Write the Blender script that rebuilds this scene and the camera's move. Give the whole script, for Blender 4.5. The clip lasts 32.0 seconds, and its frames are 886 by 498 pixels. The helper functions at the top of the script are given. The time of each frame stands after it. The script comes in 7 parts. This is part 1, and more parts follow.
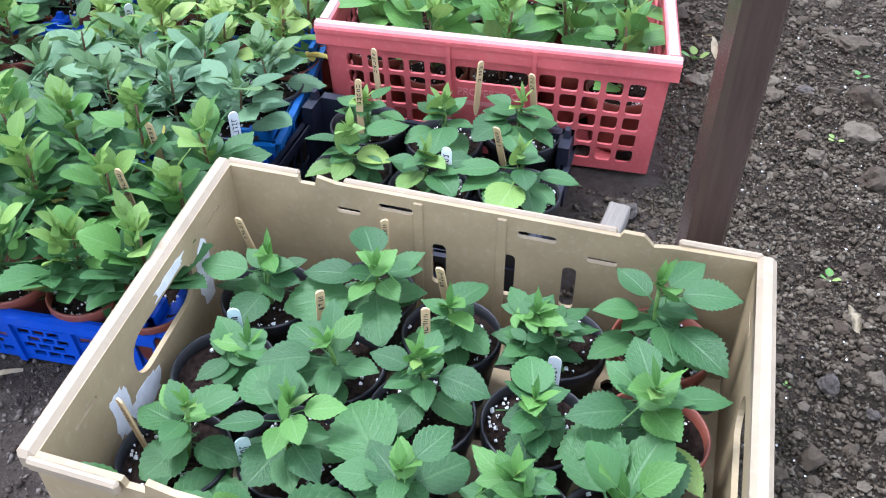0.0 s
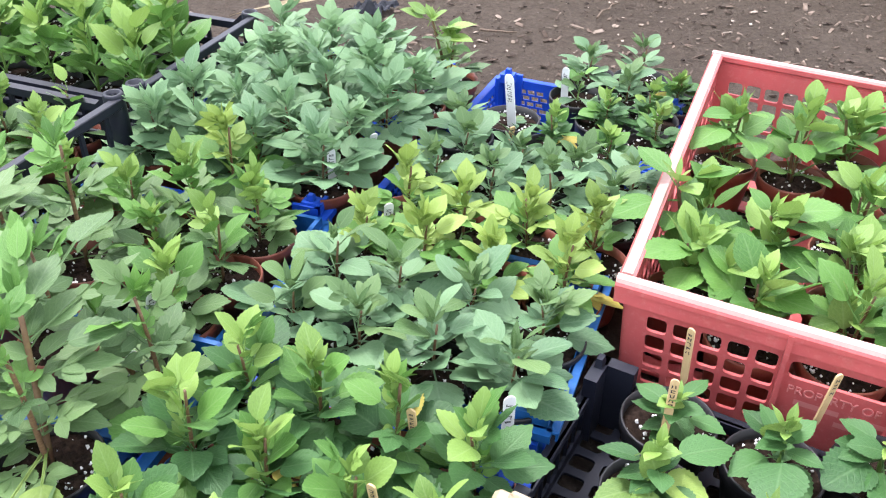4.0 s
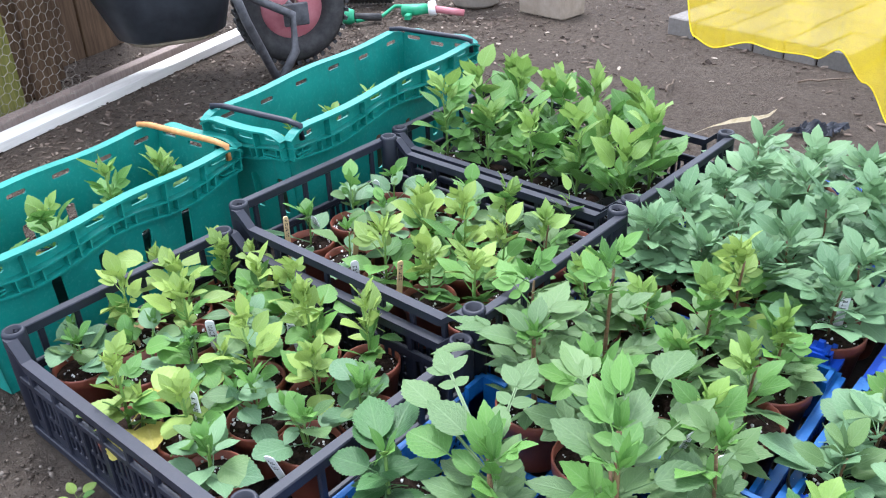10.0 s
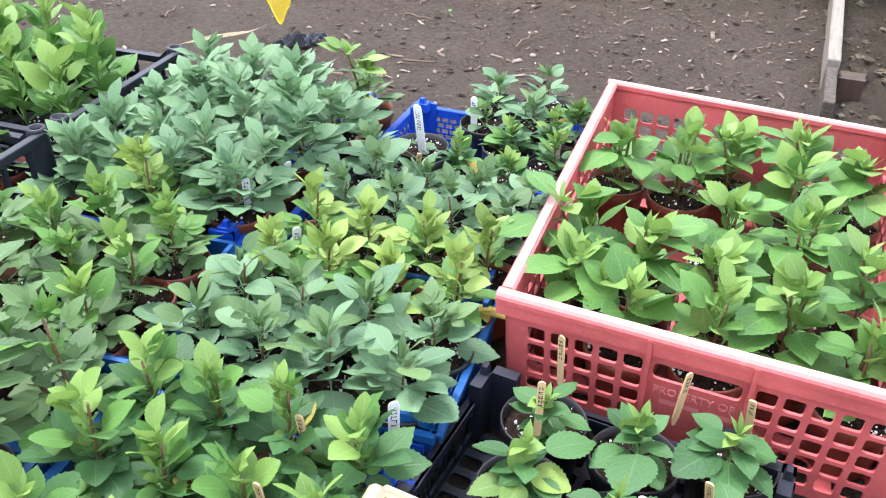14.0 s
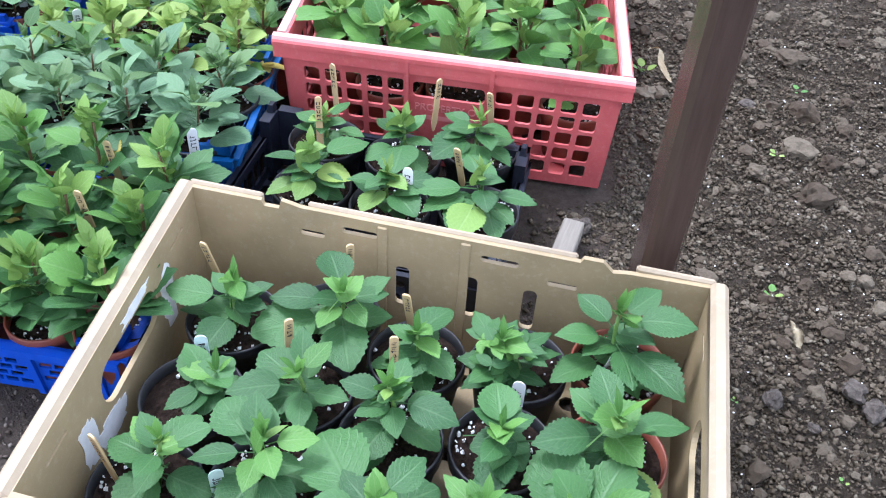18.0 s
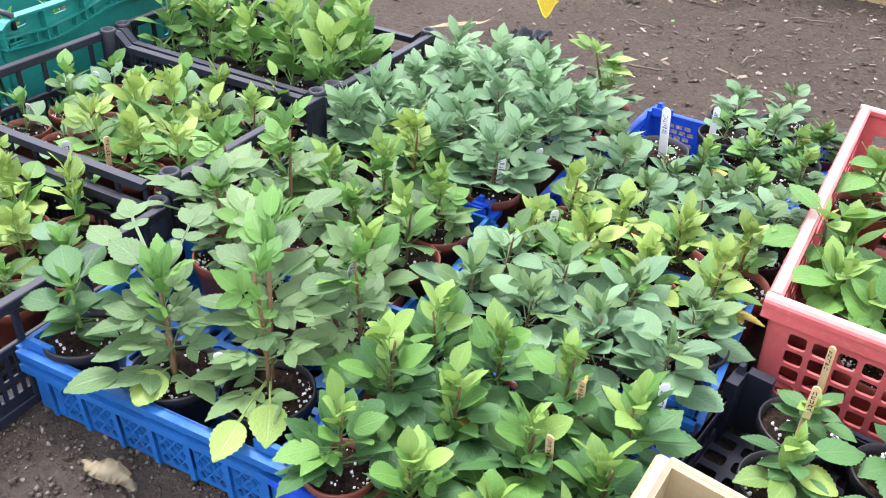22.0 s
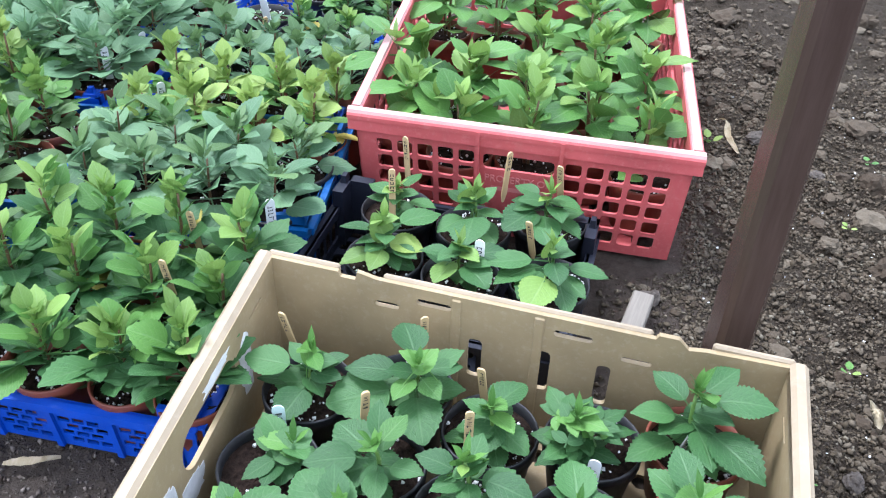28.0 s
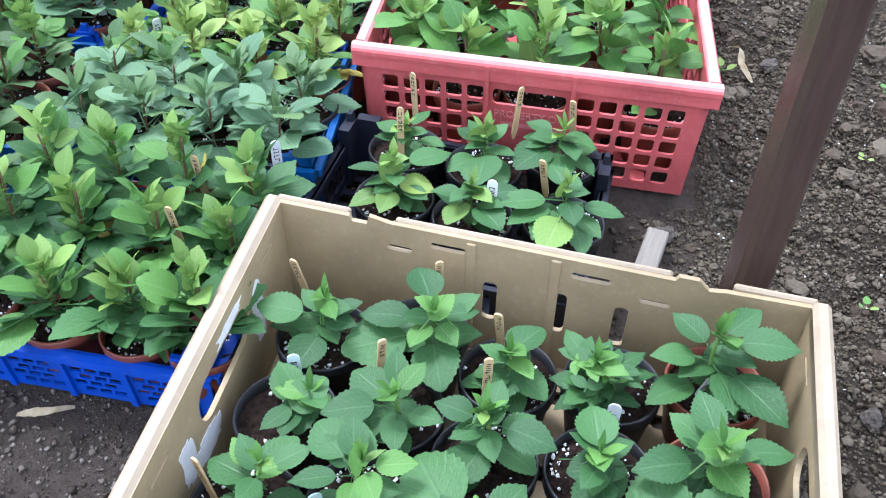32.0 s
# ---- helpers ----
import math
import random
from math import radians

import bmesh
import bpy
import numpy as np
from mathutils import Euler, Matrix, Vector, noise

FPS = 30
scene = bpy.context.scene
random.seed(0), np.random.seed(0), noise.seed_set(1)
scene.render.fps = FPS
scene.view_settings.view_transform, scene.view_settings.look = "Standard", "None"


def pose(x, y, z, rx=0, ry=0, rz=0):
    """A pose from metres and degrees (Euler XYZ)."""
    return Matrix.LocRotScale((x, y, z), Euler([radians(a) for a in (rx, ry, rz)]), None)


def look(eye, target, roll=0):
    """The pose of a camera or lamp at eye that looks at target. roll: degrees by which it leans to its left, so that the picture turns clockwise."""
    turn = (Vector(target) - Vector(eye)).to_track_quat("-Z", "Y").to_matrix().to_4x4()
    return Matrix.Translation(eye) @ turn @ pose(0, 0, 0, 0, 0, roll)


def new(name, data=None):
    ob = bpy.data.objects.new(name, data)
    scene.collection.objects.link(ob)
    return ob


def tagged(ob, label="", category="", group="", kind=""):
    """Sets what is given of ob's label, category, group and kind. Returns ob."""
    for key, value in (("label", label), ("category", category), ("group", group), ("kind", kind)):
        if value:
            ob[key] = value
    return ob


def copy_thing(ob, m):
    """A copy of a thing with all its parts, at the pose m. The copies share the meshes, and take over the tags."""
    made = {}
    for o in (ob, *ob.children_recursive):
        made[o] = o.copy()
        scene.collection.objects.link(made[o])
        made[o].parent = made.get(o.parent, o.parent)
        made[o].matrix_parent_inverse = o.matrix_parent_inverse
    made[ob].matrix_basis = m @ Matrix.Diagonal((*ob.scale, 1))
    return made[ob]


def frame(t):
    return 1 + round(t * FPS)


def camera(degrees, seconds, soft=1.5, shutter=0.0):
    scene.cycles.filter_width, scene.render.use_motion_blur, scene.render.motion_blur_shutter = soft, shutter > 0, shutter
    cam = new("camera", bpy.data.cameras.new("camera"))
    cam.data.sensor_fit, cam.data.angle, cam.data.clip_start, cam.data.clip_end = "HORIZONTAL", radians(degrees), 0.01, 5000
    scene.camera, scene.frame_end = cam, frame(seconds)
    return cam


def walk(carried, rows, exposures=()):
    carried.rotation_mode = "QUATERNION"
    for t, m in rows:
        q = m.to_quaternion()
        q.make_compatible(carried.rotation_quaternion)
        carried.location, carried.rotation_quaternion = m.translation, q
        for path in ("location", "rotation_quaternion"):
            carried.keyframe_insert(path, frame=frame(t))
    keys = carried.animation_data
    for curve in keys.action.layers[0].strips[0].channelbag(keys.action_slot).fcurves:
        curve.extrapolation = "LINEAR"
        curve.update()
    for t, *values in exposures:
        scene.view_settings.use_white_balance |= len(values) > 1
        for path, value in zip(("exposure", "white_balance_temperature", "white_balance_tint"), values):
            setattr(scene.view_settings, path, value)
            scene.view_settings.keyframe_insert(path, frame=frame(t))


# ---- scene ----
cam = camera(53.8, 32.0, 1.1)
METRES, EYE, TILT, LEAN, TURN = 2.45, 0.7725, -40.5, 0.0, 0.0
ROWS = [
    (0.0, 0.0, 0.0, 0.0, 0.0, 0.0, -0.0),
    (0.5, -0.0065, 0.0041, 0.0151, 1.43, 2.75, -0.96),
    (1.0, -0.01, 0.0255, 0.0408, 3.34, 4.31, -1.6),
    (1.5, -0.0176, 0.0486, 0.0627, 5.74, 4.42, -3.24),
    (2.0, -0.0174, 0.0603, 0.0781, 7.81, 4.88, -5.54),
    (2.5, -0.022, 0.0673, 0.0851, 8.92, 5.43, -6.7),
    (4.5, -0.1003, 0.0977, 0.1012, 11.07, 4.02, -10.61),
    (5.0, -0.1167, 0.0978, 0.0986, 13.61, 3.3, -12.08),
    (5.5, -0.1286, 0.0941, 0.0959, 16.18, 2.74, -13.43),
    (6.0, -0.1388, 0.0896, 0.093, 18.17, 2.4, -14.51),
    (6.5, -0.1536, 0.0834, 0.089, 20.25, 2.08, -15.38),
    (7.0, -0.1667, 0.0771, 0.09, 22.96, 1.78, -15.98),
    (7.5, -0.1787, 0.0705, 0.0864, 25.33, 1.68, -16.39),
    (8.0, -0.1882, 0.0618, 0.0823, 27.01, 1.27, -17.08),
    (8.5, -0.2045, 0.0535, 0.0758, 29.48, 1.27, -19.17),
    (9.0, -0.2163, 0.0468, 0.0867, 30.69, 3.45, -20.44),
    (9.5, -0.2132, 0.0467, 0.0955, 29.85, 4.94, -20.24),
    (10.0, -0.2064, 0.0507, 0.0989, 28.65, 5.05, -19.31),
    (10.5, -0.1976, 0.0554, 0.1008, 27.11, 4.86, -18.44),
    (11.0, -0.1859, 0.0608, 0.1001, 25.24, 3.98, -17.15),
    (11.5, -0.1641, 0.0632, 0.097, 22.66, 2.61, -15.25),
    (12.0, -0.124, 0.0669, 0.1052, 17.87, 3.26, -12.95),
    (12.5, -0.0857, 0.0648, 0.1043, 13.97, 4.48, -11.55),
    (13.0, -0.063, 0.0657, 0.1013, 11.84, 4.88, -10.05),
    (13.5, -0.0469, 0.0648, 0.1021, 9.89, 5.66, -8.77),
    (14.0, -0.0374, 0.0638, 0.101, 7.87, 6.46, -7.72),
    (14.5, -0.0325, 0.0579, 0.1001, 5.88, 6.91, -6.97),
    (16.5, -0.0071, 0.0242, 0.0597, 2.52, 2.29, -5.24),
    (17.0, -0.0141, 0.002, 0.0349, -0.29, -0.55, -3.26),
    (17.5, -0.0174, -0.006, 0.0255, -2.6, -0.86, -1.55),
    (18.0, -0.0131, -0.0068, 0.0197, -4.2, -1.26, -0.09),
    (18.5, -0.0148, -0.0037, 0.0147, -4.07, -1.49, -0.51),
    (19.0, -0.0272, 0.0018, 0.0201, -2.22, -1.12, -3.14),
    (19.5, -0.0467, 0.0089, 0.0335, 0.59, 0.21, -6.75),
    (20.0, -0.064, 0.0188, 0.0482, 4.82, 0.9, -9.07),
    (20.5, -0.0762, 0.0224, 0.0603, 7.69, 2.85, -9.53),
    (21.0, -0.0882, 0.0293, 0.0648, 9.8, 3.87, -11.55),
    (21.5, -0.0989, 0.0304, 0.0684, 12.44, 4.87, -13.98),
    (22.0, -0.1062, 0.0241, 0.0696, 15.47, 5.09, -16.21),
    (22.5, -0.1143, 0.0178, 0.0623, 17.68, 5.5, -18.06),
    (23.0, -0.1284, 0.0029, 0.0587, 20.82, 6.21, -19.22),
    (23.5, -0.1356, -0.0091, 0.0573, 22.83, 7.06, -20.2),
    (24.0, -0.1338, -0.0097, 0.057, 22.49, 7.08, -20.21),
    (24.5, -0.1272, -0.0038, 0.0582, 20.89, 6.93, -18.92),
    (25.0, -0.1165, -0.003, 0.056, 19.04, 6.42, -17.21),
    (25.5, -0.0967, 0.0026, 0.0583, 14.32, 6.3, -13.59),
    (26.0, -0.0738, 0.0008, 0.0568, 9.4, 6.0, -9.68),
    (26.5, -0.062, -0.007, 0.0504, 6.84, 5.63, -7.66),
    (28.5, -0.0151, -0.0088, 0.0218, -3.11, 1.11, 1.09),
    (29.0, -0.0116, -0.0086, 0.0205, -4.23, -0.02, 2.2),
    (29.5, -0.0122, -0.0088, 0.022, -3.91, -1.02, 2.38),
    (30.0, -0.0099, -0.0067, 0.0179, -4.75, -3.57, 2.53),
    (30.5, -0.0078, -0.0058, 0.018, -5.28, -4.26, 3.54),
    (31.0, -0.0087, -0.0049, 0.0198, -5.57, -4.22, 4.02),
    (31.5, -0.0136, -0.0009, 0.0241, -5.14, -3.76, 3.27),
    (32.0, -0.0313, -0.0011, 0.0336, -1.01, -2.21, 0.02),
]
EXPOSURE = 1.97
EXPOSURES = ((0.0, 0.06, 5280, 17), (1.0, 0.12, 5380, 14), (2.5, 0.2, 5750, 13), (5.0, 0.4, 6400, 23), (7.0, 0.5, 6650, 32), (8.0, 0.44, 6230, 22), (8.5, 0.36, 6030, 18), (9.0, 0.26, 5880, 17), (10.0, 0.18, 5730, 13), (11.0, 0.3, 5830, 18), (12.0, 0.36, 6350, 24), (13.0, 0.34, 6230, 17), (14.0, 0.3, 5930, 16), (16.5, 0.02, 5680, 17), (18.0, 0.04, 5380, 17), (20.0, 0.12, 5530, 12), (22.0, 0.36, 6130, 19), (23.0, 0.32, 6030, 19), (25.0, 0.2, 6030, 19), (28.5, 0.06, 5380, 14), (30.0, 0.06, 5330, 22), (32.0, 0.06, 5330, 16))
walk(cam, [(t, pose(0, 0, EYE, TILT, LEAN, TURN) @ pose(METRES * x, METRES * y, METRES * z, 90 + pitch, roll, yaw)) for t, x, y, z, yaw, pitch, roll in ROWS],
     [(t, EXPOSURE + e, k, w) for t, e, k, w in EXPOSURES])

# ---- world and light: a bright, overcast day ----
world = bpy.data.worlds.new("sky")
scene.world = world
world.use_nodes = True
wn = world.node_tree
sky = wn.nodes.new("ShaderNodeTexSky")
sky.sky_type, sky.sun_disc = "NISHITA", False
sky.sun_elevation, sky.sun_rotation = radians(62), radians(-50)
sky.dust_density, sky.air_density = 4.0, 1.0
soften = wn.nodes.new("ShaderNodeMix")
soften.data_type = "RGBA"
soften.inputs[0].default_value = 0.75
soften.inputs[7].default_value = (7.0, 7.2, 7.4, 1)
wn.links.new(sky.outputs[0], soften.inputs[6])
wn.links.new(soften.outputs[2], wn.nodes["Background"].inputs[0])
wn.nodes["Background"].inputs[1].default_value = 0.103
sun = new("sun", bpy.data.lights.new("sun", "SUN"))
sun.data.energy, sun.data.angle, sun.data.color = 1.15, radians(16), (1.0, 0.97, 0.92)
sun.matrix_world = look((-1.1, 0.9, 3.0), (0, 0, 0))


# ---- materials ----
class Mat:
    """A small helper round a principled node material."""

    def __init__(self, name, rough=0.6, metal=0.0, spec=0.4):
        self.m = bpy.data.materials.new(name)
        self.m.use_nodes = True
        self.t = self.m.node_tree
        self.b = self.t.nodes["Principled BSDF"]
        self.b.inputs["Roughness"].default_value = rough
        self.b.inputs["Metallic"].default_value = metal
        self.b.inputs["Specular IOR Level"].default_value = spec
        self.co = None

    def n(self, kind, **kw):
        nd = self.t.nodes.new(kind)
        for k, v in kw.items():
            nd.inputs[k].default_value = v
        return nd

    def link(self, a, b):
        self.t.links.new(a, b)

    def coord(self, out="Object"):
        if self.co is None:
            self.co = self.n("ShaderNodeTexCoord")
        return self.co.outputs[out]

    def noise(self, scale, detail=4.0, rough=0.6, space="Object", stretch=None):
        nd = self.n("ShaderNodeTexNoise", Scale=scale, Detail=detail, Roughness=rough)
        src = self.coord(space)
        if stretch:
            mp = self.n("ShaderNodeMapping")
            mp.inputs["Scale"].default_value = stretch
            self.link(src, mp.inputs[0])
            src = mp.outputs[0]
        self.link(src, nd.inputs["Vector"])
        return nd.outputs[0]

    def ramp(self, fac, stops):
        r = self.n("ShaderNodeValToRGB")
        e = r.color_ramp.elements
        while len(e) < len(stops):
            e.new(0.5)
        for el, (p, c) in zip(e, stops):
            el.position, el.color = p, (*c, 1)
        self.link(fac, r.inputs[0])
        return r.outputs[0]

    def math(self, op, a, b=None):
        nd = self.n("ShaderNodeMath")
        nd.operation = op
        for i, v in enumerate((a, b)):
            if v is None:
                continue
            if isinstance(v, (int, float)):
                nd.inputs[i].default_value = v
            else:
                self.link(v, nd.inputs[i])
        return nd.outputs[0]

    def mix(self, fac, a, b, blend="MIX"):
        nd = self.n("ShaderNodeMix")
        nd.data_type, nd.blend_type = "RGBA", blend
        for i, v in ((0, fac), (6, a), (7, b)):
            if isinstance(v, (int, float)):
                nd.inputs[i].default_value = v
            elif isinstance(v, tuple):
                nd.inputs[i].default_value = (*v, 1)
            else:
                self.link(v, nd.inputs[i])
        return nd.outputs[2]

    def color(self, c):
        if isinstance(c, tuple):
            self.b.inputs["Base Color"].default_value = (*c, 1)
        else:
            self.link(c, self.b.inputs["Base Color"])
        return self

    def rough(self, fac, lo, hi):
        r = self.n("ShaderNodeMapRange")
        r.inputs[3].default_value, r.inputs[4].default_value = lo, hi
        self.link(fac, r.inputs[0])
        self.link(r.outputs[0], self.b.inputs["Roughness"])
        return self

    def bump(self, h, strength=0.4, dist=0.004):
        nd = self.n("ShaderNodeBump", Strength=strength, Distance=dist)
        self.link(h, nd.inputs["Height"])
        self.link(nd.outputs[0], self.b.inputs["Normal"])
        return self

    def random(self):
        return self.n("ShaderNodeObjectInfo").outputs["Random"]


def scaled(c, k):
    return tuple(min(1.0, v * k) for v in c)


def plastic(name, c, rough=0.45, worn=(0.35, 0.33, 0.30), dirt=(0.10, 0.085, 0.07), amount=0.5):
    """Weathered crate plastic: faded patches, dust and scuffs."""
    m = Mat(name, rough)
    big = m.noise(9.0, 5.0)
    fine = m.noise(120.0, 6.0, 0.7)
    scuff = m.noise(60.0, 4.0, 0.6, stretch=(1.0, 1.0, 0.12))
    base = m.ramp(big, [(0.3, scaled(c, 0.78)), (0.7, scaled(c, 1.18))])
    base = m.mix(m.math("MULTIPLY", m.ramp(fine, [(0.52, (0, 0, 0)), (0.75, (1, 1, 1))]), 0.30 * amount), base, worn)
    base = m.mix(m.math("MULTIPLY", m.ramp(scuff, [(0.55, (0, 0, 0)), (0.8, (1, 1, 1))]), 0.5 * amount), base, dirt)
    m.color(base).rough(big, rough - 0.1, rough + 0.2).bump(fine, 0.15, 0.002)
    return m.m


def wood(name, a, b, grain=(1.0, 14.0, 14.0), scale=9.0, rough=0.75):
    m = Mat(name, rough, spec=0.25)
    g = m.noise(scale, 6.0, 0.65, stretch=grain)
    s = m.noise(5.0, 3.0)
    col = m.ramp(g, [(0.3, a), (0.72, b)])
    col = m.mix(m.math("MULTIPLY", s, 0.45), col, scaled(a, 0.6))
    m.color(col).bump(g, 0.35, 0.002)
    return m.m


def leaf_material(name, dark, light, vein, rough=0.46, gloss=0.33):
    """Leaf blade with midrib, side veins, patchy colour and light shining through."""
    m = Mat(name, rough, spec=gloss)
    uv = m.n("ShaderNodeSeparateXYZ")
    m.link(m.coord("UV"), uv.inputs[0])
    across = m.math("ABSOLUTE", m.math("SUBTRACT", uv.outputs[1], 0.5))
    mid = m.ramp(across, [(0.012, (1, 1, 1)), (0.045, (0, 0, 0))])
    slant = m.math("SUBTRACT", m.math("MULTIPLY", uv.outputs[0], 7.0), m.math("MULTIPLY", across, 5.5))
    near = m.math("ABSOLUTE", m.math("SUBTRACT", m.math("FRACT", slant), 0.5))
    side = m.ramp(near, [(0.02, (1, 1, 1)), (0.11, (0, 0, 0))])
    veins = m.math("MAXIMUM", mid, m.math("MULTIPLY", side, 0.55))
    patch = m.noise(14.0, 3.0, 0.6, "UV")
    tone = m.math("ADD", m.math("MULTIPLY", patch, 0.55), m.math("MULTIPLY", m.random(), 0.55))
    col = m.ramp(tone, [(0.20, scaled(dark, 0.85)), (0.50, tuple((a + b) / 2 for a, b in zip(dark, light))), (0.85, scaled(light, 1.05))])
    col = m.mix(m.math("MULTIPLY", veins, 0.24), col, vein)
    m.color(col)
    puff = m.math("SUBTRACT", m.math("MULTIPLY", patch, 0.3), m.math("MULTIPLY", veins, 0.5))
    m.bump(puff, 0.22, 0.03)
    tr = m.n("ShaderNodeBsdfTranslucent")
    m.link(m.mix(0.5, col, light, "MIX"), tr.inputs[0])
    mx = m.n("ShaderNodeMixShader", Fac=0.25)
    m.link(m.b.outputs[0], mx.inputs[1])
    m.link(tr.outputs[0], mx.inputs[2])
    m.link(mx.outputs[0], m.t.nodes["Material Output"].inputs[0])
    return m.m


def plain(name, a, b, scale=30.0, rough=0.7, bump=0.3, spec=0.3, dist=0.003):
    m = Mat(name, rough, spec=spec)
    nz = m.noise(scale, 6.0, 0.65)
    m.color(m.ramp(nz, [(0.32, a), (0.70, b)])).bump(nz, bump, dist)
    return m.m


LEAF = {
    "green": leaf_material("leaf_mid_green", (0.032, 0.097, 0.030), (0.071, 0.173, 0.049), (0.174, 0.292, 0.132)),
    "bright": leaf_material("leaf_bright_green", (0.063, 0.165, 0.034), (0.125, 0.265, 0.053), (0.249, 0.381, 0.160)),
    "blue": leaf_material("leaf_grey_green", (0.088, 0.182, 0.090), (0.173, 0.294, 0.146), (0.279, 0.399, 0.254)),
    "silver": leaf_material("leaf_pale_grey_green", (0.098, 0.200, 0.096), (0.194, 0.323, 0.156), (0.311, 0.438, 0.271)),
    "lush": leaf_material("leaf_soft_green", (0.071, 0.145, 0.052), (0.138, 0.228, 0.081), (0.242, 0.338, 0.181)),
    "fresh": leaf_material("leaf_fresh_tip", (0.127, 0.233, 0.051), (0.227, 0.355, 0.079), (0.329, 0.455, 0.193)),
    "lime": leaf_material("leaf_yellow_green", (0.158, 0.257, 0.054), (0.274, 0.380, 0.085), (0.348, 0.441, 0.194)),
    "yellow": leaf_material("leaf_fading_yellow", (0.302, 0.259, 0.054), (0.518, 0.454, 0.108), (0.540, 0.454, 0.194), 0.65, 0.2),
    "dry": leaf_material("leaf_withered", (0.216, 0.140, 0.065), (0.410, 0.302, 0.162), (0.454, 0.346, 0.194), 0.8, 0.1),
}
STEM = {
    "red": plain("stem_reddish", (0.10, 0.045, 0.03), (0.17, 0.12, 0.05), 60, 0.5),
    "green": plain("stem_green", (0.10, 0.19, 0.04), (0.17, 0.28, 0.07), 60, 0.5),
}
BLACK_POT = plastic("pot_black_plastic", (0.012, 0.012, 0.014), 0.38, (0.10, 0.10, 0.10), (0.05, 0.045, 0.04), 0.4)
BROWN_POT = plastic("pot_terracotta_plastic", (0.20, 0.055, 0.032), 0.42, (0.30, 0.18, 0.14), (0.07, 0.05, 0.04), 0.4)
COMPOST = plain("compost", (0.008, 0.005, 0.004), (0.040, 0.026, 0.019), 130, 0.95, 1.0, 0.1, 0.006)
PERLITE = plain("perlite", (0.62, 0.62, 0.60), (0.82, 0.82, 0.80), 80, 0.9, 0.2)
BEIGE = plastic("crate_beige_plastic", (0.325, 0.248, 0.132), 0.5, (0.66, 0.60, 0.50), (0.32, 0.22, 0.12), 0.55)
# paler than BEIGE: worn plastic plus the rim's cream highlight, put into the colour
BEIGE_RIM = plastic("crate_worn_highlit_rim", (0.326, 0.258, 0.168), 0.5, (0.598, 0.533, 0.416), (0.299, 0.206, 0.104), 0.5)
GLUE = plain("paper_remains", (0.60, 0.60, 0.58), (0.74, 0.74, 0.73), 60, 0.8)
RED = plastic("crate_red_plastic", (0.485, 0.094, 0.092), 0.5, (0.66, 0.34, 0.30), (0.40, 0.16, 0.13), 0.7)
# top edge of the red crate's rim, paler and pinker than RED
RED_RIM = plastic("crate_pale_rim", (0.50, 0.30, 0.27), 0.6, (0.62, 0.54, 0.50), (0.45, 0.25, 0.2), 0.6)
BLUE = plastic("tray_royal_blue", (0.009, 0.064, 0.45), 0.42, (0.10, 0.20, 0.55), (0.05, 0.06, 0.14), 0.5)
SKYBLUE = plastic("tray_light_blue", (0.009, 0.096, 0.317), 0.45, (0.160, 0.320, 0.533), (0.048, 0.080, 0.148), 0.5)
BLACK = plastic("crate_black_plastic", (0.010, 0.012, 0.022), 0.46, (0.045, 0.05, 0.07), (0.035, 0.033, 0.034), 0.35)
TEAL = plastic("crate_teal_plastic", (0.010, 0.190, 0.158), 0.42, (0.16, 0.42, 0.38), (0.05, 0.12, 0.10), 0.7)
STICK = wood("label_wood", (0.52, 0.36, 0.17), (0.68, 0.51, 0.28), (14.0, 14.0, 1.0))
INK = Mat("ink", 0.6).color((0.02, 0.02, 0.025)).m
WHITE_TAG = plain("label_white_plastic", (0.72, 0.74, 0.74), (0.82, 0.83, 0.82), 40, 0.4, 0.05)
GREEN_TAG = plain("label_mint_plastic", (0.50, 0.68, 0.64), (0.66, 0.78, 0.74), 40, 0.4, 0.05)


# ---- small mesh tools ----
def part(name, bm, mat, parent=None, label="", smooth=False, m=None):
    """Link a bmesh, or a ready mesh, as one object under its thing."""
    if isinstance(bm, bmesh.types.BMesh):
        me = bpy.data.meshes.new(name)
        bmesh.ops.recalc_face_normals(bm, faces=bm.faces)
        bm.to_mesh(me)
        bm.free()
        if mat is not None:
            me.materials.append(mat)
        if smooth:
            me.shade_smooth()
    else:
        me = bm
    ob = new(name, me)
    if parent is not None:
        ob.parent = parent
    if m is not None:
        ob.matrix_basis = m
    if label:
        ob["label"] = label
    return ob


def thing(name, label, category, m=None, group="", kind=""):
    ob = new(name)
    ob.empty_display_size = 0.05
    if m is not None:
        ob.matrix_basis = m
    return tagged(ob, label, category, group, kind)


def box(bm, lo, hi, m=None, taper=1.0):
    """A box with slightly cut edges from corner to corner."""
    lo, hi = Vector(lo), Vector(hi)
    c, h = (lo + hi) / 2, (hi - lo) / 2
    vs = []
    for z in (-1, 1):
        k = taper if z > 0 else 1.0
        for x, y in ((-1, -1), (1, -1), (1, 1), (-1, 1)):
            p = Vector((c.x + h.x * x * k, c.y + h.y * y * k, c.z + h.z * z))
            vs.append(bm.verts.new(m @ p if m else p))
    fs = [bm.faces.new([vs[i] for i in f]) for f in ((3, 2, 1, 0), (4, 5, 6, 7), (0, 1, 5, 4), (1, 2, 6, 5), (2, 3, 7, 6), (3, 0, 4, 7))]
    return vs, fs


def bevelled(bm, width=0.002, seg=1):
    bmesh.ops.bevel(bm, geom=list(bm.edges), offset=width, segments=seg, affect="EDGES", profile=0.6)
    return bm


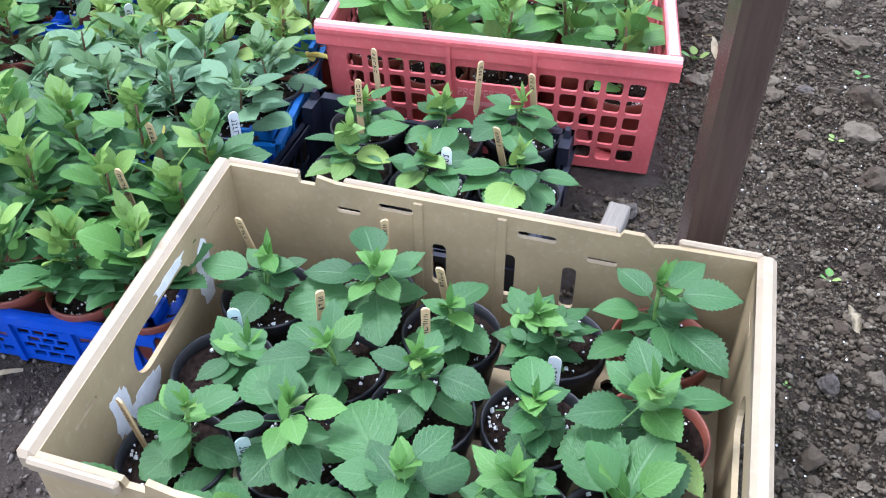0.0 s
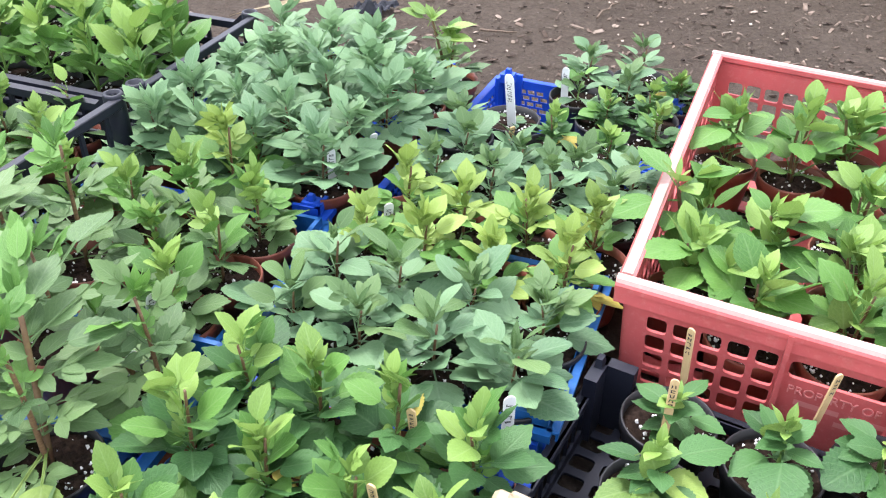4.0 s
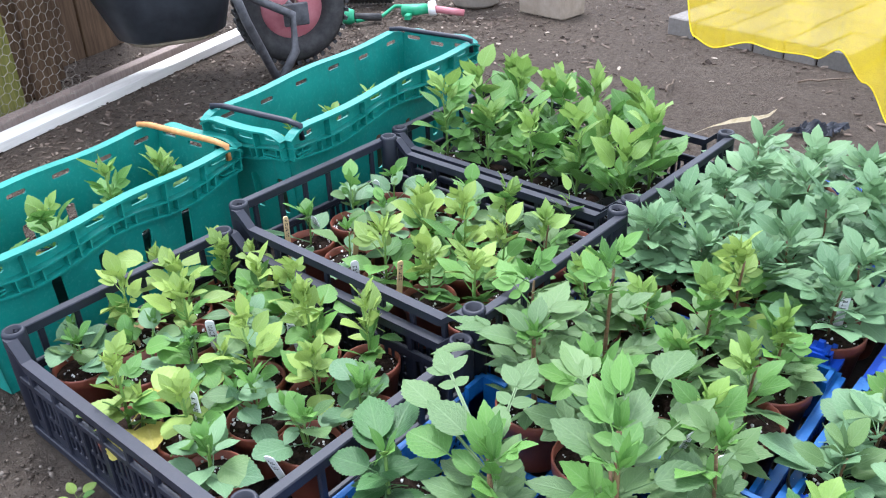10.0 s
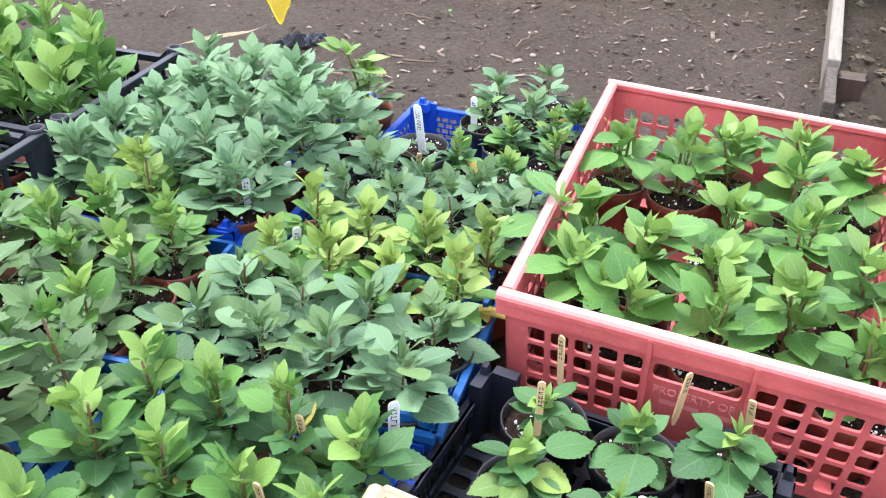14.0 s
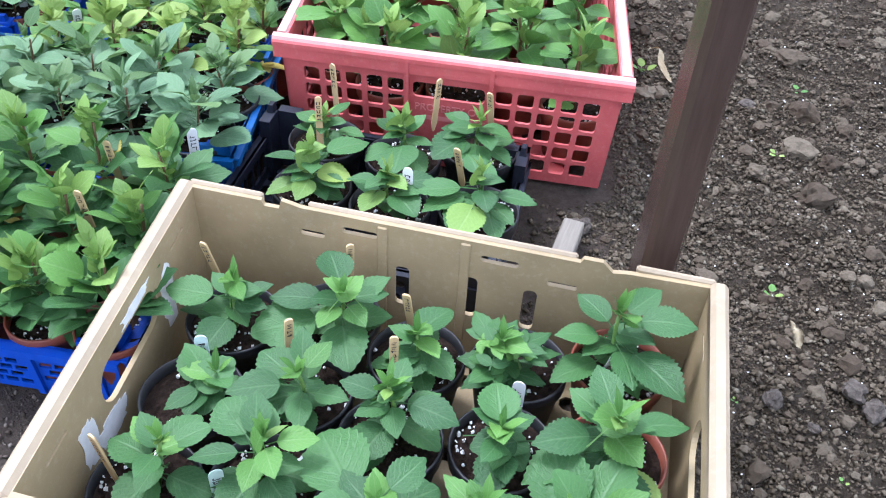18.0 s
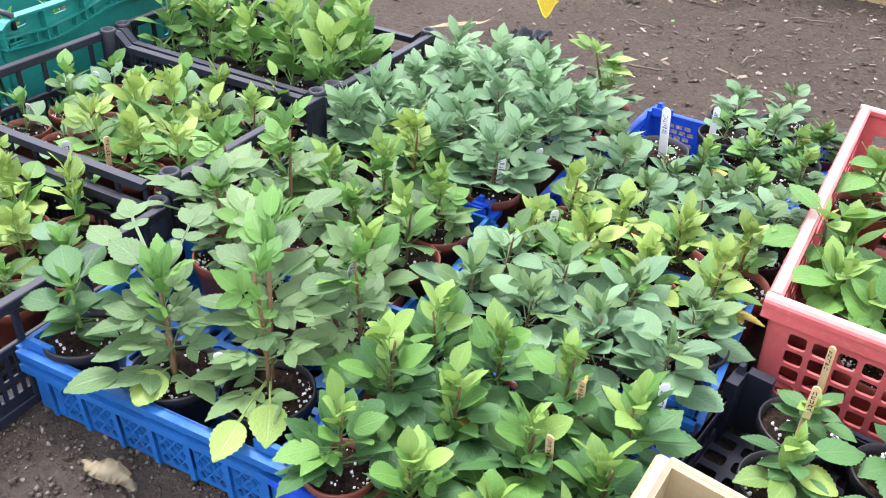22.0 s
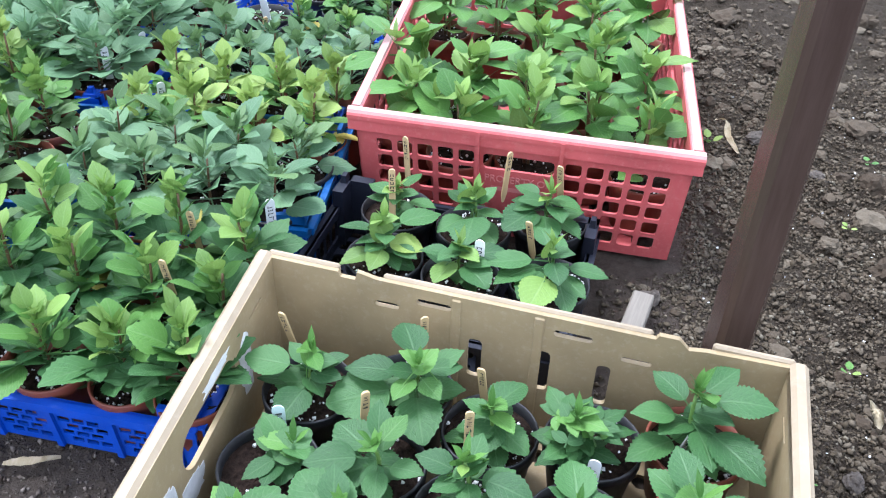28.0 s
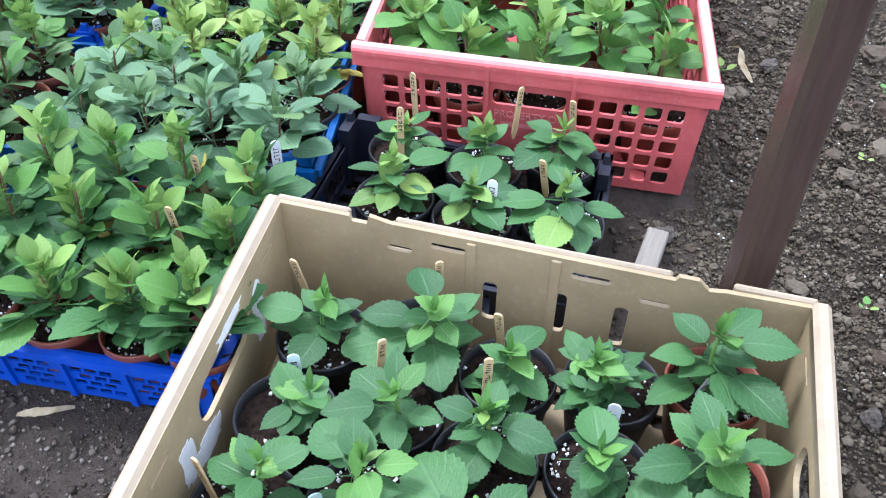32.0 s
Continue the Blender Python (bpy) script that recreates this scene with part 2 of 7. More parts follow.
def boxes(*list_of, width=0.0, m=None):
    bm = bmesh.new()
    for lo, hi in list_of:
        box(bm, lo, hi, m)
    return bevelled(bm, width) if width else bm


def tube(points, radius, sides=8, cap=True, bm=None, taper=1.0):
    """A round bar along a line of points."""
    bm = bm or bmesh.new()
    pts = [Vector(p) for p in points]
    rings = []
    ref = Vector((0.31, 0.17, 0.93))
    for i, p in enumerate(pts):
        d = (pts[min(i + 1, len(pts) - 1)] - pts[max(i - 1, 0)]).normalized()
        a = d.cross(ref)
        if a.length < 0.05:
            a = d.cross(Vector((1, 0, 0)))
        a.normalize()
        b = d.cross(a)
        r = radius * (1 + (taper - 1) * i / max(1, len(pts) - 1))
        rings.append([bm.verts.new(p + (a * math.cos(k * math.tau / sides) + b * math.sin(k * math.tau / sides)) * r) for k in range(sides)])
    for r0, r1 in zip(rings, rings[1:]):
        for k in range(sides):
            bm.faces.new((r0[k], r0[(k + 1) % sides], r1[(k + 1) % sides], r1[k]))
    if cap:
        bm.faces.new(rings[0][::-1])
        bm.faces.new(rings[-1])
    return bm


def lathe(profile, sides=24, bm=None, m=None):
    """Turn a line of (radius, height) round the z axis."""
    bm = bm or bmesh.new()
    rings = []
    for r, z in profile:
        ring = []
        for k in range(sides):
            a = k * math.tau / sides
            p = Vector((r * math.cos(a), r * math.sin(a), z))
            ring.append(bm.verts.new(m @ p if m else p))
        rings.append(ring)
    for r0, r1 in zip(rings, rings[1:]):
        for k in range(sides):
            bm.faces.new((r0[k], r0[(k + 1) % sides], r1[(k + 1) % sides], r1[k]))
    return bm


def rounded(cx, cy, w, h, r, n=3):
    """A rounded rectangle as a loop of points."""
    out = []
    for qx, qy, a0 in ((1, 1, 0), (-1, 1, 90), (-1, -1, 180), (1, -1, 270)):
        for k in range(n + 1):
            a = radians(a0 + 90 * k / n)
            out.append((cx + qx * (w / 2 - r) + r * math.cos(a), cy + qy * (h / 2 - r) + r * math.sin(a)))
    return out


def sheet(outer, holes, thick, at, bm=None):
    """A pierced plate: an outline and holes in (u, v), mapped into space by at(u, v, depth)."""
    from mathutils.geometry import tessellate_polygon
    bm = bm or bmesh.new()
    loops = [outer] + list(holes)
    flat = [p for lp in loops for p in lp]
    tris = tessellate_polygon([[Vector((u, v, 0)) for u, v in lp] for lp in loops])
    front = [bm.verts.new(at(u, v, 0.0)) for u, v in flat]
    back = [bm.verts.new(at(u, v, thick)) for u, v in flat]
    for a, b, c in tris:
        if len({a, b, c}) == 3:
            bm.faces.new((front[a], front[b], front[c]))
            bm.faces.new((back[c], back[b], back[a]))
    i = 0
    for lp in loops:
        n = len(lp)
        for k in range(n):
            a, b = i + k, i + (k + 1) % n
            bm.faces.new((front[a], front[b], back[b], back[a]))
        i += n
    return bm


def rect(w0, h0, w1, h1):
    return [(w0, h0), (w1, h0), (w1, h1), (w0, h1)]


def walls_of(L, W, thick=0.004, flare=0.0, H=0.2):
    """Maps (u along, v up, depth) onto the four sides of an L x W box: front, right, back, left; flare widens the top."""
    def front(u, v, d):
        return Vector((u - L / 2, -W / 2 + d - flare * v / H, v))

    def back(u, v, d):
        return Vector((L / 2 - u, W / 2 - d + flare * v / H, v))

    def right(u, v, d):
        return Vector((L / 2 - d + flare * v / H, u - W / 2, v))

    def left(u, v, d):
        return Vector((-L / 2 + d - flare * v / H, W / 2 - u, v))
    return front, right, back, left


def placed(corner, angle, L, W, z=0.0):
    """The pose of a box whose front left corner stands at a place."""
    a = radians(angle)
    x = corner[0] + math.cos(a) * L / 2 - math.sin(a) * W / 2
    y = corner[1] + math.sin(a) * L / 2 + math.cos(a) * W / 2
    return pose(x, y, z, 0, 0, angle)


# ---- ground: one sheet, worn path, mulch and a dug bed ----
def ground_height(x, y):
    bed = max(0.0, min(1.0, (x - 0.28 - 0.10 * (y - 1.0)) / 0.12))
    front = max(0.0, min(1.0, (0.75 - y) / 0.2)) * (1 - bed)
    h = 0.004 * noise.noise((x * 5, y * 5, 0)) + 0.003 * noise.noise((x * 17, y * 17, 3))
    h += bed * (0.012 * noise.noise((x * 9, y * 9, 1)) + 0.010 * noise.noise((x * 23, y * 23, 2)) + 0.004)
    if bed > 0 and 0.0 < y < 3.6:
        # clods: domes with creases between them, in two sizes, heaped here and there
        heap = 0.55 + 0.45 * noise.noise((x * 4.0, y * 4.0, 21))
        big = noise.voronoi((x * 17 + noise.noise((x * 30, y * 30, 4)) * 0.5, y * 17, 0.3))[0]
        small = noise.voronoi((x * 46, y * 46 + noise.noise((x * 60, y * 60, 4)) * 0.5, 0.7))[0]
        h += bed * (0.040 * heap * max(0.0, 0.62 - big[0]) + 0.5 * 0.022 * max(0.0, 0.62 - small[0]) - 0.008)
    if bed > 0 and y < 2.2:
        h += bed * (0.0045 * noise.noise((x * 55, y * 55, 7)) + 0.0035 * noise.noise((x * 110, y * 110, 8)))
    h += front * 0.005 * noise.noise((x * 30, y * 30, 5))
    return h - 0.006


def ground_sheet():
    near_x = [-3.6 + 0.022 * i for i in range(172)] + [0.184 + 0.0085 * i for i in range(110)] + [1.125 + 0.022 * i for i in range(22)]
    near_y = [-0.2 + 0.022 * i for i in range(16)] + [0.152 + 0.0085 * i for i in range(176)] + [1.655 + 0.022 * i for i in range(106)]
    far = [4.5, 7, 12, 25, 60, 150, 400, 1000]
    xs = [-f - 3.6 for f in reversed(far)] + near_x + [near_x[-1] + f for f in far]
    ys = [-f - 0.2 for f in reversed(far)] + near_y + [near_y[-1] + f for f in far]
    vs = [(x, y, ground_height(x, y)) for y in ys for x in xs]
    n = len(xs)
    fs = [(j * n + i, j * n + i + 1, (j + 1) * n + i + 1, (j + 1) * n + i) for j in range(len(ys) - 1) for i in range(n - 1)]
    me = bpy.data.meshes.new("ground")
    me.from_pydata(vs, [], fs)
    me.shade_smooth()
    m = Mat("earth", 0.95, spec=0.15)
    sep = m.n("ShaderNodeSeparateXYZ")
    m.link(m.coord(), sep.inputs[0])
    grain = m.noise(260.0, 8.0, 0.8)
    crumb = m.noise(75.0, 8.0, 0.8)
    broad = m.noise(2.2, 4.0)
    path = m.ramp(crumb, [(0.25, (0.079, 0.061, 0.048)), (0.55, (0.164, 0.130, 0.102)), (0.80, (0.257, 0.208, 0.165))])
    dug = m.ramp(crumb, [(0.25, (0.040, 0.030, 0.020)), (0.55, (0.107, 0.084, 0.059)), (0.80, (0.199, 0.167, 0.121))])
    grit = m.ramp(crumb, [(0.25, (0.092, 0.073, 0.057)), (0.55, (0.172, 0.139, 0.111)), (0.80, (0.260, 0.217, 0.178))])
    wob = m.math("MULTIPLY", m.math("SUBTRACT", broad, 0.5), 0.5)
    bedside = m.math("MULTIPLY", m.math("SUBTRACT", m.math("ADD", m.math("SUBTRACT", sep.outputs[0], m.math("MULTIPLY", sep.outputs[1], 0.10)), wob), 0.22), 8.0)
    bedside.node.use_clamp = True
    nearby = m.math("MULTIPLY", m.math("SUBTRACT", m.math("ADD", 0.85, wob), sep.outputs[1]), 6.0)
    nearby.node.use_clamp = True
    col = m.mix(nearby, path, grit)
    col = m.mix(bedside, col, dug)
    damp = m.ramp(broad, [(0.42, (0.84, 0.83, 0.83)), (0.62, (1, 1, 1))])
    col = m.mix(0.7, col, damp, "MULTIPLY")
    m.color(col).bump(m.math("ADD", grain, m.math("MULTIPLY", crumb, 1.6)), 1.0, 0.02)
    me.materials.append(m.m)
    return tagged(new("ground", me), "dark trodden garden soil with wood chips and clods", "ground", kind="structure")


ground_sheet()


# ---- crates and trays ----
def blue_tray(mat, label, m, L=0.405, W=0.295, H=0.085, towers=True):
    """Shallow harvest tray: lattice sides, turned rim, stacking towers on the corners."""
    ob = thing("harvest_tray", label, "tray", m, "blue trays of potted plants")
    maps = walls_of(L, W, flare=0.006, H=H)
    for side, at in enumerate(maps):
        n = L if side % 2 == 0 else W
        cells = (6 if side % 2 == 0 else 4) if mat is SKYBLUE else (4 if side % 2 == 0 else 3)
        holes = []
        cw = (n - 0.05) / cells
        for c in range(cells):
            x0, x1 = 0.025 + c * cw + 0.007, 0.025 + (c + 1) * cw - 0.007
            if mat is SKYBLUE:
                # leaning diamonds
                for r in range(6):
                    y = 0.0135 + r * 0.0104
                    x = x0 + 0.0062 + (0.0078 if r % 2 else 0.0)
                    while x < x1 - 0.005:
                        holes.append([(x - 0.0064, y), (x, y - 0.0086), (x + 0.0064, y), (x, y + 0.0086)])
                        x += 0.0156
            else:
                # rows of short slots, each shifted like brickwork
                for r in range(5):
                    y, x = 0.010 + r * 0.0122, x0 + (0.0 if r % 2 else 0.009)
                    while x < x1 - 0.012:
                        holes.append([(x, y), (x + 0.0145, y), (x + 0.0155, y + 0.0086), (x + 0.001, y + 0.0086)])
                        x += 0.0185
        part("side_panel", sheet(rect(0, 0, n, H), holes, 0.003, at), mat, ob)
        for c in range(cells + 1):
            bm = bmesh.new()
            x = 0.025 + c * cw
            f = [bm.verts.new(at(x + dx, v, -0.005)) for dx, v in ((-0.004, 0), (0.004, 0), (0.004, H - 0.012), (-0.004, H - 0.012))]
            g = [bm.verts.new(at(x + dx, v, 0.001)) for dx, v in ((-0.004, 0), (0.004, 0), (0.004, H - 0.012), (-0.004, H - 0.012))]
            bm.faces.new(f)
            for k in range(4):
                bm.faces.new((f[k], f[(k + 1) % 4], g[(k + 1) % 4], g[k]))
            part("rib", bm, mat, ob)
        lip = bmesh.new()
        prof = [(-0.010, H - 0.012), (-0.010, H), (0.004, H), (0.004, H - 0.003), (-0.007, H - 0.003), (-0.007, H - 0.012)]
        ends = []
        for u in (-0.008, n + 0.008):
            ends.append([lip.verts.new(at(u, v, d)) for d, v in prof])
        for k in range(6):
            lip.faces.new((ends[0][k], ends[0][(k + 1) % 6], ends[1][(k + 1) % 6], ends[1][k]))
        lip.faces.new(ends[0])
        lip.faces.new(ends[1][::-1])
        part("rim", lip, mat, ob)
    slots = [rounded((i + 0.5) * L / 9, (j + 0.5) * W / 6, L / 9 - 0.012, W / 6 - 0.012, 0.004, 1) for i in range(9) for j in range(6)]
    part("base", sheet(rect(0, 0, L, W), slots, 0.004, lambda u, v, d: Vector((u - L / 2, v - W / 2, 0.003 + d))), mat, ob)
    for sx in (-1, 1):
        for sy in (-1, 1):
            bm = bmesh.new()
            x, y = sx * (L / 2 + 0.002), sy * (W / 2 + 0.002)
            for w, d, top in ((0.044, 0.007, H + 0.014), (0.007, 0.040, H + 0.014)):
                xs, ys = sorted((x, x - sx * w)), sorted((y, y - sy * d))
                box(bm, (xs[0], ys[0], 0.004), (xs[1], ys[1], top))
            if not towers:
                part("corner_ear", bm, mat, ob)
                continue
            xs, ys = sorted((x - sx * 0.002, x - sx * 0.034)), sorted((y - sy * 0.002, y - sy * 0.030))
            box(bm, (xs[0], ys[0], H + 0.002), (xs[1], ys[1], H + 0.018), taper=0.8)
            cx, cy = (xs[0] + xs[1]) / 2, (ys[0] + ys[1]) / 2
            box(bm, (cx - 0.006, cy - 0.006, H + 0.018), (cx + 0.006, cy + 0.006, H + 0.028), taper=0.7)
            part("corner_tower", bm, mat, ob)
    return ob


def black_crate(m, L, W, H, label):
    """Open black harvest crate: hollow corner posts, top rail, upright bars, pierced lower band."""
    ob = thing("harvest_crate", label, "crate", m, "black crates of potted plants")
    r = 0.017
    for sx in (-1, 1):
        for sy in (-1, 1):
            q = Matrix.Translation((sx * (L / 2 - r), sy * (W / 2 - r), 0))
            bm = lathe([(r * 0.72, 0), (r, 0.004), (r, H + 0.002), (r * 0.9, H + 0.006), (r * 0.66, H + 0.006), (r * 0.6, H - 0.03), (0.0005, H - 0.03)], 16, m=q)
            part("corner_post", bm, BLACK, ob, smooth=True)
    maps = walls_of(L, W)
    for side, at in enumerate(maps):
        n = L if side % 2 == 0 else W

        def bar(u0, v0, u1, v1, d0, d1):
            bm = bmesh.new()
            a = [at(u, v, d) for d in (d0, d1) for u, v in ((u0, v0), (u1, v0), (u1, v1), (u0, v1))]
            vs = [bm.verts.new(p) for p in a]
            for f in ((0, 1, 2, 3), (7, 6, 5, 4), (0, 4, 5, 1), (1, 5, 6, 2), (2, 6, 7, 3), (3, 7, 4, 0)):
                bm.faces.new([vs[i] for i in f])
            return bevelled(bm, 0.0015)
        if side % 2:
            part("top_rail", bar(0.02, H - 0.016, n - 0.02, H, -0.002, 0.014), BLACK, ob)
        else:
            drop = 0.024
            lp = [(0.02, H), (0.034, H), (0.062, H - drop), (n - 0.062, H - drop), (n - 0.034, H), (n - 0.02, H), (n - 0.02, H - 0.016), (n - 0.040, H - 0.016), (n - 0.066, H - drop - 0.014), (0.066, H - drop - 0.014), (0.040, H - 0.016), (0.02, H - 0.016)]
            part("top_rail", sheet(lp[::-1], [], 0.016, lambda u, v, d: at(u, v, d - 0.002)), BLACK, ob)
        part("middle_rail", bar(0.02, H * 0.56, n - 0.02, H * 0.56 + 0.012, 0.002, 0.010), BLACK, ob)
        part("bottom_rail", bar(0.02, 0.0, n - 0.02, 0.016, 0.0, 0.010), BLACK, ob)
        k = 9 if side % 2 == 0 else 7
        for i in range(1, k):
            u = n * i / k
            part("slat", bar(u - 0.005, 0.012, u + 0.005, H - (0.010 if side % 2 else 0.030), 0.002, 0.009), BLACK, ob)
        holes = []
        step = 0.0145
        for i in range(int((n - 0.06) / step)):
            x = 0.03 + i * step
            holes.append(rect(x + 0.003, 0.030, x + step - 0.003, H * 0.30))
            holes.append(rect(x + 0.003, H * 0.34, x + step - 0.003, H * 0.54))
        part("pierced_band", sheet(rect(0.02, 0.012, n - 0.02, H * 0.57), holes, 0.003, lambda u, v, d: at(u, v, 0.006 + d)), BLACK, ob)
    slots = [rect(i * L / 14 + 0.006, max(0.018, j * W / 5 + 0.008), (i + 1) * L / 14 - 0.004, min(W - 0.018, (j + 1) * W / 5 - 0.004)) for i in range(1, 13) for j in range(5)]
    part("base", sheet(rect(0.01, 0.006, L - 0.01, W - 0.006), slots, 0.004, lambda u, v, d: Vector((u - L / 2, v - W / 2, 0.006 + d))), BLACK, ob)
    return ob


def bent(quad, L, W):
    """Maps a point of an L x W box onto four corners (front left, front right, back right, back left)."""
    c = sum((Vector(p) for p in quad), Vector((0, 0))) / 4
    a, b, d, e = (Vector(p) - c for p in quad)

    def at(p):
        u, v = p.x / L + 0.5, p.y / W + 0.5
        q = (a * (1 - u) + b * u) * (1 - v) + (e * (1 - u) + d * u) * v
        return Vector((q.x, q.y, p.z))
    return at, c


def warp(bm, at):
    for v in bm.verts:
        v.co = at(v.co)
    return bm


def beige_crate():
    L, W, H = 0.60, 0.42, 0.185
    at, c = bent(((-0.334, 0.428), (0.205, 0.262), (0.326, 0.668), (-0.252, 0.842)), L, W)
    ob = thing("folding_crate", "worn beige plastic crate with handle holes and slots", "crate", pose(c.x, c.y, 0.003))
    front, right, back, left = walls_of(L, W)
    long_holes = []
    for f, z, w, h in ((0.25, 0.150, 0.030, 0.008), (0.345, 0.165, 0.042, 0.009), (0.615, 0.163, 0.044, 0.009), (0.735, 0.146, 0.034, 0.007)):
        long_holes.append(rounded(f * L, z, w, h, h * 0.45))
    for f, z, w, h in ((0.43, 0.096, 0.017, 0.060), (0.565, 0.100, 0.016, 0.062), (0.68, 0.098, 0.016, 0.062), (0.30, 0.096, 0.016, 0.060)):
        long_holes.append(rounded(f * L, z, w, h, 0.006))
    top = [(0, H), (0.15 * L, H), (0.155 * L, H - 0.007), (0.185 * L, H - 0.007), (0.19 * L, H + 0.005), (0.23 * L, H), (0.76 * L, H), (0.765 * L, H + 0.006), (0.80 * L, H + 0.006), (0.82 * L, H - 0.006), (0.85 * L, H - 0.003), (L, H)]
    edge = [(0, 0), (L, 0)] + top[::-1]
    flip = [[(L - u, v) for u, v in reversed(h)] for h in long_holes]
    fe = [(L - u, v) for u, v in reversed(edge)]
    part("back_wall", warp(sheet(fe, flip, 0.006, back), at), BEIGE, ob)
    part("front_wall", warp(sheet(edge, long_holes, 0.006, front), at), BEIGE, ob)
    hand = [rounded(W * 0.485, 0.131, 0.135, 0.050, 0.023, 6), rounded(W * 0.16, 0.158, 0.040, 0.004, 0.0019, 1), rounded(W * 0.84, 0.158, 0.040, 0.004, 0.0019, 1)]
    part("end_wall", warp(sheet(rect(0.006, 0, W - 0.006, H), hand, 0.006, left), at), BEIGE, ob)
    part("end_wall", warp(sheet(rect(0.006, 0, W - 0.006, H), hand, 0.006, right), at), BEIGE, ob)
    for name, p, q in (("end_rim", (-1, -1), (-1, 1)), ("end_rim", (1, -1), (1, 1))):
        x = p[0] * (L / 2 + 0.004)
        bm = boxes(((x - 0.010, -W / 2 - 0.004, H - 0.018), (x + 0.009, W / 2 + 0.004, H + 0.005)), width=0.005)
        part(name, warp(bm, at), BEIGE_RIM, ob, "cream worn rim with its highlight painted in")
    for sy in (-1, 1):
        y = sy * (W / 2 + 0.004)
        for u0, u1 in ((0.0, 0.15), (0.24, 0.755), (0.86, 1.0)):
            bm = boxes(((u0 * L - L / 2, y - 0.004, H - 0.010), (u1 * L - L / 2, y + 0.004, H + 0.003)), width=0.0025)
            part("long_rim", warp(bm, at), BEIGE_RIM, ob)
    for f in (0.39, 0.55):
        bm = boxes(((f * L - L / 2 - 0.006, W / 2 - 0.0085, 0.01), (f * L - L / 2 + 0.006, W / 2 - 0.005, H - 0.004)), width=0.0015)
        part("seam", warp(bm, at), BEIGE, ob)
    slots = [rounded(L * (i + 0.5) / 8, W * (j + 0.5) / 4, 0.05, 0.02, 0.006, 1) for i in range(8) for j in range(4)]
    part("base", warp(sheet(rect(0.004, 0.004, L - 0.004, W - 0.004), slots, 0.005, lambda u, v, d: Vector((u - L / 2, v - W / 2, d))), at), BEIGE, ob)
    rng = random.Random(4)
    # u runs from the back to the front of the left wall; each scrap is a torn strip
    for u, v, w, h in ((0.265, 0.112, 0.038, 0.080), (0.640, 0.086, 0.060, 0.034), (0.430, 0.166, 0.070, 0.014), (0.74, 0.110, 0.030, 0.060)):
        lp = []
        for k in range(22):
            a = k * math.tau / 22
            j = rng.uniform(0.72, 1.12)
            c0, s0 = math.cos(a), math.sin(a)
            lp.append((u * W + abs(c0) ** 0.6 * math.copysign(1, c0) * w / 2 * j, v + abs(s0) ** 0.6 * math.copysign(1, s0) * h / 2 * j))
        part("paper_patch", warp(sheet(lp, [], -0.0006, lambda u2, v2, d: left(u2, v2, 0.0062 - d)), at), GLUE, ob, "torn white paper remains")
    return ob


LETTER = plastic("crate_raised_letters", (0.58, 0.20, 0.19), 0.5, (0.70, 0.45, 0.42), (0.45, 0.2, 0.18), 0.6)


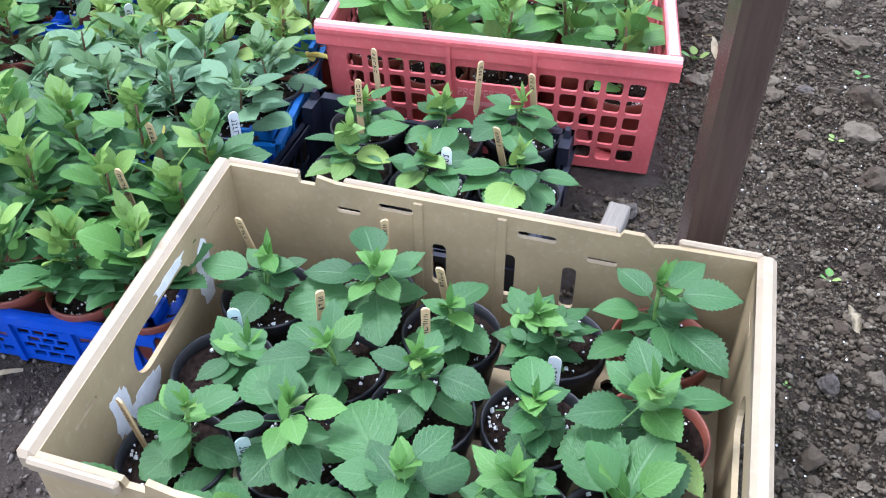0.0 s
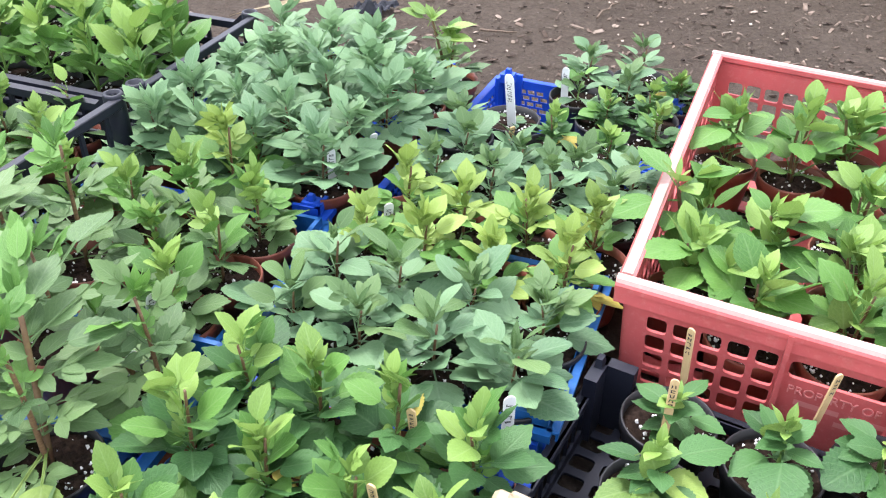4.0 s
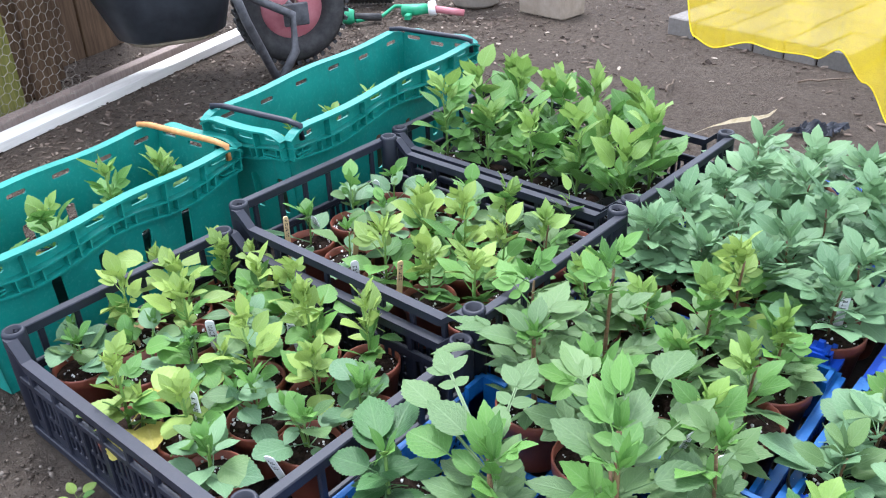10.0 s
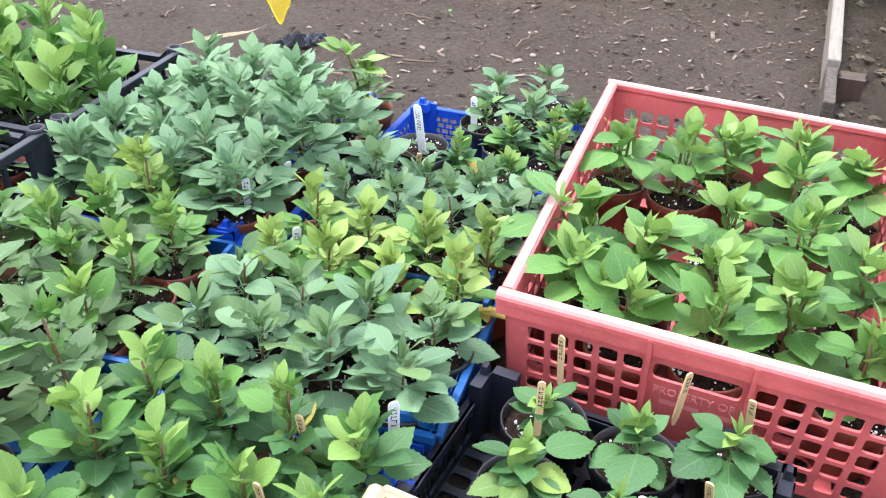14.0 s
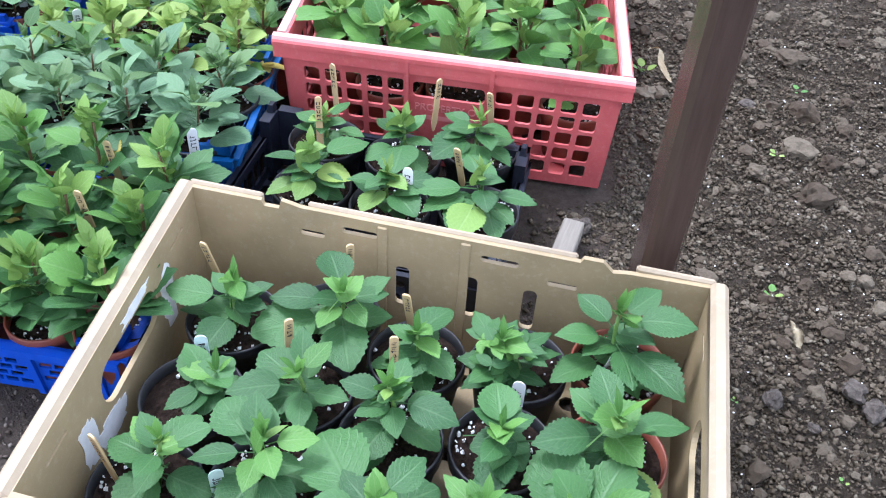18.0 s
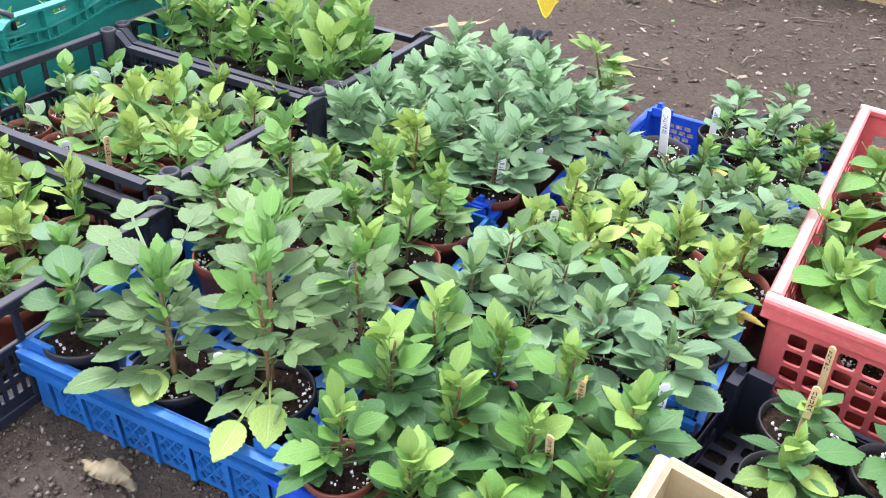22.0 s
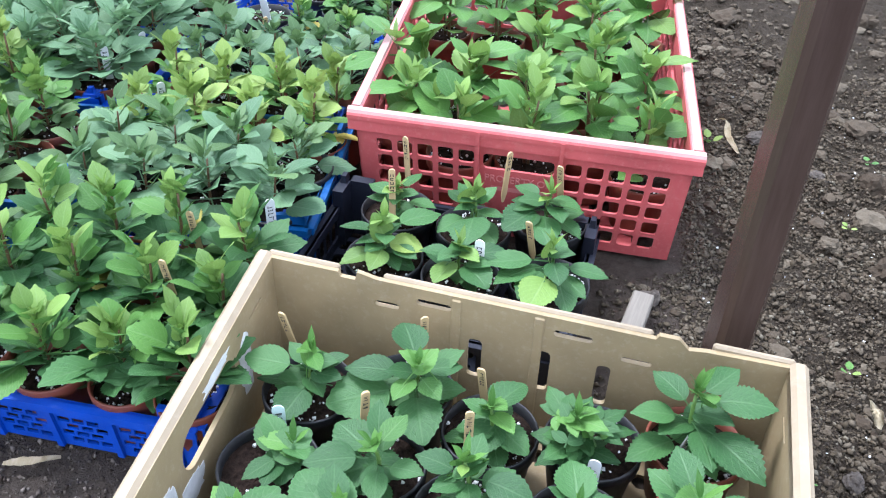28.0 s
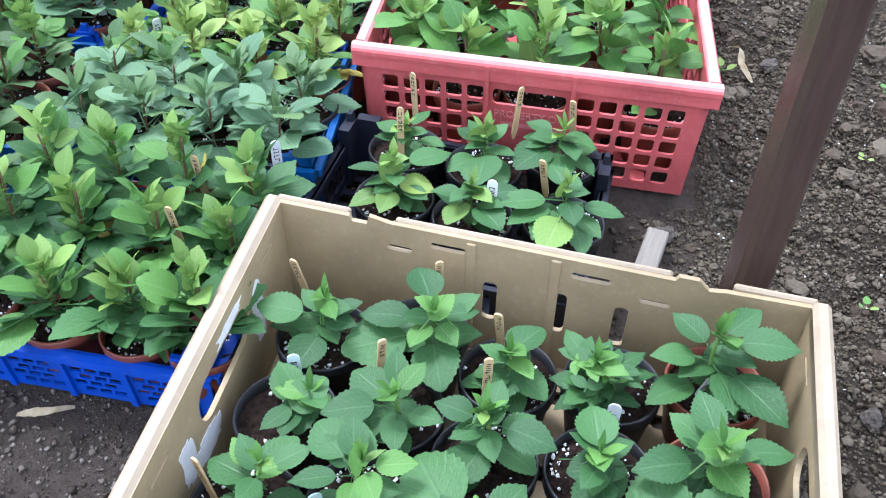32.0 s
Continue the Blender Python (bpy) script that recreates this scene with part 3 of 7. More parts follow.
def red_crate():
    L, W, H = 0.50, 0.74, 0.198
    at, c = bent(((-0.175, 1.172), (0.313, 1.060), (0.430, 1.772), (-0.061, 1.894)), L, W)
    ob = thing("bottle_crate", "faded red plastic crate with square holes and pale rim", "crate", pose(c.x, c.y, 0.003))
    maps = walls_of(L, W)
    text_at = None
    for side, face in enumerate(maps):
        n = L if side % 2 == 0 else W
        cols = 5 if side % 2 == 0 else 8
        span = n / 2 - 0.062 - 0.028
        st = span / cols
        holes = []
        for g in (0.026, n / 2 + 0.066):
            for i in range(cols):
                for j in range(4 if g < 0.1 else 5):
                    holes.append(rounded(g + (i + 0.5) * st, 0.142 - j * 0.0285, st - 0.0078, 0.0228, 0.004, 2))
        holes.append(rounded(n / 2, 0.139, 0.108, 0.026, 0.006, 2))

        def flared(u, v, d, face=face):
            p = face(u, v, d)
            k = 1 - 0.035 * (1 - v / H)
            return Vector((p.x * k, p.y * k, p.z))
        part("side_wall", warp(sheet(rect(0, 0, n, H - 0.016), holes, 0.005, flared), at), RED, ob)
        bm = bmesh.new()
        prof = [(-0.006, H - 0.030), (-0.006, H - 0.012), (-0.010, H - 0.010), (-0.010, H - 0.004), (-0.007, H), (0.010, H), (0.010, H - 0.008), (0.004, H - 0.012), (0.004, H - 0.030)]
        reach = 0.010 if side % 2 == 0 else -0.0105
        ends = [[bm.verts.new(face(u, v, d)) for d, v in prof] for u in (-reach, n + reach)]
        for k in range(len(prof)):
            bm.faces.new((ends[0][k], ends[0][(k + 1) % len(prof)], ends[1][(k + 1) % len(prof)], ends[1][k]))
        bm.faces.new(ends[0])
        bm.faces.new(ends[1][::-1])
        part("rim_band", warp(bm, at), RED, ob)
        bm = bmesh.new()
        prof = [(-0.0080, H - 0.0015), (-0.0055, H + 0.0035), (0.0060, H + 0.0035), (0.0085, H - 0.0015)]
        ends = [[bm.verts.new(face(u, v, d)) for d, v in prof] for u in (-reach, n + reach)]
        for k in range(4):
            bm.faces.new((ends[0][k], ends[0][(k + 1) % 4], ends[1][(k + 1) % 4], ends[1][k]))
        bm.faces.new(ends[0])
        bm.faces.new(ends[1][::-1])
        part("rim_edge", warp(bm, at), RED_RIM, ob, "pale pink rim edge")
        for u in (n / 2 - 0.062, n / 2 + 0.062):
            bm = bmesh.new()
            q = [flared(u + a, v, d) for d in (-0.0112, 0.0) for a, v in ((-0.003, 0), (0.003, 0), (0.003, H - 0.005), (-0.003, H - 0.005))]
            vs = [bm.verts.new(p) for p in q]
            for f in ((0, 1, 2, 3), (7, 6, 5, 4), (0, 4, 5, 1), (1, 5, 6, 2), (2, 6, 7, 3), (3, 7, 4, 0)):
                bm.faces.new([vs[i] for i in f])
            part("rib", warp(bm, at), RED, ob)
        if side == 0:
            text_at = flared
    slots = [rounded(L * (i + 0.5) / 7, W * (j + 0.5) / 9, 0.042, 0.05, 0.006, 1) for i in range(7) for j in range(9)]
    k = 0.965
    part("base", warp(sheet(rect(0, 0, L, W), slots, 0.005, lambda u, v, d: Vector(((u - L / 2) * k, (v - W / 2) * k, d))), at), RED, ob)
    # raised lettering under the handle; the lines that cannot be made out are bars
    cu = bpy.data.curves.new("lettering", "FONT")
    cu.body, cu.size, cu.extrude, cu.align_x = "PROPERTY OF", 0.017, 0.0008, "CENTER"
    tmp = bpy.data.objects.new("lettering", cu)
    me = bpy.data.meshes.new_from_object(tmp)
    bpy.data.objects.remove(tmp)
    bm = bmesh.new()
    bm.from_mesh(me)
    for v in bm.verts:
        v.co = at(text_at(L / 2 + v.co.x * 0.95, 0.104 + v.co.y, -0.0008 - v.co.z))
    part("lettering", bm, LETTER, ob, "raised lettering PROPERTY OF")
    for x, y, w in ((-0.040, 0.088, 0.05), (0.02, 0.088, 0.055), (0.008, 0.072, 0.035)):
        bm = bmesh.new()
        vs = [bm.verts.new(text_at(L / 2 + x + a, y + b, -0.0012)) for a, b in ((0, 0), (w, 0), (w, 0.008), (0, 0.008))]
        bm.faces.new(vs)
        part("raised_bar", warp(bm, at), LETTER, ob)
    return ob


def green_crate(m, arm, L=0.58, W=0.29, H=0.235):
    """Solid teal supermarket crate with a ribbed, pierced top band and a swinging arm."""
    ob = thing("bale_arm_crate", "teal plastic crate with pierced ribbed rim and " + ("rust-orange" if arm == "orange" else "black") + " bale arm", "crate", m, "teal crates")
    for side, face in enumerate(walls_of(L, W)):
        n = L if side % 2 == 0 else W
        cols = 6 if side % 2 == 0 else 3

        def at(u, v, d, face=face):
            p = face(u, v, d)
            k = 1 - 0.07 * (1 - v / H)
            return Vector((p.x * k, p.y * k, p.z))
        def wave(u):
            return 0.007 * math.cos(u / n * cols * math.pi * 0.62 + 0.7)

        def crest(u):
            k = min(u, n - u)
            return H - 0.016 * max(0.0, 1 - k / 0.045) ** 2 + 0.003 * math.cos(u / n * cols * math.pi * 0.62)
        k = 48
        us = [n * i / k for i in range(k + 1)]
        slots = [rounded(n * (i + 0.5) / cols, 0.118, 0.021, 0.078, 0.006, 2) for i in range(cols) if 0 < i < cols - 1 or side % 2]
        holes = [rounded(n * (i + 0.5) / cols, H - 0.019 + wave(n * (i + 0.5) / cols) * 0.6, 0.040, 0.010, 0.0045, 2) for i in range(cols)]
        outline = [(0, 0), (n, 0)] + [(u, crest(u)) for u in reversed(us)]
        part("side_wall", sheet(outline, slots + holes, 0.004, at), TEAL, ob)
        # the proud rim: top lip, two waved rails and short ribs between them
        bm = bmesh.new()

        def bar(a, b, half, d0=-0.015, d1=0.0):
            (u0, v0), (u1, v1) = a, b
            e = Vector((u1 - u0, v1 - v0)).normalized()
            nx, ny = -e.y * half, e.x * half
            q = [at(u, v, d) for d in (d0, d1) for u, v in ((u0 - nx, v0 - ny), (u1 - nx, v1 - ny), (u1 + nx, v1 + ny), (u0 + nx, v0 + ny))]
            vs = [bm.verts.new(p) for p in q]
            for f in ((0, 1, 2, 3), (7, 6, 5, 4), (0, 4, 5, 1), (1, 5, 6, 2), (2, 6, 7, 3), (3, 7, 4, 0)):
                bm.faces.new([vs[i] for i in f])

        def middle(u):
            return H - 0.036 + wave(u)

        def lower(u):
            return H - 0.060 + wave(u) * 1.25
        for u0, u1 in zip(us, us[1:]):
            bar((u0 - 0.0003, crest(u0)), (u1 + 0.0003, crest(u1)), 0.0022, -0.017, 0.005)
            bar((u0 - 0.0003, middle(u0)), (u1 + 0.0003, middle(u1)), 0.0015)
            bar((u0 - 0.0003, lower(u0)), (u1 + 0.0003, lower(u1)), 0.0019)
        for i in range(cols + 1):
            u = min(max(n * i / cols, 0.004), n - 0.004)
            bar((u, lower(u)), (u, crest(u)), 0.0016)
            for du in (0.25, 0.75):
                w = n * (i + du) / cols
                if i < cols:
                    bar((w, lower(w)), (w, middle(w)), 0.0015, -0.013)
        for u0 in (0.012, n - 0.052):
            for v in (0.046, 0.052):
                bar((u0, H - v), (u0 + 0.04, H - v), 0.0013, -0.014)
        part("rim_ribs", bm, TEAL, ob)
    part("base", boxes(((-L * 0.465, -W * 0.465, 0.0), (L * 0.465, W * 0.465, 0.006))), TEAL, ob)
    return ob


BRASS = plain("bale_arm_orange", (0.36, 0.16, 0.05), (0.52, 0.27, 0.10), 50, 0.5)


def bale_arm(crate, end, colour, L=0.58, W=0.29, H=0.235):
    x = end * (L / 2 - 0.034)
    bm = tube([(x, -W / 2 - 0.012, H - 0.02), (x, -W / 2 - 0.012, H + 0.008), (x, -W / 2 + 0.02, H + 0.012), (x, W / 2 - 0.02, H + 0.012), (x, W / 2 + 0.012, H + 0.008), (x, W / 2 + 0.012, H - 0.02)], 0.006, 10)
    part("bale_arm", bm, BRASS if colour == "orange" else BLACK, crate, "rust-orange metal arm" if colour == "orange" else "black arm", smooth=True)


beige_crate()
red_crate()
black_crate(placed((-1.638, 0.729), -6.5, 0.562, 0.405), 0.562, 0.405, 0.175, "low black plastic harvest crate full of small brown pots")
black_crate(placed((-1.600, 1.145), -7.5, 0.565, 0.405), 0.565, 0.405, 0.205, "black plastic harvest crate with plants and wooden labels")
black_crate(placed((-1.590, 1.600), -7.5, 0.590, 0.400), 0.590, 0.400, 0.185, "black plastic harvest crate crowded with leafy plants")
G1 = green_crate(placed((-1.728, 0.742), 91.0, 0.57, 0.225), "orange", 0.57, 0.225)
bale_arm(G1, 1, "orange", 0.57, 0.225)
G2 = green_crate(placed((-1.632, 1.340), 90.5, 0.68, 0.215), "black", 0.68, 0.215, 0.262)
bale_arm(G2, -1, "black", 0.68, 0.215, 0.262)
bale_arm(G2, 1, "black", 0.68, 0.215, 0.262)

# blue trays: two columns, front to back
TRAYS = {
    "royal": blue_tray(BLUE, "royal blue lattice tray full of bright green dahlias", placed((-0.672, 0.744), -12.0, 0.362, 0.280), 0.362, 0.280),
    "sky": blue_tray(SKYBLUE, "light blue lattice tray nested in another", placed((-1.053, 0.774), -4.6, 0.400, 0.295, 0.022), 0.400, 0.295, towers=False),
}
for key, corner, angle, z in (
        ("sky", (-1.053, 0.774), -4.6, 0.0),
        ("light", (-0.610, 1.062), -7.0, 0.018), ("royal", (-0.610, 1.062), -7.0, 0.0),
        ("royal", (-0.575, 1.372), -7.0, 0.0), ("royal", (-0.507, 1.676), -10.0, 0.0),
        ("sky", (-1.050, 1.095), -5.0, 0.0), ("royal", (-1.000, 1.410), -5.0, 0.0), ("royal", (-0.945, 1.722), -6.0, 0.0)):
    if key == "light":
        blue_tray(SKYBLUE, "light blue lattice tray of grey-green dahlias", placed(corner, angle, 0.375, 0.280, z), 0.375, 0.280, towers=False)
        continue
    size = (0.400, 0.295) if key == "sky" else (0.362, 0.280)
    copy_thing(TRAYS[key], placed(corner, angle, *size, z))


def black_tray():
    L, W, H = 0.385, 0.27, 0.075
    ob = thing("carry_tray", "shallow black slotted carrying tray holding six potted plants", "tray", placed((-0.264, 0.885), -16.0, L, W, 0.0))
    for side, at in enumerate(walls_of(L, W)):
        n = L if side % 2 == 0 else W
        holes = [rounded(0.03 + (i + 0.5) * (n - 0.06) / 9, 0.040, 0.022, 0.036, 0.004, 1) for i in range(9)]
        part("side_panel", sheet(rect(0, 0, n, H), holes, 0.004, at), BLACK, ob)
        bm = bmesh.new()
        q = [at(u, v, d) for d in (-0.008, 0.006) for u, v in ((-0.008, H - 0.008), (n + 0.008, H - 0.008), (n + 0.008, H), (-0.008, H))]
        vs = [bm.verts.new(p) for p in q]
        for f in ((0, 1, 2, 3), (7, 6, 5, 4), (0, 4, 5, 1), (1, 5, 6, 2), (2, 6, 7, 3), (3, 7, 4, 0)):
            bm.faces.new([vs[i] for i in f])
        part("rim", bm, BLACK, ob)
    slots = [rounded((i + 0.5) * L / 10, (j + 0.5) * W / 8, L / 10 - 0.010, W / 8 - 0.012, 0.005, 2) for i in range(10) for j in range(8)]
    part("base", sheet(rect(0, 0, L, W), slots, 0.004, lambda u, v, d: Vector((u - L / 2, v - W / 2, 0.004 + d))), BLACK, ob)
    for sx in (-1, 1):
        for sy in (-1, 1):
            bm = bmesh.new()
            x, y = sx * (L / 2 + 0.004), sy * (W / 2 + 0.004)
            xs, ys = sorted((x, x - sx * 0.05)), sorted((y, y - sy * 0.016))
            box(bm, (xs[0], ys[0], 0.004), (xs[1], ys[1], H + 0.028))
            xs, ys = sorted((x, x - sx * 0.016)), sorted((y, y - sy * 0.05))
            box(bm, (xs[0], ys[0], 0.004), (xs[1], ys[1], H + 0.028))
            xs, ys = sorted((x - sx * 0.003, x - sx * 0.013)), sorted((y - sy * 0.010, y - sy * 0.026))
            box(bm, (xs[0], ys[0], H + 0.028), (xs[1], ys[1], H + 0.040), taper=0.7)
            part("corner_tower", bm, BLACK, ob)
    return ob


black_tray()


# ---- plants ----
def blade(bm, uv, origin, heading, length, width, teeth, fold, curl, rng, tip=1.0, droop=0.0, bite=0.045):
    """One finely toothed leaf blade, folded along its midrib and gently bowed."""
    n = teeth * 2
    rows = []
    cs, sn = math.cos(heading), math.sin(heading)
    side_bend = rng.uniform(-0.08, 0.08)
    wave = rng.uniform(0, 6.28)
    cd, sd = math.cos(droop), math.sin(droop)
    for i in range(n + 1):
        s = i / n
        w = width / 2 * max(0.0, math.sin(math.pi * s ** 0.84)) ** (0.56 + 0.55 * tip * s) * (1.0 - 0.12 * tip * s)
        if 0 < i < n:
            w *= 1 + (bite if i % 2 else -bite)
        w = max(w, width * 0.012)
        row = []
        for v in (0.0, 0.25, 0.5, 0.75, 1.0):
            a = (v - 0.5) * 2
            x = a * w + side_bend * length * s * s
            y = length * (s + (0.018 if i % 2 and abs(a) == 1 else 0.0))
            z = fold * abs(a) ** 1.4 * w - curl * length * s * s + 0.012 * length * math.sin(s * 6 + wave + a * 1.5) * abs(a)
            z += 0.30 * curl * length * s - 0.03 * length * abs(a) * s
            y, z = y * cd + z * sd, z * cd - y * sd
            vert = bm.verts.new((origin[0] + x * cs - y * sn, origin[1] + x * sn + y * cs, origin[2] + z))
            row.append((vert, (s, v)))
        rows.append(row)
    for r0, r1 in zip(rows, rows[1:]):
        for k in range(4):
            q = (r0[k], r0[k + 1], r1[k + 1], r1[k])
            f = bm.faces.new([p[0] for p in q])
            for lp, p in zip(f.loops, q):
                lp[uv].uv = p[1]


def leaf_mesh(shape, colour, seed, petiole=None):
    """A leaf one unit long, petiole and all, from the origin along +y."""
    rng = random.Random(seed)
    bm = bmesh.new()
    uv = bm.loops.layers.uv.new("uv")
    stalk = {"pinnate": 0.42, "round": 0.34, "narrow": 0.10, "pointed": 0.16, "serrate": 0.22}.get(shape, 0.33)
    wide = {"ovate": 0.47, "round": 0.54, "narrow": 0.25, "serrate": 0.52, "pinnate": 0.36, "pointed": 0.38}[shape]
    teeth = {"ovate": 9, "round": 10, "narrow": 7, "serrate": 13, "pinnate": 7, "pointed": 8}[shape]
    tip = {"pointed": 1.4, "narrow": 1.4, "round": 0.3, "pinnate": 0.9}.get(shape, 0.8)
    if petiole is not None:
        stalk = petiole
        wide = (1 - stalk) * {"ovate": 0.70, "round": 0.86, "narrow": 0.40, "serrate": 0.74, "pinnate": 0.52, "pointed": 0.50}[shape]
    curl = rng.uniform(0.0, 0.20)
    fold = rng.uniform(0.06, 0.30)
    droop = rng.uniform(-0.05, 0.12) if shape in ("narrow", "pointed") else rng.uniform(0.0, 0.38)
    blade(bm, uv, (0, stalk, 0), rng.uniform(-0.1, 0.1), 1 - stalk, wide * rng.uniform(0.88, 1.12), teeth, fold, curl, rng, tip, droop, {"serrate": 0.060, "pinnate": 0.050}.get(shape, 0.042))
    bm.verts.ensure_lookup_table()
    end = bm.verts[-3].co.copy()
    if shape == "pinnate" and petiole is not None:
        # the leaflets of one leaf, set in pairs along its upper half
        k = 1 - stalk
        for sgn in (-1, 1):
            blade(bm, uv, (0, stalk + 0.10 * k, 0), sgn * rng.uniform(0.7, 1.0), 0.62 * k * rng.uniform(0.85, 1.1), 0.34 * k, 6, fold, curl * 0.8, rng, 0.6, droop * 0.7)
            blade(bm, uv, (0, max(0.02, stalk - 0.30 * k), 0), sgn * rng.uniform(0.9, 1.25), 0.44 * k * rng.uniform(0.8, 1.1), 0.27 * k, 5, fold, curl * 0.8, rng, 0.6, droop * 0.6)
    elif shape == "pinnate":
        for sgn in (-1, 1):
            blade(bm, uv, (0, stalk * 0.96, 0), sgn * rng.uniform(0.80, 1.15), 0.42 * rng.uniform(0.85, 1.15), 0.26, 6, fold, curl * 0.8, rng, 0.6, droop * 0.7)
            if rng.random() < 0.7:
                blade(bm, uv, (0, stalk * 0.55, 0), sgn * rng.uniform(0.95, 1.3), 0.27 * rng.uniform(0.8, 1.1), 0.17, 5, fold, curl * 0.8, rng, 0.6, droop * 0.6)
    # the petiole, as two narrow crossed strips
    for a, b in (((0.014, 0), (-0.014, 0)), ((0, 0.014), (0, -0.014))):
        q = [bm.verts.new((a[0], 0, a[1])), bm.verts.new((b[0], 0, b[1])), bm.verts.new((b[0] * 0.8, stalk + 0.02, b[1] * 0.8)), bm.verts.new((a[0] * 0.8, stalk + 0.02, a[1] * 0.8))]
        f = bm.faces.new(q)
        for lp in f.loops:
            lp[uv].uv = (0.5, 0.5)
    # turn and size the whole leaf so that its tip lies one unit along +y
    flat = Matrix.Rotation(math.atan2(end.x, end.y), 4, "Z")
    end = flat @ end
    bm.transform(Matrix.Scale(1 / end.length, 4) @ Matrix.Rotation(-math.atan2(end.z, end.y), 4, "X") @ flat)
    me = bpy.data.meshes.new("leaf")
    bm.to_mesh(me)
    bm.free()
    me.materials.append(LEAF[colour])
    me.shade_smooth()
    return me


LEAVES = {}


def leaf_of(shape, colour, rng, petiole=None):
    key = (shape, colour, rng.randrange(5), petiole)
    if key not in LEAVES:
        LEAVES[key] = leaf_mesh(shape, colour, sum(map(ord, shape + colour)) + key[2] * 31, petiole)
    return LEAVES[key]


def mesh_of(name, bm, mat, smooth=False):
    me = bpy.data.meshes.new(name)
    bmesh.ops.recalc_face_normals(bm, faces=bm.faces)
    bm.to_mesh(me)
    bm.free()
    me.materials.append(mat)
    if smooth:
        me.shade_smooth()
    return me


def pot_meshes(mat, r, h, seed):
    wall = 0.0016
    t = 0.003
    prof = [(0.001, 0.0), (r * 0.74, 0.0), (r * 0.76, 0.004), (r * 0.93, h * 0.78), (r * 0.985, h * 0.79), (r, h - 0.002), (r - 0.001, h), (r - t, h), (r - t - wall, h * 0.80), (r * 0.70, 0.006)]
    pot = mesh_of("pot", lathe(prof, 28), mat, True)
    rng = random.Random(seed)
    bm = bmesh.new()
    level, rs = h * 0.86, r * 0.935
    centre = bm.verts.new((0, 0, level + 0.004))
    rings = []
    for i in range(1, 6):
        ring = []
        for k in range(20):
            a = k * math.tau / 20
            rr = rs * i / 5
            ring.append(bm.verts.new((rr * math.cos(a), rr * math.sin(a), level + (rng.uniform(-0.0022, 0.0030) if i < 5 else -0.002))))
        rings.append(ring)
    for k in range(20):
        bm.faces.new((centre, rings[0][k], rings[0][(k + 1) % 20]))
    for r0, r1 in zip(rings, rings[1:]):
        for k in range(20):
            bm.faces.new((r0[k], r1[k], r1[(k + 1) % 20], r0[(k + 1) % 20]))
    soil = mesh_of("soil", bm, COMPOST)
    bm = bmesh.new()
    for i in range(int(42 * (r / 0.05) ** 2)):
        a, d = (rng.uniform(0, 6.28), rs * math.sqrt(rng.random()) * 0.97) if i % 3 else (rng.gauss(1.0, 0.35), rs * rng.uniform(0.7, 0.96))
        s = rng.choice((0.0006, 0.0009, 0.0012, 0.0016, 0.0022))
        m = Matrix.Translation((d * math.cos(a), d * math.sin(a), level + 0.003)) @ Euler((rng.uniform(0, 6), rng.uniform(0, 6), 0)).to_matrix().to_4x4()
        box(bm, (-s, -s * 0.8, -s * 0.7), (s, s * 0.8, s * 0.7), m, 0.6)
    grit = mesh_of("perlite", bm, PERLITE)
    return pot, soil, grit, level


POTS = {
    "black": pot_meshes(BLACK_POT, 0.054, 0.092, 1), "big": pot_meshes(BLACK_POT, 0.058, 0.082, 2),
    "brown": pot_meshes(BROWN_POT, 0.045, 0.082, 3), "clay": pot_meshes(BROWN_POT, 0.054, 0.090, 4),
}
STEMS = {}
for key in STEM:
    for v in range(3):
        rng0 = random.Random(v)
        a, b = rng0.uniform(-0.010, 0.010), rng0.uniform(-0.010, 0.010)
        STEMS[key, v] = mesh_of("stem", tube([(a * t * t, b * t * (1 - t), t) for t in (0, 0.2, 0.4, 0.6, 0.8, 1.0)], 1.0, 6, taper=0.55), STEM[key], True)
        for vert in STEMS[key, v].vertices:
            k = vert.co.z
            cx, cy = a * k * k, b * k * (1 - k)
            vert.co.x, vert.co.y = cx + (vert.co.x - cx) * 0.0035, cy + (vert.co.y - cy) * 0.0035

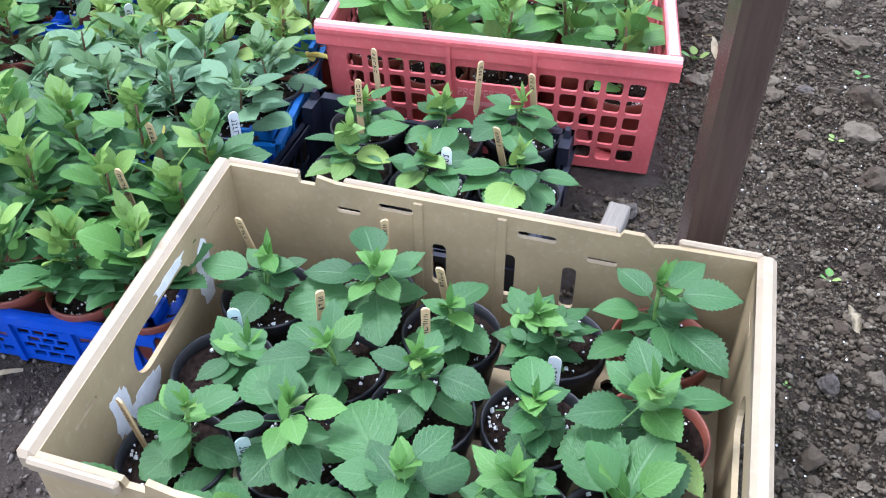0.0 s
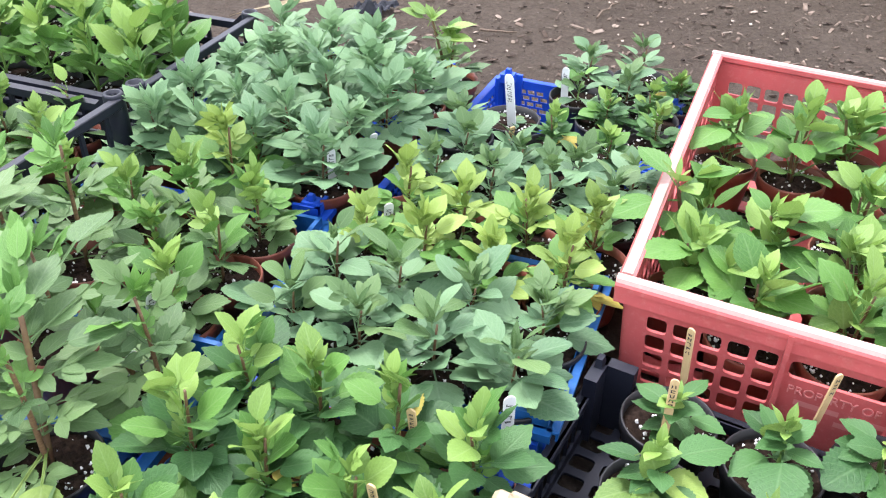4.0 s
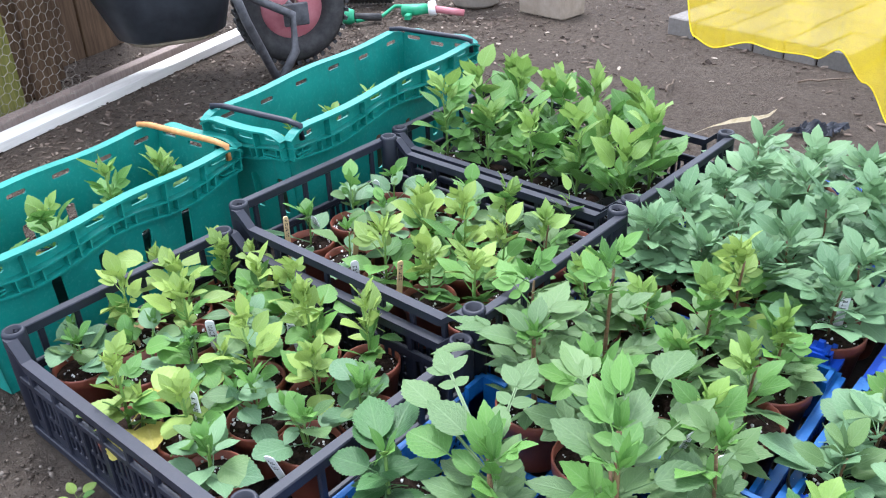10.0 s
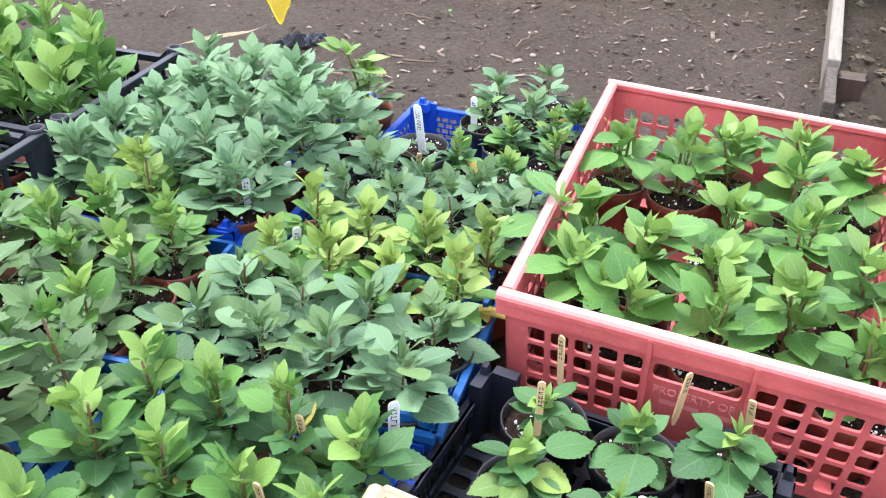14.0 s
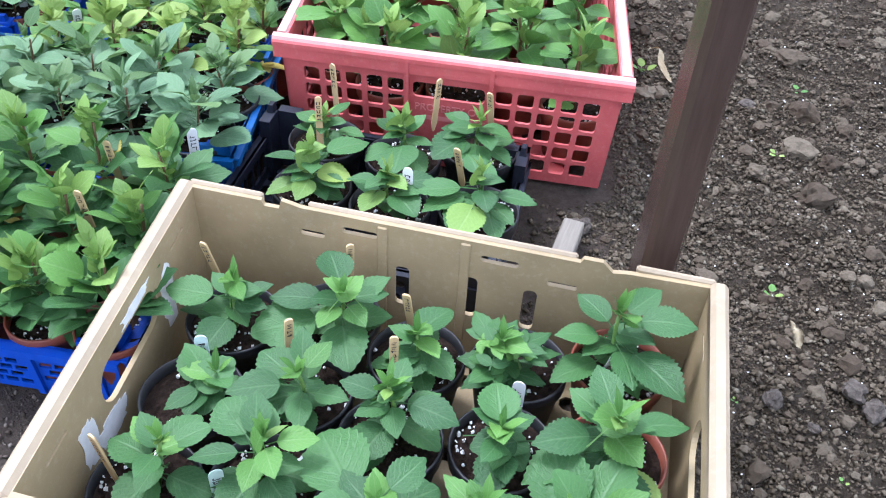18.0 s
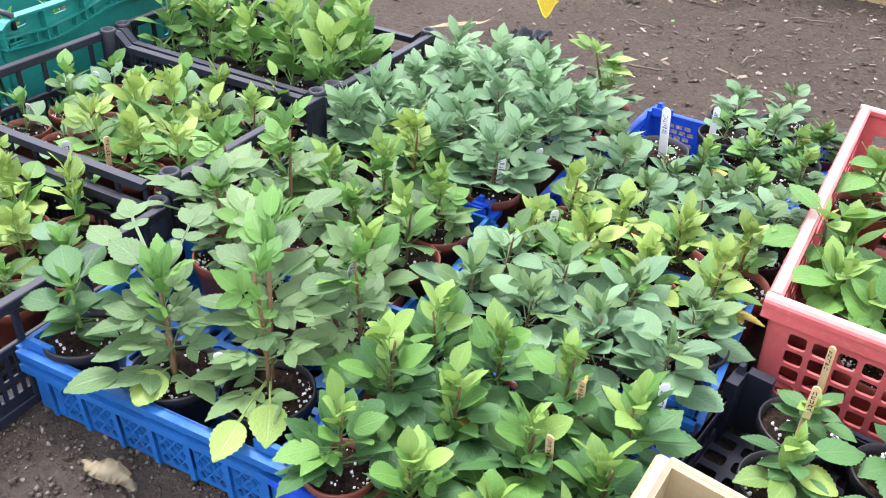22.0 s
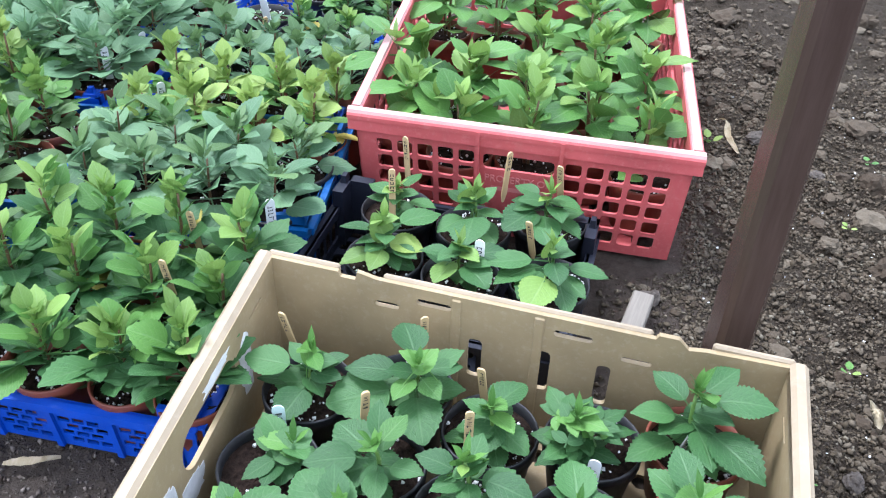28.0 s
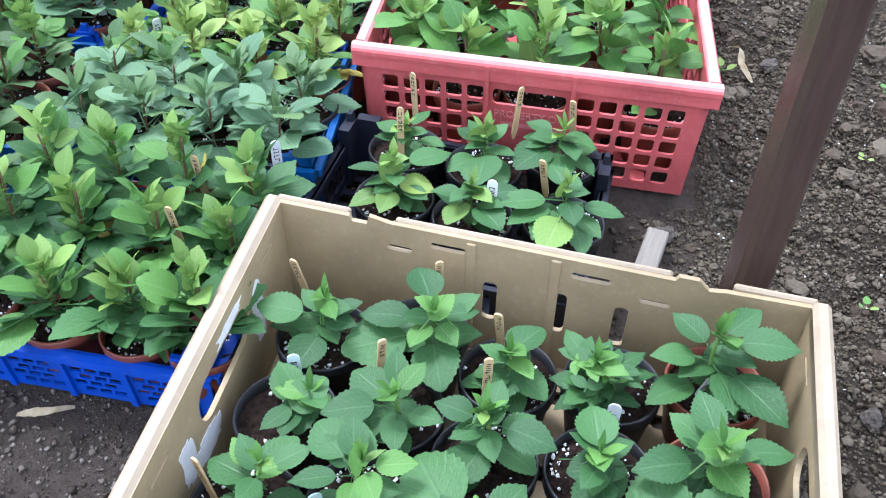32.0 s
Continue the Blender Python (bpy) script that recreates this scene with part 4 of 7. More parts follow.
# kind: leaf shapes, colours from below to the tip, stem, pairs, leaf length below and at the tip, height, label
KINDS = {
    "broad": (("round", "round", "ovate"), ("green", "green", "bright"), "green", 4, 0.104, 0.058, 0.054, "young dahlia with broad mid-green leaves"),
    "fern": (("pinnate", "pinnate"), ("green", "green", "bright"), "green", 6, 0.110, 0.060, 0.080, "young dahlia with narrow divided leaves"),
    "serrate": (("serrate",), ("green", "green", "bright"), "green", 5, 0.128, 0.066, 0.110, "large young dahlia with toothed puckered leaves"),
    "tray": (("ovate", "round"), ("green", "green", "fresh"), "green", 6, 0.088, 0.048, 0.074, "small green dahlia"),
    "bright": (("ovate", "round", "pinnate", "ovate"), ("green", "bright", "fresh"), "red", 8, 0.080, 0.046, 0.106, "bushy bright green dahlia"),
    "dusky": (("round", "pinnate", "ovate"), ("blue", "blue", "lush"), "red", 6, 0.104, 0.060, 0.090, "dahlia with grey-green leaves"),
    "lime": (("ovate", "pinnate"), ("bright", "lime", "lime"), "red", 7, 0.080, 0.048, 0.095, "yellow-green dahlia"),
    "soft": (("ovate", "pinnate"), ("lush", "bright", "fresh"), "red", 7, 0.088, 0.054, 0.120, "dahlia with soft green leaves"),
    "lush": (("pinnate",), ("lush", "lush", "bright"), "red", 5, 0.125, 0.080, 0.222, "tall leafy dahlia in a large pot"),
    "cloud": (("pinnate", "pinnate", "ovate"), ("blue", "silver", "silver"), "red", 7, 0.108, 0.062, 0.080, "dense grey-green dahlia"),
    "spoon": (("round", "ovate"), ("blue", "lush", "bright"), "green", 4, 0.100, 0.056, 0.085, "small spoon-leaved dahlia"),
    "pale": (("ovate", "pinnate"), ("bright", "lime", "lime"), "green", 5, 0.094, 0.056, 0.118, "pale yellowing young dahlia"),
    "tall": (("ovate", "pinnate"), ("bright", "bright", "fresh"), "green", 6, 0.116, 0.072, 0.145, "tall soft green dahlia"),
    "red": (("ovate", "round", "ovate"), ("bright", "bright", "fresh"), "red", 6, 0.120, 0.068, 0.124, "vigorous green dahlia"),
}
COUNT = [0]
UPRIGHT = ("pale", "tall", "red", "soft", "lime", "bright")


def within(quad, x, y, margin):
    """True where a place lies inside four corners, at least the margin from their edges."""
    for (ax, ay), (bx, by) in zip(quad, quad[1:] + quad[:1]):
        ex, ey = bx - ax, by - ay
        if (ex * (y - ay) - ey * (x - ax)) / math.hypot(ex, ey) < margin:
            return False
    return True


def dahlia(kind, pot, x, y, z=0.012, size=1.0, group="", fading=0.0, fence=None):
    COUNT[0] += 1
    rng = random.Random(COUNT[0] * 7 + 3)
    shapes, colours, stem, pairs, low, high, height, label = KINDS[kind]
    pm, sm, gm, level = POTS[pot]
    where = {"black": " in a black pot", "big": "", "brown": " in a small brown pot", "clay": " in a brown pot"}[pot]
    ob = thing("potted_dahlia", label + where, "potted plant", pose(x, y, z), group)
    part("pot", pm, None, ob)
    turn = pose(0, 0, 0, 0, 0, rng.uniform(0, 360))
    part("soil", sm, None, ob, m=turn)
    tagged(part("perlite", gm, None, ob, m=turn), kind="stuff")
    if not size:
        return ob
    height *= size * rng.uniform(0.70, 1.08)
    part("stem", STEMS[stem, rng.randrange(3)], None, ob, m=pose(0, 0, level - 0.004) @ Matrix.Diagonal((0.45 + height * 3.2, 0.45 + height * 3.2, height, 1)))

    def leaf(zz, az, lift, s, shape, colour):
        for attempt in range(4):
            r = s * math.cos(radians(lift))
            tx, ty = x - r * math.sin(radians(az)), y + r * math.cos(radians(az))
            if fence is None or within(fence[0], tx, ty, 0.022) or z + zz + s * math.sin(radians(lift)) * 0.7 > fence[1] + 0.035:
                break
            if attempt == 1:
                az += rng.choice((-55, 55))
            else:
                lift, s = lift + 22, s * 0.88
        else:
            return
        m = pose(0, 0, zz, 0, 0, az) @ pose(0, 0, 0, lift, rng.uniform(-24, 24), 0)
        part("leaf", leaf_of(shape, colour, rng), None, ob, m=m @ Matrix.Diagonal((s, s, s, 1)))

    def tint(t):
        tone = t + rng.uniform(-0.28, 0.28)
        return colours[0] if tone < 0.38 else colours[1] if tone < 0.74 else colours[2]
    az = rng.uniform(0, 360)
    bare = 0.10 if kind == "lush" else 0.12
    for i in range(pairs):
        t = i / (pairs - 1)
        zz = level + height * (bare + (0.95 - bare) * t)
        length = (low + (high - low) * t ** 0.9) * size
        for k in (0, 180):
            colour = tint(t)
            lift = (26 if kind in UPRIGHT else 13) + 36 * t ** 1.3 + rng.uniform(-15, 16)
            if i < 2 and rng.random() < fading:
                colour = rng.choice(("yellow", "yellow", "dry"))
                lift -= 24
            if i == 0 and kind in ("bright", "tray"):
                lift, length = lift - 32, length * 1.08
            if rng.random() < 0.06:
                continue
            leaf(zz + rng.uniform(-0.005, 0.005), az + k + rng.uniform(-24, 24), lift, length * rng.uniform(0.72, 1.12), rng.choice(shapes), colour)
            if i < (4 if kind == "bright" else 2 if kind in ("lush", "dusky", "cloud", "soft") else 1) and rng.random() < 0.75:
                leaf(zz, az + k + 90 + rng.uniform(-30, 30), lift + rng.uniform(-6, 10), length * rng.uniform(0.7, 1.05), rng.choice(shapes), tint(0.1))
            # the side shoot in the leaf's axil
            if 0 < i < pairs - 1 and rng.random() < (0.58 if kind in ("bright", "lime") else 0.45):
                for side in (-35, 30):
                    leaf(zz + 0.006, az + k + side + rng.uniform(-15, 15), lift + rng.uniform(12, 34), length * rng.uniform(0.36, 0.55), rng.choice(("pointed", shapes[0])), tint(t + 0.3))
        az += 90 + rng.uniform(-16, 16)
    # low leaves spread out over the pot's rim
    for k in range({"bright": 7, "lime": 4, "soft": 4}.get(kind, 0)):
        leaf(level + height * rng.uniform(0.12, 0.45), rng.uniform(0, 360), rng.uniform(-6, 24), low * size * rng.uniform(0.85, 1.15), rng.choice(shapes), tint(0.2))
    for k in range(4 if kind == "bright" else 6):
        leaf(level + height * 0.97, az + k * 64 + rng.uniform(-20, 20), rng.uniform(38, 82), high * size * rng.uniform(0.38, 0.75), rng.choice(("pointed", "narrow", "pointed")), colours[2])
    return ob


def bed_of(kind, pot, places, z=0.012, size=1.0, group="", fading=0.0, fence=None):
    for x, y in places:
        dahlia(kind, pot, x, y, z, size, group, fading, fence)


def grown(kind, pot, x, y, z, group, cx, cy, reach, fence=None):
    """A dahlia whose leaves reach to given places: millimetres from the pot's centre, height, and a letter for the leaf's shape."""
    bushy = {"red": 0.95, "soft": 0.95, "lush": 0.80, "pale": 0.92, "spoon": 0.85}.get(kind, 0.0)
    ob = dahlia(kind, pot, x, y, z, bushy, group, 0.15 if kind == "pale" else 0.0, fence)
    rng = random.Random(COUNT[0] * 11 + 5)
    colours, stem, level = KINDS[kind][1], KINDS[kind][2], POTS[pot][3]
    tips = []
    for item in reach.split(", "):
        a, b, c, code = item.split()
        tips.append((Vector((int(a) / 1000, int(b) / 1000, int(c) / 1000 - z)), code))
    tall = max(tips, key=lambda q: q[0].z)[0]
    foot = Vector((cx * 0.5, cy * 0.5, level - 0.004))
    top = Vector((cx * 0.55 + tall.x * 0.45, cy * 0.55 + tall.y * 0.45, level + (tall.z - level) * 0.78))
    bulge = Vector((rng.uniform(-0.006, 0.006), rng.uniform(-0.006, 0.006), 0))

    def along(f):
        return foot.lerp(top, f) + bulge * math.sin(math.pi * f)
    part("stem", tube([along(k / 5) for k in range(6)], 0.0024 + 0.011 * (tall.z - level), 6, taper=0.55), STEM[stem], ob, smooth=True)
    shape_of = {"r": "round", "o": "ovate", "p": "pointed", "s": "serrate", "f": "pinnate", "n": "pointed"}
    least = {"r": 0.066, "o": 0.054, "p": 0.070, "s": 0.066, "f": 0.066, "n": 0.028}
    most = {"broad": 0.078, "tray": 0.066, "red": 0.082, "lush": 0.060, "serrate": 0.108, "pale": 0.062, "spoon": 0.066}.get(kind, 0.07)

    def leaf(at, tip, code, colour):
        """A leaf from the stem to where its tip is: the blade keeps to its size, and the stalk makes up the rest."""
        to = tip - at
        short = least[code] * (0.85 if kind in ("pale", "spoon", "lush") else 1.0)
        if to.length < short:
            at = tip - to.normalized() * short
            to = tip - at
        if code == "n" and to.length > 0.05:
            at = tip - to.normalized() * 0.05
            to = tip - at
        petiole = 0.08 if code == "n" else min(0.7, max(0.3, round(1 - most / to.length, 1)))
        s = to.length
        m = Matrix.Translation(at) @ pose(0, 0, 0, 0, 0, math.degrees(math.atan2(-to.x, to.y))) @ pose(0, 0, 0, math.degrees(math.atan2(to.z, math.hypot(to.x, to.y))), rng.uniform(-14, 14), 0)
        part("leaf", leaf_of(shape_of[code], colour, rng, petiole), None, ob, m=m @ Matrix.Diagonal((s, s, s, 1)))
    for tip, code in tips:
        f = max(0.08, min(1.0, (tip.z - level + 0.006) / max(0.02, tall.z - level))) ** 0.9
        colour = colours[2] if code[0].islower() else colours[rng.choice((0, 0, 1))]
        if code[0] == "n":
            colour = colours[2] if kind == "lush" else rng.choice((colours[2], "fresh"))
        if code.endswith("y"):
            colour = "yellow" if rng.random() < 0.35 and kind != "lush" else "lime"
        leaf(along(f), tip, code[0].lower(), colour)
    # smaller leaves between and below them
    wide = 0.050 if kind == "tray" else 0.056
    for k in range(0 if bushy else 8 if kind == "serrate" else 5):
        f = rng.uniform(0.1, 0.85)
        a, r = rng.uniform(0, math.tau), wide * rng.uniform(0.7, 1.15) * (1.1 - 0.4 * f)
        at = along(f)
        tip = at + Vector((r * math.cos(a), r * math.sin(a), r * (rng.uniform(-0.15, 0.25) + 0.5 * f)))
        if fence is None or within(fence[0], x + tip.x, y + tip.y, 0.012):
            leaf(at, tip, {"serrate": "s", "fern": "f"}.get(kind, "o"), colours[0 if f < 0.6 else 1])
    # the bud leaves at the tip of the shoot
    for k in range(4):
        s = rng.uniform(0.020, 0.034) * (1.3 if kind in ("red", "lush", "serrate") else 1.0)
        m = Matrix.Translation(top) @ pose(0, 0, 0, 0, 0, k * 90 + rng.uniform(-25, 25)) @ pose(0, 0, 0, rng.uniform(45, 80), 0, 0)
        part("leaf", leaf_of(rng.choice(("pointed", "narrow")), colours[2], rng), None, ob, m=m @ Matrix.Diagonal((s, s, s, 1)))
    return ob


# the walls that hold the leaves in: corners and rim height
IN_BEIGE = (((-0.334, 0.428), (0.205, 0.262), (0.326, 0.668), (-0.252, 0.842)), 0.185)
IN_RED = (((-0.175, 1.172), (0.313, 1.060), (0.430, 1.772), (-0.061, 1.894)), 0.198)
IN_ROYAL = (((-0.664, 0.742), (-0.297, 0.664), (-0.239, 0.938), (-0.606, 1.016)), 0.085)
IN_LOW = (((-1.638, 0.729), (-1.080, 0.665), (-1.034, 1.068), (-1.592, 1.131)), 0.15)
IN_MID = (((-1.600, 1.145), (-1.040, 1.071), (-0.987, 1.473), (-1.547, 1.547)), 0.18)
IN_FAR = (((-1.590, 1.600), (-1.005, 1.523), (-0.953, 1.920), (-1.538, 1.997)), 0.16)


# beige crate
g = "dahlias in the beige crate"
grown("broad", "black", -0.193, 0.706, 0.012, g, 0.003, -0.005, "-71 13 140 R, 11 4 180 o, 36 -3 150 O, -25 -60 115 R, -39 0 110 R, 19 -29 120 O, -2 -14 170 o, 26 -47 180 n", IN_BEIGE)
grown("broad", "black", -0.083, 0.709, 0.012, g, 0.011, -0.012, "-68 -6 140 O, -6 35 170 R, 62 -13 150 O, -87 -42 120 R, 20 -97 120 R, -8 -21 180 o, 32 -12 180 o, 38 -61 150 o, -11 -63 150 o, -39 -22 110 R, 58 -15 110 R, 17 -51 190 n", IN_BEIGE)
grown("broad", "black", 0.009, 0.647, 0.012, g, 0.0, -0.005, "38 24 150 R, 36 -46 120 R, -32 2 150 O, -22 -46 120 R, -4 -25 170 o, -37 -3 110 R, 11 -31 170 o, 18 -44 150 o", IN_BEIGE)
grown("fern", "black", 0.119, 0.634, 0.012, g, -0.017, -0.015, "-47 46 140 F, -8 14 160 F, 33 12 140 F, -69 -4 120 F, 42 -9 130 F, -67 -38 110 F, -31 -50 120 F, 24 -33 110 F, -37 -22 180 f, -10 -29 180 f, 4 -37 170 f, -48 -22 160 f", IN_BEIGE)
grown("serrate", "clay", 0.230, 0.634, 0.012, g, -0.008, 0.0, "-48 43 170 S, 33 29 190 S, -78 0 150 S, -29 -14 210 s, -85 -38 120 S, 59 -27 190 S, -11 -75 150 S, 38 -90 150 S, -22 -38 210 s", IN_BEIGE)
grown("serrate", "clay", 0.200, 0.518, 0.012, g, -0.006, 0.0, "-21 41 190 S, -48 30 170 S, 60 -14 160 S, -91 -19 150 S, -100 -44 120 S, -3 -94 120 S, -78 -50 105 Sy, 30 -74 105 Sy, 10 -6 190 s, 7 -54 160 s, -44 -27 200 s, -23 -41 210 n, -30 -49 210 n", IN_BEIGE)
grown("broad", "black", -0.223, 0.599, 0.012, g, 0.015, -0.006, "-10 11 130 o, 43 17 140 R, -20 -33 120 O, 38 -18 130 o, 18 -32 110 R", IN_BEIGE)
grown("broad", "black", -0.112, 0.602, 0.012, g, -0.004, -0.016, "33 8 170 o, -70 -30 140 O, -40 23 140 R, -50 -35 120 R, 10 -43 180 o, -14 -48 115 R, 28 -32 120 R, -16 -28 170 n, -7 -60 130 O", IN_BEIGE)
grown("broad", "black", -0.021, 0.540, 0.012, g, -0.003, 0.017, "65 -19 150 O, 22 16 160 O, 7 -27 140 O, -49 37 150 O, -35 0 140 O, -34 -38 120 R, 48 -20 110 R, -1 5 190 f, -6 -13 180 n, -29 2 110 R", IN_BEIGE)
grown("broad", "black", 0.089, 0.527, 0.012, g, 0.0, 0.007, "-5 44 150 R, -33 11 150 O, 29 1 150 O, -34 -12 120 R, 24 -14 120 R, -22 -61 115 R, 17 -32 110 R, -12 -29 160 o, -3 -36 160 o", IN_BEIGE)
grown("broad", "black", -0.249, 0.491, 0.012, g, 0.016, 0.012, "-11 45 150 o, -34 35 130 R, 48 53 140 R, 52 16 150 o, -19 -35 115 R, 65 -16 110 R, 28 2 180 n, 36 -5 180 n", IN_BEIGE)
grown("broad", "black", -0.139, 0.495, 0.012, g, -0.004, 0.002, "-42 60 150 R, -64 -8 150 O, 10 9 180 o, 54 6 160 o, 25 11 170 n, 32 -54 130 O, -34 -49 120 R, 8 -58 120 O, -12 -43 150 o, 20 -42 170 o, 53 -13 110 R", IN_BEIGE)
grown("broad", "black", -0.047, 0.432, 0.012, g, 0.005, 0.008, "55 40 170 O, 7 29 170 o, -48 9 150 O, -39 98 130 R, 71 43 115 R, -13 33 150 R, 21 -13 180 o, -12 -28 120 R, 37 -23 120 R", IN_BEIGE)
grown("fern", "black", 0.063, 0.419, 0.012, g, -0.009, 0.012, "-37 42 160 f, -19 27 170 f, -34 24 150 F, 19 12 160 f, 34 -1 150 F, 1 1 180 n, -50 22 120 F, 10 -14 140 F, -18 3 180 f, 36 42 120 R", IN_BEIGE)
bed_of("broad", "black", ((-0.255, 0.400), (-0.160, 0.385), (-0.050, 0.335), (0.150, 0.410), (0.055, 0.325), (0.160, 0.300)), 0.012, 1.0, g, fence=IN_BEIGE)
# black carrying tray
g = "dahlias in the black tray"
grown("tray", "black", -0.107, 1.060, 0.01, g, -0.001, -0.01, "-41 8 140 O, 35 21 150 O, -44 -10 130 O, 55 -36 130 O, 3 -41 170 o, -20 -41 160 o, -31 -30 110 O, 21 -39 110 R")
grown("tray", "black", -0.121, 0.950, 0.01, g, 0.002, 0.01, "-60 14 140 O, 76 47 140 O, -2 15 170 r, -37 -11 130 O, -58 -29 110 o, 45 -28 120 O, 53 -10 120 Ry, 21 -41 110 O, -17 -54 120 o, 21 10 160 o, -12 -21 170 n")
grown("tray", "black", 0.002, 1.020, 0.01, g, -0.001, -0.003, "-37 36 140 O, 1 -11 180 r, -53 -52 130 O, 38 -29 140 O, -15 -94 140 R, 28 -50 110 R, -21 -23 160 O, -3 -31 170 n, -29 -30 150 O")
grown("tray", "black", 0.113, 1.039, 0.01, g, 0.0, 0.0, "-53 17 150 O, -74 -63 130 R, -14 -49 180 o, 36 -32 140 R, 33 -68 120 O, -58 -30 140 O, -17 -96 130 O, -26 -53 170 n, 3 -73 150 O")
grown("tray", "black", -0.018, 0.911, 0.01, g, 0.0, 0.004, "-55 4 140 O, -8 -18 170 o, 61 5 140 O, 21 -31 150 o, -35 -49 130 r, 31 -60 130 R, -30 -30 150 O, -19 -15 160 O, 18 16 140 O")
grown("tray", "black", 0.098, 0.900, 0.01, g, 0.0, 0.0, "1 -1 180 o, -93 -9 140 O, 29 -3 150 O, -77 -38 130 O, 71 -23 130 O, -40 -96 140 r, 13 -84 120 O, -13 58 150 O, -48 -66 130 O, -8 -26 170 n, 39 -52 120 O, 2 -63 150 O")
# red crate
g = "dahlias in the red crate"
grown("red", "clay", -0.097, 1.299, 0.01, g, -0.009, -0.022, "-67 -74 200 O, 37 -7 220 p, -42 -53 200 O, -20 -99 170 O, 23 -64 170 O, -3 -60 210 n", IN_RED)
grown("red", "clay", -0.015, 1.225, 0.01, g, -0.014, 0.025, "-66 46 200 R, -2 66 200 R, -59 -28 170 O, 65 -17 170 O, -9 -9 200 r, -28 -46 150 O, 24 -48 150 O", IN_RED)
grown("red", "clay", -0.077, 1.427, 0.01, g, -0.04, -0.008, "-103 24 230 O, -52 -75 250 r, 36 -8 230 R, -126 -118 200 O, -55 -106 180 O, 13 -77 170 R, -16 -86 230 o", IN_RED)
grown("red", "clay", 0.009, 1.357, 0.01, g, 0.019, 0.001, "-39 36 220 O, 77 22 210 R, 43 -91 170 O, -22 -60 170 O, 22 -21 220 o, 2 -55 220 n, -60 -20 170 R, 55 -42 200 O", IN_RED)
grown("red", "clay", 0.112, 1.317, 0.01, g, -0.015, -0.012, "-61 -16 200 o, 22 -15 210 o, 55 -15 190 O, -35 -72 160 O, -27 4 220 o, 4 21 220 o, -16 -54 220 n, 31 -40 170 O", IN_RED)
grown("red", "clay", 0.095, 1.207, 0.01, g, -0.008, 0.013, "-9 23 190 r, -58 -20 160 o, 23 -10 160 o, -27 -29 140 O, 11 -33 130 R, -65 35 160 R", IN_RED)
grown("red", "clay", 0.198, 1.248, 0.01, g, -0.014, -0.006, "-17 19 240 r, 58 -13 210 O, -62 -43 200 o, -86 -83 190 O, -91 -102 170 O, 9 -87 160 O, 14 -25 220 o, -48 -52 230 o, -35 -64 240 n, -62 12 200 O", IN_RED)
grown("red", "clay", 0.270, 1.163, 0.01, g, 0.003, 0.02, "-63 8 180 R, 6 24 210 r, 72 6 180 R, 25 -19 160 o, -52 40 180 O, -16 -7 150 O, 19 18 190 O, 69 64 170 R, -30 -19 140 R", IN_RED)
grown("red", "clay", 0.295, 1.317, 0.01, g, 0.012, -0.002, "-49 -25 200 O, 75 11 220 p, 7 -1 230 o, -33 54 240 r, 40 -41 190 O, 45 -78 170 O, -41 -51 170 O, -25 -63 240 n", IN_RED)
grown("red", "clay", 0.241, 1.443, 0.01, g, -0.014, 0.001, "-79 -53 200 O, 31 -56 200 O, -31 -62 220 o, 5 -91 180 O, -63 -105 180 O, -50 -60 220 n", IN_RED)
grown("red", "clay", 0.130, 1.454, 0.01, g, 0.014, -0.001, "-54 13 220 o, 71 -9 220 R, -8 -24 230 o, 39 18 220 R, -48 -75 180 O, 26 -105 180 O, 4 -67 230 n", IN_RED)
grown("red", "clay", 0.070, 1.656, 0.01, g, -0.001, 0.026, "-37 23 200 o, 32 -4 200 o, -53 -25 180 O, -2 -78 170 O, -13 -4 210 n, 31 -44 160 O", IN_RED)
grown("red", "clay", -0.036, 1.689, 0.01, g, 0.017, -0.007, "5 -11 220 r, 39 -59 210 R, -53 -51 200 O, -64 -130 180 O, 33 -117 170 O, -16 -87 170 O", IN_RED)
grown("red", "clay", 0.161, 1.718, 0.01, g, -0.009, -0.018, "-95 -18 210 O, -47 -27 220 O, -5 0 220 o, -72 -122 180 O, 53 -34 200 O, 15 -89 170 O, -26 -70 220 n", IN_RED)
grown("red", "clay", 0.272, 1.716, 0.01, g, -0.01, -0.008, "-25 10 230 o, -89 9 210 R, -80 -77 190 O, 34 5 200 R, -49 -99 160 O, -16 -64 220 n", IN_RED)
grown("red", "clay", 0.244, 1.594, 0.01, g, 0.003, 0.001, "-60 -20 200 r, 53 -55 200 O, -19 -53 220 o, 46 26 200 O, -36 -91 170 O, 28 -79 160 O", IN_RED)
grown("red", "clay", 0.347, 1.635, 0.01, g, 0.025, 0.001, "69 -37 210 o, -24 6 220 O, -9 -70 220 r, 29 -122 180 r, -45 -99 190 O, -22 -142 170 O, 11 -43 220 n", IN_RED)
# royal blue tray in front
g = "dahlias in the blue trays"
bed_of("bright", "brown", ((-0.600, 0.770), (-0.500, 0.745), (-0.405, 0.725), (-0.325, 0.705), (-0.588, 0.875), (-0.495, 0.850), (-0.400, 0.835), (-0.310, 0.815),
                          (-0.565, 0.970), (-0.475, 0.950), (-0.385, 0.935), (-0.298, 0.918)), 0.012, 1.14, g, 0.14, fence=IN_ROYAL)
bed_of("dusky", "black", ((-0.570, 1.110), (-0.478, 1.090), (-0.380, 1.070), (-0.285, 1.060), (-0.545, 1.200), (-0.455, 1.185), (-0.355, 1.165), (-0.262, 1.155)), 0.018, 1.0, g)
